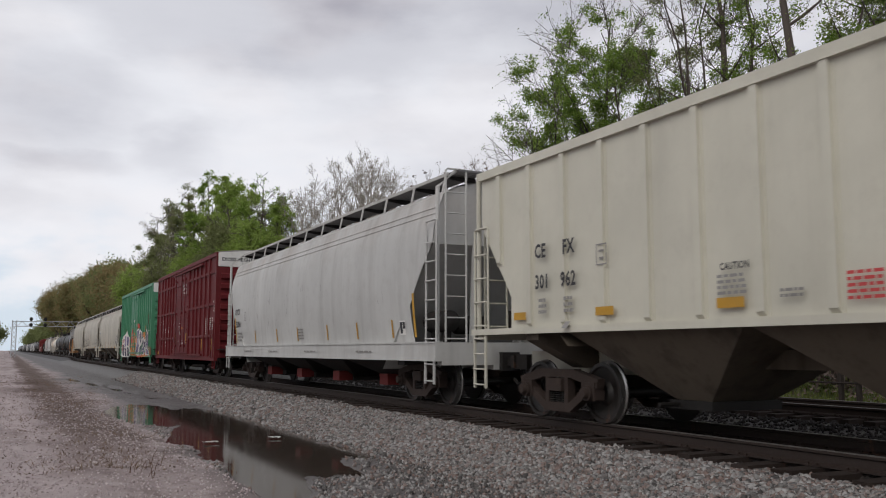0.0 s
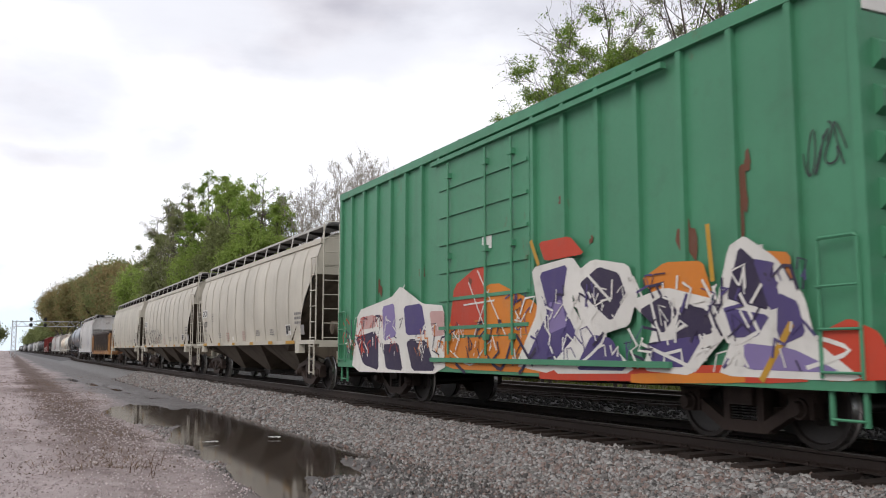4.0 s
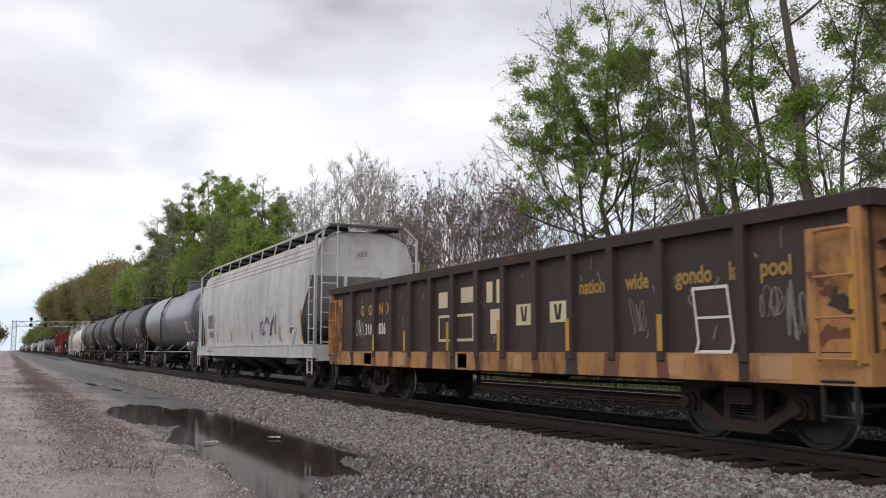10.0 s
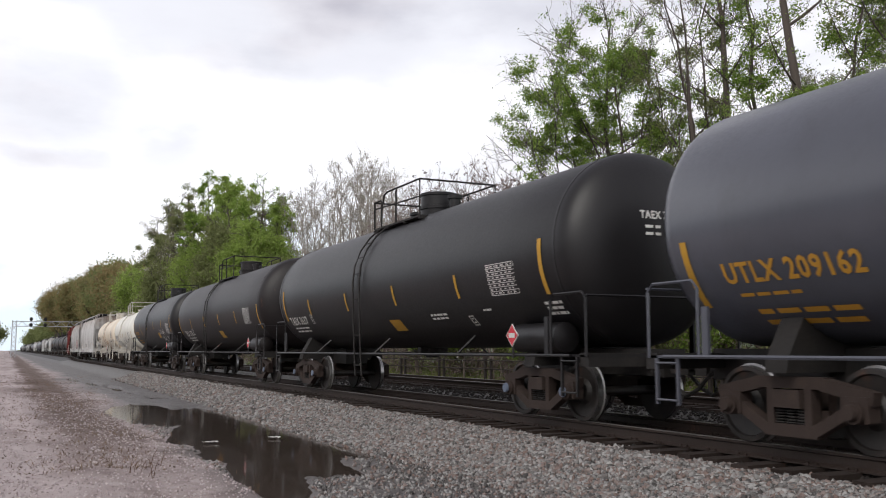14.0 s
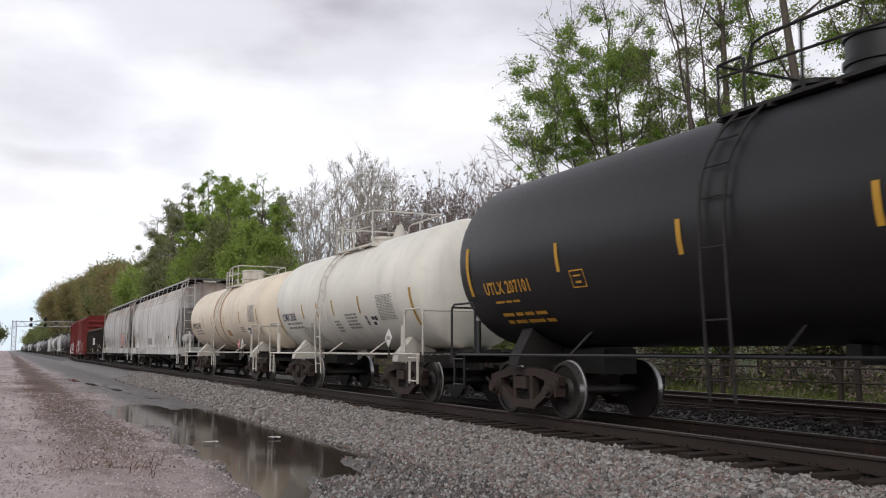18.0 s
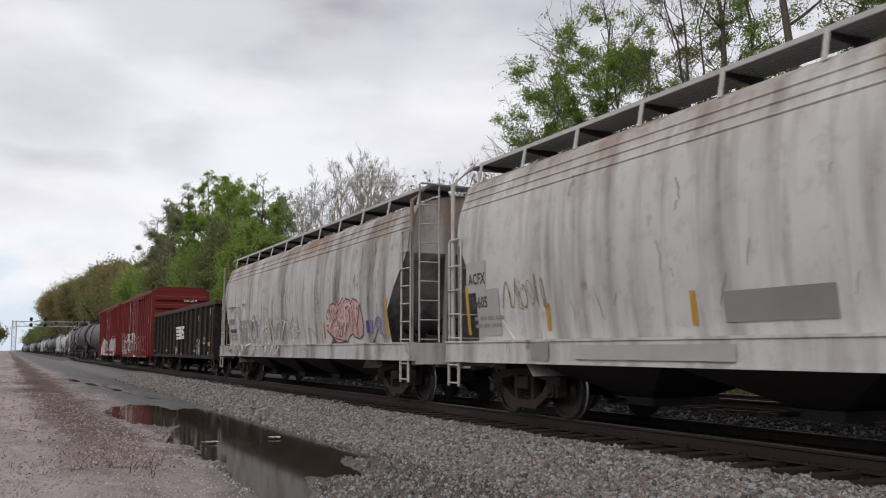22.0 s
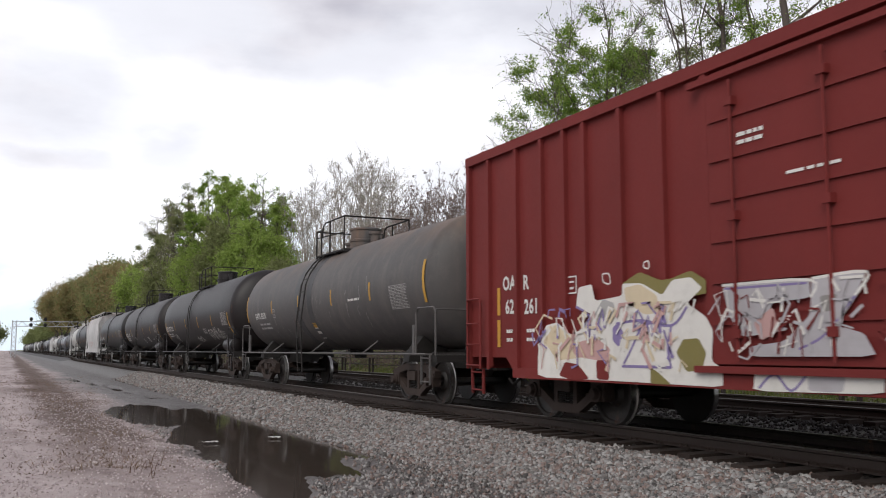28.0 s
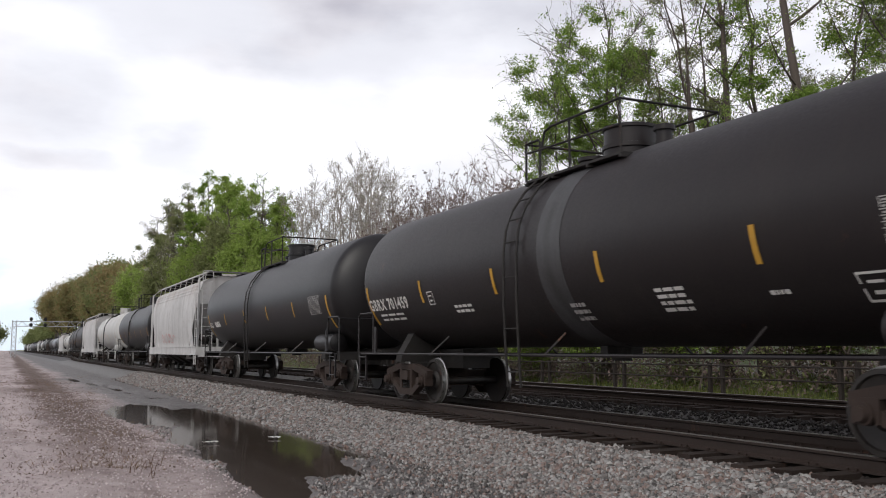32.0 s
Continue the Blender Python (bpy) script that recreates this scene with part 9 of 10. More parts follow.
def gondola_brown():
    L, m = span(126.0, 142.1)
    car, surf, half = gondola_car("dark brown gondola car with a worn orange sill", L, BROWN, m, 2.66, 0.75, 13, ORANGE, 0.32, end_colour=ORANGE, post_w=0.07, post_list=(0.0, 0.95, 1.95, 2.95, 3.95, 4.95, 6.4, -0.95, -1.95, -2.95, -3.95, -4.98, -6.4))
    for ch, y in (("G", 5.95), ("O", 5.46), ("N", 4.80), ("X", 4.36)):
        stencil(car, ch, 0.34, y, 1.90, surf, GOLD_TXT)
    stencil(car, "310", 0.34, 5.66, 1.46, surf, WHITE, 1.0, 0.9)
    stencil(car, "836", 0.34, 4.82, 1.46, surf, WHITE, 1.0, 0.9)
    scrawl(car, WHITE, 6.25, 1.42, 0.5, 0.45, surf, 61, 5, 0.018)
    # faded yellow blocks where a trade name stood
    for y, z, w, h in ((1.68, 2.2, 0.40, 0.30), (0.72, 2.24, 0.55, 0.28), (-0.26, 2.28, 0.22, 0.36), (-0.62, 2.30, 0.28, 0.40), (-0.40, 1.80, 0.50, 0.42), (-1.28, 1.84, 0.52, 0.34), (-2.30, 1.84, 0.58, 0.32)):
        patch(car, "faded_letter_block", SPRAY_CREAM, y, z, w, h, surf, "faded yellow letter block")
    frame_mark(car, 1.68, 1.26, 1.45, 0.50, surf, SPRAY_CREAM, 0.05, False)
    for text, y in (("nation", -3.10), ("wide", -4.20), ("gondo", -5.22), ("la", -6.14), ("pool", -6.62)):
        stencil(car, text, 0.30, y, 1.91, surf, FADED_GOLD, 0.92)
    for y in (-1.30, -2.30):
        patch(car, "faded_letter_block", SPRAY_CREAM, y, 1.83, 0.46, 0.28, surf, "faded yellow letter block", 0.05)
        patch(car, "letter_gap", BROWN, y - 0.12, 1.80, 0.07, 0.24, surf, cut=0.05, out=0.012)
        patch(car, "letter_gap", BROWN, y - 0.27, 1.80, 0.07, 0.24, surf, cut=-0.05, out=0.012)
    for y, z, w, h in ((-5.50, 1.86, 0.60, 0.04), (-5.56, 1.50, 0.58, 0.03), (-5.62, 1.10, 0.55, 0.04)):
        patch(car, "chalk_frame_bar", SPRAY_WHITE, y, z, w, h, surf)
    for y in (-5.50, -6.08):
        patch(car, "chalk_frame_bar", SPRAY_WHITE, y, 1.86, 0.035, 0.80, surf, cut=0.10)
    for y, z1 in ((4.9, 1.45), (3.14, 1.5), (1.10, 1.62), (-0.85, 1.60), (-2.92, 1.56), (-5.0, 1.55)):
        strip(car, y, 1.09, z1, lambda z, y: -1.585, 0.10)
    strip(car, -7.92, 1.50, 2.0, lambda z, y: -1.585, 0.11)
    strip(car, -7.92, 0.98, 1.45, lambda z, y: -1.585, 0.11)
    scrawl(car, GREY_TXT, -4.30, 1.30, 0.30, 0.56, surf, 63, 3, 0.014)
    scrawl(car, GREY_TXT, -6.98, 1.20, 0.26, 0.66, surf, 64, 4, 0.014)
    scrawl(car, GREY_TXT, -6.60, 1.45, 0.35, 0.35, surf, 66, 4, 0.015)
    patch(car, "orange_end_panel", ORANGE, -7.26, 2.36, 0.66, 1.28, surf, "worn orange end panel")
    patch(car, "orange_end_panel", ORANGE, 7.85, 2.36, 0.60, 1.28, surf, "worn orange end panel")
    scratches(car, 7.0, 2.3, 14.0, 1.1, surf, 40, 65, GREY_TXT)
    rnd = random.Random(67)
    for y in (0.0, 0.95, 1.95, 2.95, 3.95, 4.95, 6.4, -0.95, -1.95, -2.95, -3.95, -4.98, -6.4):
        w = rnd.uniform(0.16, 0.34)
        patch(car, "rust_patch", RUST_BLOT if rnd.random() < 0.6 else BROWN, y + w / 2, 1.065, w, 0.31, lambda z, y: -1.55, "rust-brown streak", rnd.uniform(-0.05, 0.05))
    for k in range(9):
        y, w = rnd.uniform(-7.0, 7.4), rnd.uniform(0.25, 0.6)
        patch(car, "bare_panel", TAN_PATCH, y, 1.04, w, 0.25, lambda z, y: -1.55, "pale bare panel", 0.0, 0.006)
    for k in range(12):
        y0, z0, w, h = (-7.28 if k % 2 else 7.8) - rnd.uniform(0, 0.4), rnd.uniform(1.15, 2.1), rnd.uniform(0.1, 0.3), rnd.uniform(0.08, 0.25)
        on_side(car, "rust_patch", RUST_BLOT if k % 3 else BROWN, y0, z0, surf, blob(rnd, w, h, 12, 0.6), [tuple(range(12))], "ragged patch of rust", 0.014)


def hopper_chalk():
    car, surf, half, width, end_at = centre_flow("chalky white covered hopper car with a scrawled tag", 143.4, 159.8, CHALK)
    patch(car, "painted_out_panel", GREY_TXT, 6.30, 2.52, 1.15, 0.55, surf)
    stencil(car, "AEX", 0.27, 6.0, 2.27, lambda z, y: surf(z, y) - 0.004)
    stencil(car, "6517", 0.27, 6.12, 1.99, lambda z, y: surf(z, y) - 0.004)
    patch(car, "painted_out_panel", GREY_TXT, 6.15, 1.85, 0.85, 0.26, surf)
    bars(car, 1, 5.95, 1.70, 0.5, 0.08, lambda z, y: surf(z, y) - 0.004, DARK, 71)
    frame_mark(car, 4.98, 2.20, 0.28, 0.30, surf, GREY_TXT)
    for y in (6.84, -6.8):
        strip(car, y, 1.37, 2.26, surf, 0.11)
    for y in (4.6, 2.2, -0.98, -4.5):
        strip(car, y, 1.40, 1.80, surf, 0.10)
    scrawl(car, PURPLE, -2.25, 1.55, 2.0, 0.65, surf, 72, 5, 0.05)
    cap_panel(car, -5.62, 1.80, surf, 0.44, 0.24)
    bars(car, 1, 5.95, 1.03, 1.1, 0.12, surf, GREY_TXT, 73)
    scratches(car, 6.0, 3.0, 11.0, 1.6, surf, 22, 74, DARK)
    v, f = letters("AEX", 0.2)
    bm = bmesh.new()
    vs = [bm.verts.new((-0.25 + u, -half + 0.325, 3.72 + w)) for u, w in v]
    for q in f:
        bm.faces.new([vs[i] for i in q])
    part("lettering", bm, GREY_TXT, car)


def tanks_first():
    # slate
    L, m = span(161.3, 177.5)
    car, surf, half, zc, R = tank_car("slate grey tank car with orange lettering", L, SLATE, m, seams=())
    tank_strips(car, surf)
    stencil(car, "UTLX 209162", 0.32, 6.72, 1.88, surf, GOLD_TXT, 1.05, 1.12)
    bars(car, 1, 6.6, 1.72, 0.9, 0.07, surf, GOLD_TXT, 81)
    bars(car, 2, 6.5, 1.52, 1.4, 0.12, surf, GOLD_TXT, 82, 0.45)
    table(car, -5.7, 2.44, 0.95, 0.52, surf, WHITE, 83)
    placard(car, -6.81, 1.34, surf)
    tank_seams(car, surf, half, SLATE, R, zc, (0.25,))
    frame_mark(car, 3.2, 1.95, 0.25, 0.25, surf, GREY_TXT)
    # black
    L, m = span(178.8, 195.6)
    car, surf, half, zc, R = tank_car("glossy black tank car with blue bearing caps", L, INK, m, cap="blue")
    tank_strips(car, surf, 2.06, 2.49, (1.97, 2.84), 7.3, (4.9, 1.88, -1.17, -4.22))
    stencil(car, "TAEX 3637", 0.30, 7.1, 1.84, surf, WHITE, 1.15, 1.1)
    bars(car, 2, 7.0, 1.72, 1.3, 0.09, surf, WHITE, 85, 0.45)
    frame_mark(car, 5.1, 1.84, 0.2, 0.24, surf, WHITE)
    patch(car, "yellow_notice", YELLOW, -0.36, 1.77, 0.60, 0.24, surf)
    table(car, -5.47, 2.56, 0.95, 0.52, surf, WHITE, 86)
    bars(car, 2, -2.63, 1.78, 0.75, 0.07, surf, WHITE, 87)
    bars(car, 1, -4.9, 1.80, 0.30, 0.06, surf, WHITE, 88)
    bars(car, 3, -7.0, 1.82, 0.5, 0.08, surf, WHITE, 88)
    frame_mark(car, -4.2, 1.56, 0.18, 0.18, surf, WHITE)
    placard(car, -6.37, 1.34, surf)
    tank_seams(car, surf, half, INK, R, zc, (-half + 0.75, half - 0.75))
    head_words(car, half, zc, "TAEX 3637", WHITE)
    # brown black
    L, m = span(197.0, 213.8)
    car, surf, half, zc, R = tank_car("brownish black tank car with a yellow notice", L, BROWNED, m, cap="blue")
    tank_strips(car, surf, 2.09, 2.52, (1.83, 2.64), 7.6, (4.68, 1.65, -1.26, -4.2))
    stencil(car, "TAEX  3775", 0.32, 6.84, 1.76, surf, WHITE, 1.15, 1.04)
    bars(car, 2, 6.6, 1.64, 1.6, 0.10, surf, WHITE, 91, 0.45)
    frame_mark(car, 4.9, 1.80, 0.26, 0.26, surf, WHITE)
    patch(car, "yellow_notice", YELLOW, -0.60, 1.87, 0.66, 0.27, surf)
    table(car, -5.5, 2.56, 0.95, 0.52, surf, WHITE, 92)
    placard(car, -6.5, 1.34, surf)
    tank_seams(car, surf, half, BROWNED, R, zc, (-half + 0.75,))
    head_words(car, half, zc, "TAEX 3775", WHITE)
    # black with orange lettering
    L, m = span(215.1, 231.3)
    car, surf, half, zc, R = tank_car("black tank car with orange lettering and chalked scrawl", L, INK, m)
    tank_strips(car, surf, 2.28, 2.72, (2.06, 2.92), 7.2, (4.28, 1.5, -1.35, -4.26))
    stencil(car, "UTLX 207101", 0.28, 6.72, 2.06, surf, GOLD_TXT, 1.05)
    bars(car, 1, 6.5, 1.90, 0.9, 0.07, surf, GOLD_TXT, 93)
    bars(car, 2, 6.5, 1.68, 1.5, 0.12, surf, GOLD_TXT, 94, 0.45)
    frame_mark(car, 4.02, 2.02, 0.36, 0.26, surf, GOLD_TXT)
    patch(car, "yellow_notice", YELLOW, -2.58, 2.06, 0.58, 0.27, surf)
    scrawl(car, WHITE, -3.3, 1.95, 1.6, 0.30, surf, 95, 8, 0.022)
    scrawl(car, WHITE, -3.6, 1.58, 1.0, 0.30, surf, 96, 5, 0.022)
    table(car, -5.75, 2.50, 0.92, 0.52, surf, WHITE, 97)
    frame_mark(car, -5.1, 1.62, 0.36, 0.22, surf, WHITE, 0.02)
    placard(car, -6.6, 1.34, surf)
    head_words(car, half, zc, "UTLX 207101", GOLD_TXT)


def head_words(car, half, zc, text, material, size=0.17, w=0.40):
    """The car's number and small print on its front head."""
    R, hd = 1.52, 0.62

    def at(x, z):
        r = min(0.999, math.hypot(x, z - zc) / 1.55)
        return -(half - 0.04) + hd * (1 - math.cos(math.asin(r ** (1 / 0.9)))) - 0.014
    v, f = letters(text, size)
    ux = max(u for u, _ in v)
    bm = bmesh.new()
    vs = [bm.verts.new((u - ux / 2 - 0.05, at(u - ux / 2 - 0.05, zc + w + q), zc + w + q)) for u, q in v]
    for q in f:
        bm.faces.new([vs[i] for i in q])
    part("lettering", bm, material, car)
    bm = bmesh.new()
    for k in range(2):
        for j in range(4):
            x0, x1 = -0.34 + j * 0.18, -0.20 + j * 0.18 - 0.04 * (j % 2)
            z0, z1 = zc + w - 0.15 - 0.11 * k, zc + w - 0.105 - 0.11 * k
            q = [bm.verts.new((x, at(x, z), z)) for x, z in ((x0, z0), (x1, z0), (x1, z1), (x0, z1))]
            bm.faces.new(q)
    part("small_print", bm, material, car)


def tanks_pale():
    L, m = span(232.5, 244.4)
    car, surf, half, zc, R = tank_car("white tank car with white handrails and black scrawl", L, IVORY, m, 1.42, 2.52, trim=WHITE_TRIM, saddle=False, dome="low", ladder_y=0.6, dome_y=-0.4)
    blue = flat_paint("stencil_blue_black", (0.02, 0.03, 0.07))
    stencil(car, "CIMX 2035", 0.30, 4.74, 1.98, surf, blue, 1.05)
    bars(car, 2, 4.5, 1.86, 1.5, 0.12, surf, GREY_TXT, 101, 0.45)
    amber = flat_paint("amber_strip", (0.45, 0.27, 0.05))
    tank_strips(car, surf, 1.99, 2.40, (1.62, 2.42), 5.15, (2.65, 1.33, 0.0, -1.95), amber)
    scrawl(car, GREY_TXT, 3.15, 1.30, 1.3, 0.62, surf, 102, 5, 0.03)
    table(car, -3.11, 2.34, 0.98, 0.54, surf, GREY_TXT, 103)
    bars(car, 5, -0.8, 1.96, 0.82, 0.08, surf, GREY_TXT, 104)
    bars(car, 4, 0.15, 1.82, 0.42, 0.08, surf, GREY_TXT, 105)
    cap_panel(car, -2.5, 1.92, surf, 0.42, 0.26)
    frame_mark(car, -2.15, 1.70, 0.12, 0.22, surf, DARK, 0.03)
    placard(car, -4.28, 1.36, surf, False, 0.2)
    tank_seams(car, surf, half, IVORY, R, zc, (0.75, 1.75))
    head_words(car, half, zc, "CIMX 2035", blue, 0.17)
    L, m = span(245.7, 259.5)
    car, surf, half, zc, R = tank_car("beige tank car with banded tank and white handrails", L, BEIGE, m, 1.37, 2.49, trim=WHITE_TRIM, saddle=False, pl=1.0, ladder_y=0.15, dome_y=-0.35, rail_h=0.55, housing_dy=0.45)
    stencil(car, "SHPX 221455", 0.34, 5.70, 2.06, surf, DARK, 1.0)
    bars(car, 2, 5.3, 1.92, 1.7, 0.12, surf, GREY_TXT, 111, 0.45)
    for y in (3.35, 1.6, -0.78, -3.4):
        strip(car, y, 2.09, 2.50, surf, 0.09, amber)
    strip(car, 6.1, 1.6, 2.5, surf, 0.09, amber)
    strip(car, -6.0, 1.6, 2.5, surf, 0.09, amber)
    table(car, -4.75, 2.66, 0.95, 0.56, surf, GREY_TXT, 112)
    cap_panel(car, -4.3, 1.92, surf, 0.5, 0.28)
    patch(car, "orange_notice", TAN_PATCH, -0.88, 1.87, 0.56, 0.22, surf)
    bars(car, 3, -3.3, 1.9, 0.5, 0.07, surf, GREY_TXT, 113)
    placard(car, -4.31, 1.31, surf)
    placard(car, -4.82, 1.31, surf, False)
    tank_seams(car, surf, half, BEIGE, R, zc, (4.1, 1.0, -0.85, -2.3, -4.2))
    for y in (0.95, -0.3):
        bm = bmesh.new()
        spin(bm, [(y - 0.06, R * 0.99), (y - 0.055, R + 0.03), (y + 0.055, R + 0.03), (y + 0.06, R * 0.99)], 40, "y", (0, 0, zc))
        part("strap", bm, RUST_STRAP, car, "rust-stained steel strap", smooth=True)
    head_words(car, half, zc, "SHPX 221455", DARK, 0.16)
    scratches(car, 5.0, 3.3, 10.0, 0.8, surf, 9, 114, GREY_TXT)


RUST_STRAP = paint("rust_stained_strap", (0.42, 0.30, 0.22), 0.7, 0.6, 0.35, 0.5, (0.2, 0.1, 0.06))


SPRAY_OLIVE = flat_paint("sprayed_olive", (0.20, 0.17, 0.05))
SPRAY_LILAC = flat_paint("sprayed_lilac", (0.22, 0.17, 0.36))
SPRAY_SILVER = flat_paint("sprayed_silver", (0.44, 0.42, 0.44))
STAIN = paint("brown_stain", (0.26, 0.18, 0.12), 0.8, 0.5, 0.2, 0.4)


def hoppers_sooty():
    car, surf, half, width, end_at = centre_flow("sooty white covered hopper car with grey patches", 260.6, 279.2, SOOTY_B, reservoir=SOOTY_B)
    patch(car, "painted_out_panel", GREY_LIGHT, 8.55, 2.66, 0.72, 0.55, surf)
    patch(car, "painted_out_panel", GREY_LIGHT, 8.2, 2.15, 0.8, 0.8, surf)
    over = lambda z, y: surf(z, y) - 0.004
    stencil(car, "ACFX", 0.27, 8.46, 2.26, over)
    stencil(car, "36605", 0.27, 8.40, 1.84, over)
    bars(car, 2, 8.3, 1.62, 1.0, 0.13, over, GREY_TXT, 121, 0.5)
    for y in (8.55, -7.55):
        strip(car, y, 1.37, 2.26, surf, 0.11)
    for y in (5.9, 2.62, -0.9, -4.4):
        strip(car, y, 1.40, 1.82, surf, 0.10)
    patch(car, "painted_out_panel", GREY_TXT, 2.1, 1.78, 1.6, 0.36, surf)
    patch(car, "painted_out_panel", GREY_LIGHT, -1.1, 2.04, 2.2, 0.62, surf)
    cap_panel(car, -5.44, 1.88, surf, 0.52, 0.26)
    scrawl(car, STAIN, 7.2, 1.75, 1.3, 0.55, surf, 122, 7, 0.02)
    scratches(car, 8.0, 3.2, 15.0, 1.8, surf, 40, 123, GREY_TXT)
    patch(car, "painted_out_panel", GREY_LIGHT, 5.0, 1.17, 3.2, 0.2, surf)
    patch(car, "frame_panel", GREY_TXT, 6.2, 1.22, 0.5, 0.28, surf)
    car, surf, half, width, end_at = centre_flow("streaked white covered hopper car with pink graffiti", 280.9, 299.2, SOOTY)
    stencil(car, "ACFX", 0.27, 7.75, 2.50, surf, GREY_TXT)
    stencil(car, "98659", 0.30, 7.74, 2.02, surf, GREY_TXT, 1.1)
    patch(car, "painted_out_panel", DARK, 7.7, 1.86, 0.95, 0.13, surf)
    bars(car, 2, 7.6, 1.6, 1.0, 0.12, surf, GREY_TXT, 131, 0.5)
    for y in (7.9, -7.68):
        strip(car, y, 1.37, 2.25, surf, 0.12)
    for y in (5.4, 2.1, -3.3):
        strip(car, y, 1.40, 1.80, surf, 0.11)
    graffiti_sooty(car, surf)
    fray(car, surf, (SPRAY_WHITE, GREY_TXT, SPRAY_SILVER), -1.0, 6.4, 1.30, 2.0, 150, 34, (0.012, 0.04), 0.4)
    fray(car, surf, (SPRAY_WHITE, GREY_TXT, SPRAY_SILVER), 0.5, 6.4, 0.92, 1.22, 90, 35, (0.01, 0.035), 0.25)
    fray(car, surf, (PINK_LIGHT, FADED_RED, PINK_LIGHT), -5.9, -3.8, 1.45, 2.1, 42, 36, (0.03, 0.08), 0.4)
    scratches(car, 8.0, 3.4, 15.5, 2.0, surf, 22, 136, GREY_TXT)
    for y in (-6.9, -6.6, 0.8, 5.6, 3.1):
        scratches(car, y, 3.1, 0.3, 1.6, surf, 4, int(y * 10) + 700, GREY_TXT)
    for y, z in ((-5.8, 3.45), (-6.6, 3.3), (-2.6, 2.6), (0.6, 2.9), (-4.2, 3.0)):
        scratches(car, y + 0.2, z, 0.7, 1.0, surf, 16, int(y * 10) + 600, (RUST_BLOT, GREY_TXT)[int(y * 10) % 2])


INK_LINE = flat_paint("stain_ink", (0.08, 0.03, 0.04))


RUST_CHORD = paint("rusty_top_chord", (0.07, 0.04, 0.03), 0.8, 0.6, 0.5, 0.2, (0.12, 0.07, 0.05))


def gondola_black():
    L, m = span(300.4, 316.8)
    car, surf, half = gondola_car("black high-sided gondola car with white marks", L, COAL, m, 3.10, 0.76, 13, band_h=0.14, chord=RUST_CHORD, post_w=0.07, post_list=(-6.40, -5.28, -4.16, -3.07, -1.94, -0.81, 0.31, 1.43, 2.48, 3.52, 4.58, 5.66, 6.76))
    stencil(car, "NS", 0.28, 6.32, 2.08, surf, WHITE)
    stencil(car, "197", 0.28, 6.30, 1.63, surf, WHITE)
    stencil(car, "413", 0.28, 5.20, 1.62, surf, WHITE)
    patch(car, "stencil_panel", GREY_TXT, 5.1, 1.52, 0.4, 0.26, surf)
    over = lambda z, y: -1.585
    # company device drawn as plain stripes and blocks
    for k in range(4):
        patch(car, "device_stripe", SPRAY_WHITE, 0.90 - 0.06 * k, 2.22 - 0.165 * k, 1.15 + 0.05 * k, 0.11, over, "white painted stripe")
    for y, w, cut in ((-0.04, 0.20, 0.0), (-0.24, 0.20, 0.24), (-0.64, 0.20, 0.0)):
        patch(car, "device_block", SPRAY_WHITE, y, 2.22, w, 0.60, over, "white painted block", cut, 0.006 + 0.004 * (cut > 0))
    for y, z, w, h in ((-0.92, 2.22, 0.50, 0.15), (-0.90, 2.07, 0.18, 0.13), (-0.92, 1.99, 0.50, 0.14), (-1.24, 1.86, 0.18, 0.12), (-0.92, 1.77, 0.50, 0.15)):
        patch(car, "device_block", SPRAY_WHITE, y, z, w, h, over, "white painted block", 0.0, 0.012 + 0.002 * (h < 0.135))
    for y, z, w in ((7.9, 1.12, 0.4), (3.92, 1.14, 0.44), (0.72, 1.14, 0.46), (-0.6, 0.98, 0.3), (-3.85, 1.12, 0.46)):
        patch(car, "reflective_strip", YELLOW, y, z, w, 0.10, over)
    patch(car, "reflective_strip", YELLOW, -7.0, 1.43, 0.42, 0.16, over)
    frame_mark(car, -5.95, 1.36, 0.5, 0.26, over, WHITE, 0.025)
    scrawl(car, SPRAY_WHITE, -4.6, 0.9, 0.7, 0.75, over, 141, 5, 0.03)
    scrawl(car, SPRAY_WHITE, 1.0, 0.85, 0.5, 0.5, over, 142, 2, 0.06)
    patch(car, "stencil_panel", SPRAY_PINK, 6.2, 0.98, 0.12, 0.10, over)
    patch(car, "stencil_panel", SPRAY_PINK, -7.0, 1.02, 0.14, 0.12, over)
    scratches(car, 7.5, 2.9, 15.0, 1.9, surf, 120, 143, GREY_TXT)
    for k, (y, z) in enumerate(((-1.6, 2.55), (-4.2, 2.3), (2.8, 1.9), (-6.8, 2.5), (5.0, 2.6))):
        scrawl(car, SPRAY_CREAM, y, z, 0.28, 0.35, surf, 145 + k, 3, 0.03)
    scratches(car, 7.5, 2.9, 15.0, 1.9, surf, 40, 144, RUST_BLOT)


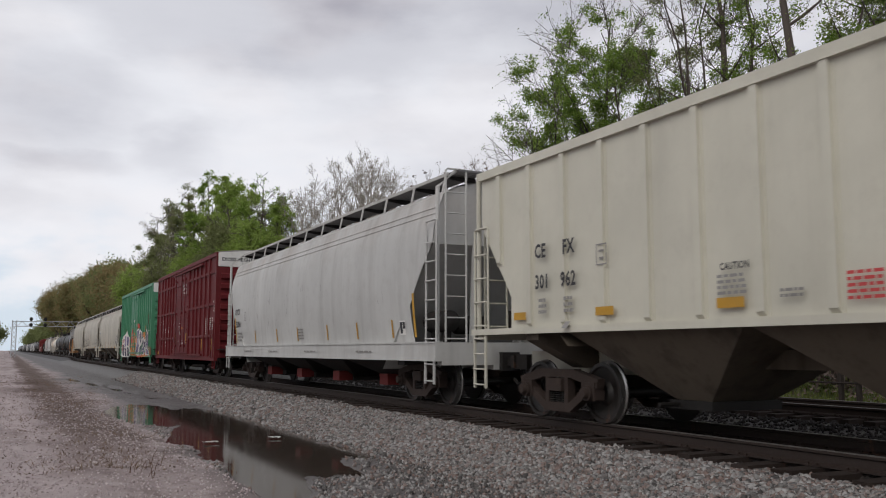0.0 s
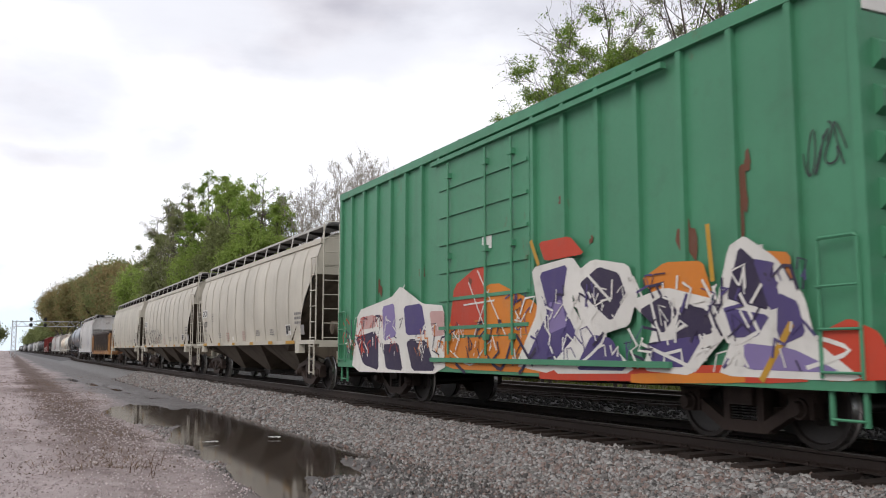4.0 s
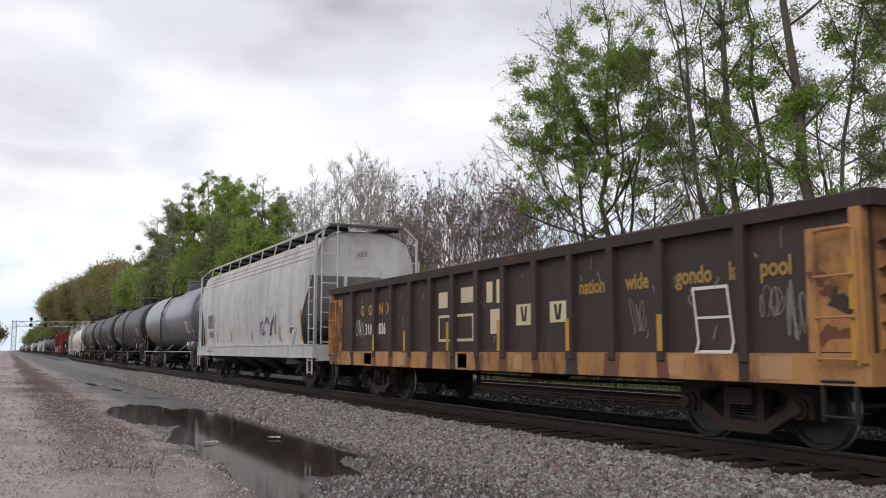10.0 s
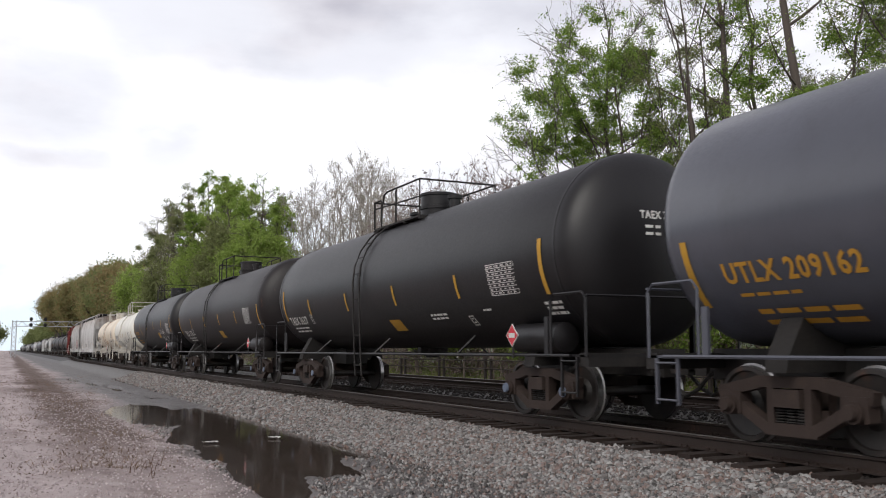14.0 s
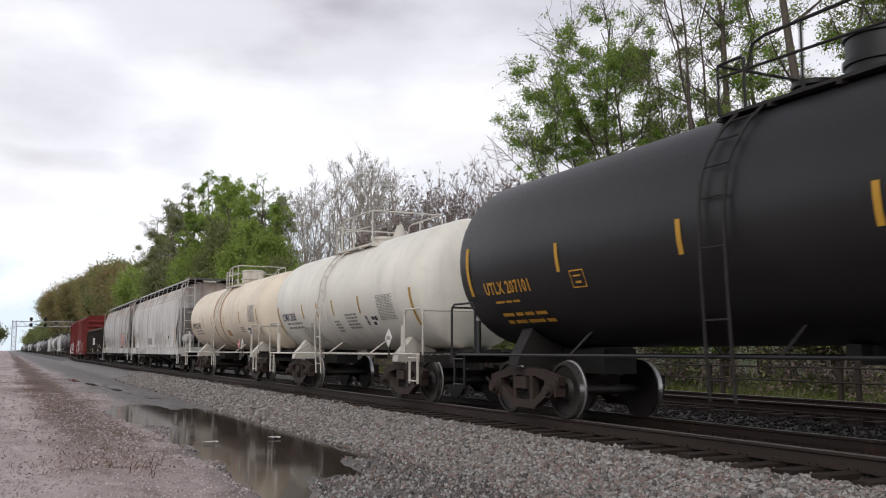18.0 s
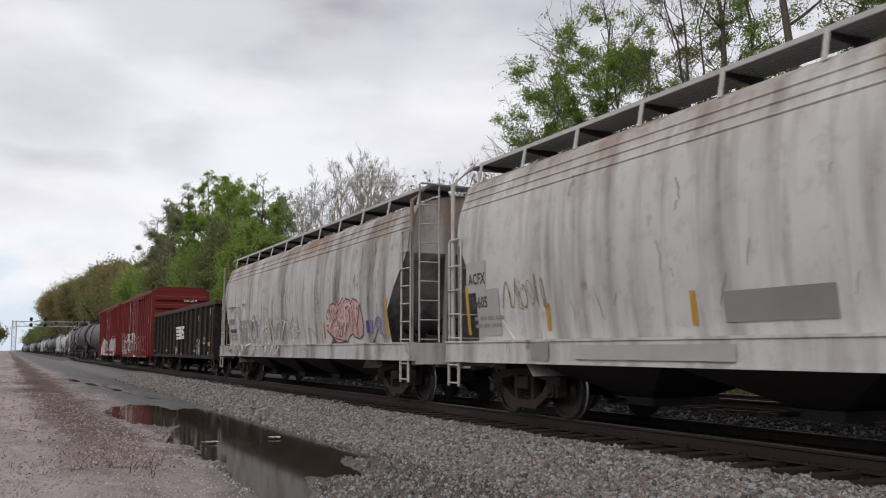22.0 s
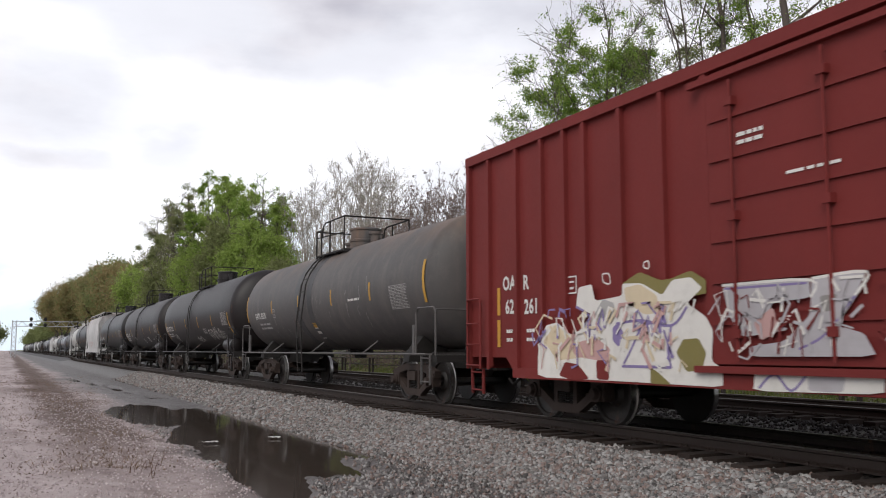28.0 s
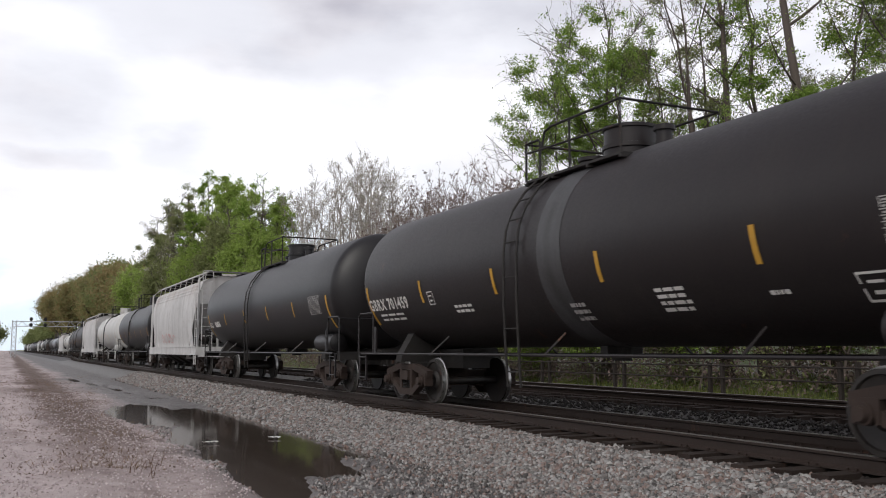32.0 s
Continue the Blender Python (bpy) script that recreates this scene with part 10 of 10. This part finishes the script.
def boxes_red():
    for k, (a, b, mid, wide) in enumerate(((317.9, 333.5, -0.3, 3.2), (335.0, 350.3, -0.1, 3.1))):
        L, m = span(a, b)
        lab = ("red oxide box car with white graffiti along its foot", "red oxide box car with cream and mint graffiti")[k]
        car, surf, half = box_car(lab, L, OXIDE, m, 4.53, 0.68, (6, 5), wide, mid, (), 7, 0.0, drop=1.3, post_w=0.04, roof_rise=0.24, post_list=(2.25, 3.12, 3.97, 4.50, 5.14, 5.91, 6.85, -2.62, -3.46, -4.25, -5.06, -5.87, -6.71))
        flat = lambda z, y: -1.64
        stencil(car, "OA", 0.32, 6.42, 2.09, surf, WHITE)
        stencil(car, "R", 0.32, 5.76, 2.07, surf, WHITE)
        stencil(car, "62", 0.32, 6.34, 1.70, surf, WHITE)
        stencil(car, ("179", "261")[k], 0.32, 5.73, 1.68, surf, WHITE)
        frame_mark(car, 4.5, 1.92, 0.25, 0.26, surf, WHITE, 0.02)
        bars(car, 2, 6.30, 1.38, 0.2, 0.14, surf, WHITE, 150, 0.4)
        bars(car, 2, 5.66, 1.38, 0.24, 0.14, surf, WHITE, 151, 0.4)
        strip(car, 6.56, 1.15, 1.60, surf, 0.10, GOLD_TXT)
        strip(car, 6.56, 1.68, 2.14, surf, 0.10, GOLD_TXT)
        strip(car, -6.64, 1.15, 2.13, surf, 0.13, GOLD_TXT)
        bars(car, 2, 0.9, 3.5, 0.4, 0.09, surf, WHITE, 152, 0.5)
        bars(car, 1, 0.2, 2.95, 0.7, 0.06, surf, WHITE, 153)
        if k:
            graffiti_cream(car, flat, lambda z, y: -1.672)
            fray(car, flat, (SPRAY_CREAM, SPRAY_LILAC, SPRAY_PINK, SPRAY_WHITE), 1.9, 5.2, 0.80, 1.6, 80, 41, (0.02, 0.06))
            fray(car, flat, (SPRAY_LILAC, SPRAY_WHITE, SPRAY_SILVER, SPRAY_PINK), -6.6, -1.8, 0.76, 1.9, 150, 42, (0.02, 0.06))
            fray(car, lambda z, y: -1.672, (SPRAY_WHITE, OXIDE, SPRAY_SILVER), -1.3, 1.3, 1.0, 1.7, 54, 43, (0.015, 0.04))
            frame_mark(car, -5.3, 1.35, 0.35, 0.42, lambda z, y: -1.66, WHITE, 0.03)
        else:
            graffiti_silver(car, lambda z, y: -1.672)
            fray(car, lambda z, y: -1.672, (SPRAY_WHITE, SPRAY_SILVER, SPRAY_WHITE), -0.6, 5.6, 0.78, 1.7, 120, 44, (0.02, 0.06))
            fray(car, lambda z, y: -1.645, (SPRAY_PINK,), -5.4, -1.0, 0.85, 1.8, 34, 45, (0.012, 0.025))
            strip(car, 1.6, 1.2, 4.2, lambda z, y: -1.70, 0.10, SPRAY_WHITE, "white_lock_rod")
            scrawl(car, SPRAY_CREAM, -6.2, 2.4, 0.5, 0.9, surf, 165, 4, 0.04)
            frame_mark(car, -5.65, 1.34, 0.28, 0.36, surf, WHITE, 0.025)
        v, f = letters(("OAR 62179", "OAR 62261")[k], 0.17)
        bm = bmesh.new()
        vs = [bm.verts.new((0.15 + u, -half - 0.106, 3.90 + w)) for u, w in v]
        for q in f:
            bm.faces.new([vs[i] for i in q])
        part("lettering", bm, WHITE, car)


DUST_TANK = paint("dusty_grey_tank_paint", (0.085, 0.080, 0.079), 0.55, 0.6, 0.12, 0.6, (0.15, 0.13, 0.12), shift=9.0, spec=0.35, bleed=0.6, bleed_from=4.15)
BAND_GREY = paint("cleaner_grey_band", (0.050, 0.050, 0.053), 0.5, 0.5, 0.0, 0.9, (0.014, 0.013, 0.012))


def wide_band(car, y0, y1, R, zc, material):
    bm = bmesh.new()
    spin(bm, [(y0, R * 0.99), (y0 + 0.004, R + 0.006), (y1 - 0.004, R + 0.006), (y1, R * 0.99)], 48, "y", (0, 0, zc))
    part("wide_band", bm, material, car, smooth=True)


def tanks_last():
    L, m = span(351.9, 368.1)
    car, surf, half, zc, R = tank_car("dusty dark grey tank car with white lettering", L, DUST_TANK, m, 1.45, 2.56, pl=1.2, rail_h=0.7, reservoir=False)
    tank_strips(car, surf, 2.25, 2.67, (2.07, 2.94), 7.5, (4.28, 1.36, -1.6, -4.4))
    stencil(car, "GATX 32530", 0.27, 6.42, 2.13, surf, WHITE)
    bars(car, 2, 6.1, 1.92, 1.3, 0.13, surf, GREY_LIGHT, 171, 0.45)
    frame_mark(car, 4.2, 2.13, 0.28, 0.26, surf, GREY_LIGHT)
    wide_band(car, 1.25, 1.72, R, zc, BAND_GREY)
    wide_band(car, 0.1, 0.5, R, zc, BAND_GREY)
    patch(car, "painted_splash", SPRAY_WHITE, 0.5, 1.73, 0.3, 0.3, surf)
    patch(car, "painted_splash", YELLOW, 0.5, 1.86, 0.3, 0.14, surf)
    table(car, -5.6, 2.5, 0.95, 0.5, surf, GREY_LIGHT, 172)
    bars(car, 1, -2.9, 2.3, 0.8, 0.1, surf, WHITE, 173)
    scratches(car, 7.0, 2.6, 13.0, 1.2, surf, 40, 174, GREY_TXT)
    L, m = span(369.4, 386.3)
    car, surf, half, zc, R = tank_car("black tank car with white scrawled graffiti", L, BROWNED, m, 1.52, 2.66, ladder_y=0.4)
    tank_strips(car, surf, 2.09, 2.54, (1.68, 2.53), 7.4, (4.85, 1.78, -1.23, -4.2))
    stencil(car, "GBRX 701530", 0.33, 7.65, 2.06, surf, WHITE, 1.05, 1.2)
    bars(car, 2, 7.2, 1.9, 1.3, 0.1, surf, WHITE, 181, 0.45)
    scrawl(car, SPRAY_WHITE, -2.95, 1.55, 2.5, 0.46, surf, 182, 10, 0.035)
    scrawl(car, SPRAY_WHITE, 0.3, 1.48, 1.3, 0.25, surf, 183, 5, 0.025)
    scrawl(car, SPRAY_WHITE, 5.6, 1.55, 0.7, 0.4, surf, 186, 4, 0.025)
    table(car, -6.1, 2.56, 0.98, 0.48, surf, GREY_LIGHT, 184)
    frame_mark(car, -5.5, 1.58, 0.45, 0.26, surf, GREY_LIGHT, 0.018)
    bars(car, 3, -2.0, 1.98, 0.6, 0.08, surf, GREY_LIGHT, 185)
    head_words(car, half, zc, "GBRX 701530", WHITE)
    L, m = span(387.6, 404.3)
    car, surf, half, zc, R = tank_car("black tank car with a cleaner grey band", L, BROWNED, m, 1.53, 2.68, cap=None)
    tank_strips(car, surf, 2.06, 2.50, (1.68, 2.53), 7.6, (4.67, 1.63, -1.45, -4.44))
    stencil(car, "GBRX 701459", 0.33, 7.65, 2.0, surf, WHITE, 1.05, 1.2)
    bars(car, 2, 7.2, 1.86, 1.3, 0.1, surf, WHITE, 191, 0.45)
    frame_mark(car, 4.4, 2.0, 0.25, 0.26, surf, WHITE)
    wide_band(car, -0.55, 0.12, R, zc, BAND_GREY)
    bars(car, 2, 3.4, 1.9, 0.7, 0.09, surf, WHITE, 192)
    bars(car, 4, -2.47, 1.86, 0.6, 0.085, surf, WHITE, 193)
    bars(car, 3, -0.4, 1.75, 0.4, 0.1, surf, GREY_LIGHT, 194)
    bars(car, 1, -4.4, 1.72, 0.3, 0.09, surf, WHITE, 195)
    frame_mark(car, -5.6, 1.58, 0.4, 0.3, surf, WHITE, 0.025)
    table(car, -6.1, 2.56, 0.98, 0.48, surf, GREY_LIGHT, 196)
    head_words(car, half, zc, "GBRX 701459", WHITE)
    L, m = span(405.6, 422.9)
    car, surf, half, zc, R = tank_car("black tank car with yellow strips", L, INK, m, 1.53, 2.68)
    tank_strips(car, surf, 2.06, 2.50, (1.68, 2.53), 7.7, (4.7, 1.6, -1.5, -4.5))
    stencil(car, "GBRX", 0.26, 7.75, 2.02, surf, WHITE)
    bars(car, 1, 6.7, 2.02, 0.9, 0.26, surf, WHITE, 200, 0.8)
    table(car, -6.1, 2.56, 0.98, 0.48, surf, GREY_LIGHT, 201)


def rear_of_train():
    """What follows out of the distance."""
    car, surf, half, width, end_at = centre_flow("pale lilac-white covered hopper car between tank cars", 424.2, 438.4, CHALK)
    scrawl(car, SPRAY_PINK, 3.0, 1.4, 4.0, 0.6, surf, 301, 6, 0.06)
    p = 439.7
    kinds = "abcdaeabfaeagaabacaadaaeabaaceaadaab"
    for i, k in enumerate(kinds):
        L = 16.6
        m = p + L / 2
        if k in "abde":
            col, lab = {"a": (INK, "black tank car far back in the train"), "b": (PALE, "pale grey tank car far back in the train"), "d": (BROWNED, "brown-black tank car far back in the train"), "e": (SLATE, "slate grey tank car far back in the train")}[k]
            car, surf, half, zc, R = tank_car(lab, L, col, m, 1.52, 2.66)
            if i < 8:
                tank_strips(car, surf)
        elif k in "cf":
            centre_flow("chalky white covered hopper car far back in the train", p, p + L, CHALK)
        else:
            gondola_car("dark brown gondola car far back in the train", L, BROWN, m, 2.7)
        p += L + 1.3


hopper_cream()
hopper_pale()
box_maroon()
box_green()
hoppers_taupe()
gondola_brown()
hopper_chalk()
tanks_first()
tanks_pale()
hoppers_sooty()
gondola_black()
boxes_red()
tanks_last()
rear_of_train()


# ---------------------------------------------------------------- ties, the nearest as pieces of their own
def ties():
    bm = bmesh.new()
    v = box(bm, -1.33, 1.3, -0.115, 0.115, -0.40, -0.187)
    for q in v:
        q.co.x += random.uniform(-0.03, 0.03)
        q.co.z += random.uniform(-0.006, 0.006)
    variants = [finish(bm, "tie", TIE)]
    for k in range(3):
        bm = bmesh.new()
        v = box(bm, -1.3 - 0.05 * k, 1.3 + 0.02 * k, -0.115, 0.115, -0.40, -0.187 - 0.006 * k)
        for q in v:
            q.co.x += random.uniform(-0.05, 0.05)
            q.co.y += random.uniform(-0.012, 0.012)
        variants.append(finish(bm, "tie", TIE))
    for tr, cx, z in TRACKS:
        i = 0
        rest = bmesh.new()
        y = 0.0
        while y < 330:
            if y < 75:
                t = new("tie", variants[i % 4])
                t.parent = tr
                t.location = (cx, y + random.uniform(-0.03, 0.03), z)
                t.rotation_euler = (0, 0, random.uniform(-0.02, 0.02) + (math.pi if i % 3 else 0))
            else:
                box(rest, cx + jog(y) - 1.3, cx + jog(y) + 1.3, y - 0.115, y + 0.115, z - 0.36, z - 0.187)
            y += 0.53
            i += 1
        tagged(part("distant_ties", rest, TIE, tr), kind="stuff")
        bm = bmesh.new()
        box(bm, -0.09, 0.09, -0.1, 0.1, -0.187, -0.168)
        for dx, dy in ((-0.085, 0.06), (-0.085, -0.06), (0.085, 0.06), (0.085, -0.06)):
            box(bm, dx - 0.012, dx + 0.012, dy - 0.012, dy + 0.012, -0.17, -0.145)
        plate = finish(bm, "tie_plate", RAIL)
        for k in range(60):
            for s in (-1, 1):
                p = new("tie_plate", plate)
                p.parent = tr
                p.location = (cx + s * GAUGE / 2, 0.53 * (k + 8), z)


ties()


# ---------------------------------------------------------------- motion of the train
def motions():
    mids = {}
    for car, p in CARS:
        mids[car] = p
        rows = []
        for i in range(33):
            t = SECONDS * i / 32
            y = p - SPEED * t
            turn = -math.degrees(math.atan2(jog(y + 6) - jog(y - 6), 12))
            rows.append((t, pose(TRACK + (jog(y + 6) + jog(y - 6)) / 2, y, 0, 0, 0, turn)))
        walk(car, rows)
    # the wheels roll while they pass near the camera
    for car, dy, ws in WHEELSETS:
        p = mids[car] + dy
        t0, t1 = (p - 34.0) / SPEED, (p - 2.0) / SPEED
        a, b = max(0, math.ceil(t0 * FPS)), min(SECONDS * FPS, math.floor(t1 * FPS))
        if b - a < 3:
            continue
        x, y, z = ws.location
        rows = []
        for f in range(int(a), int(b) + 1):
            rows.append((f / FPS, pose(x, y, z, math.degrees(SPEED * f / FPS / 0.457) % 360)))
        if rows[0][0] > 0:
            rows.insert(0, (0, rows[0][1]))
        if rows[-1][0] < SECONDS:
            rows.append((SECONDS, rows[-1][1]))
        walk(ws, rows)


motions()
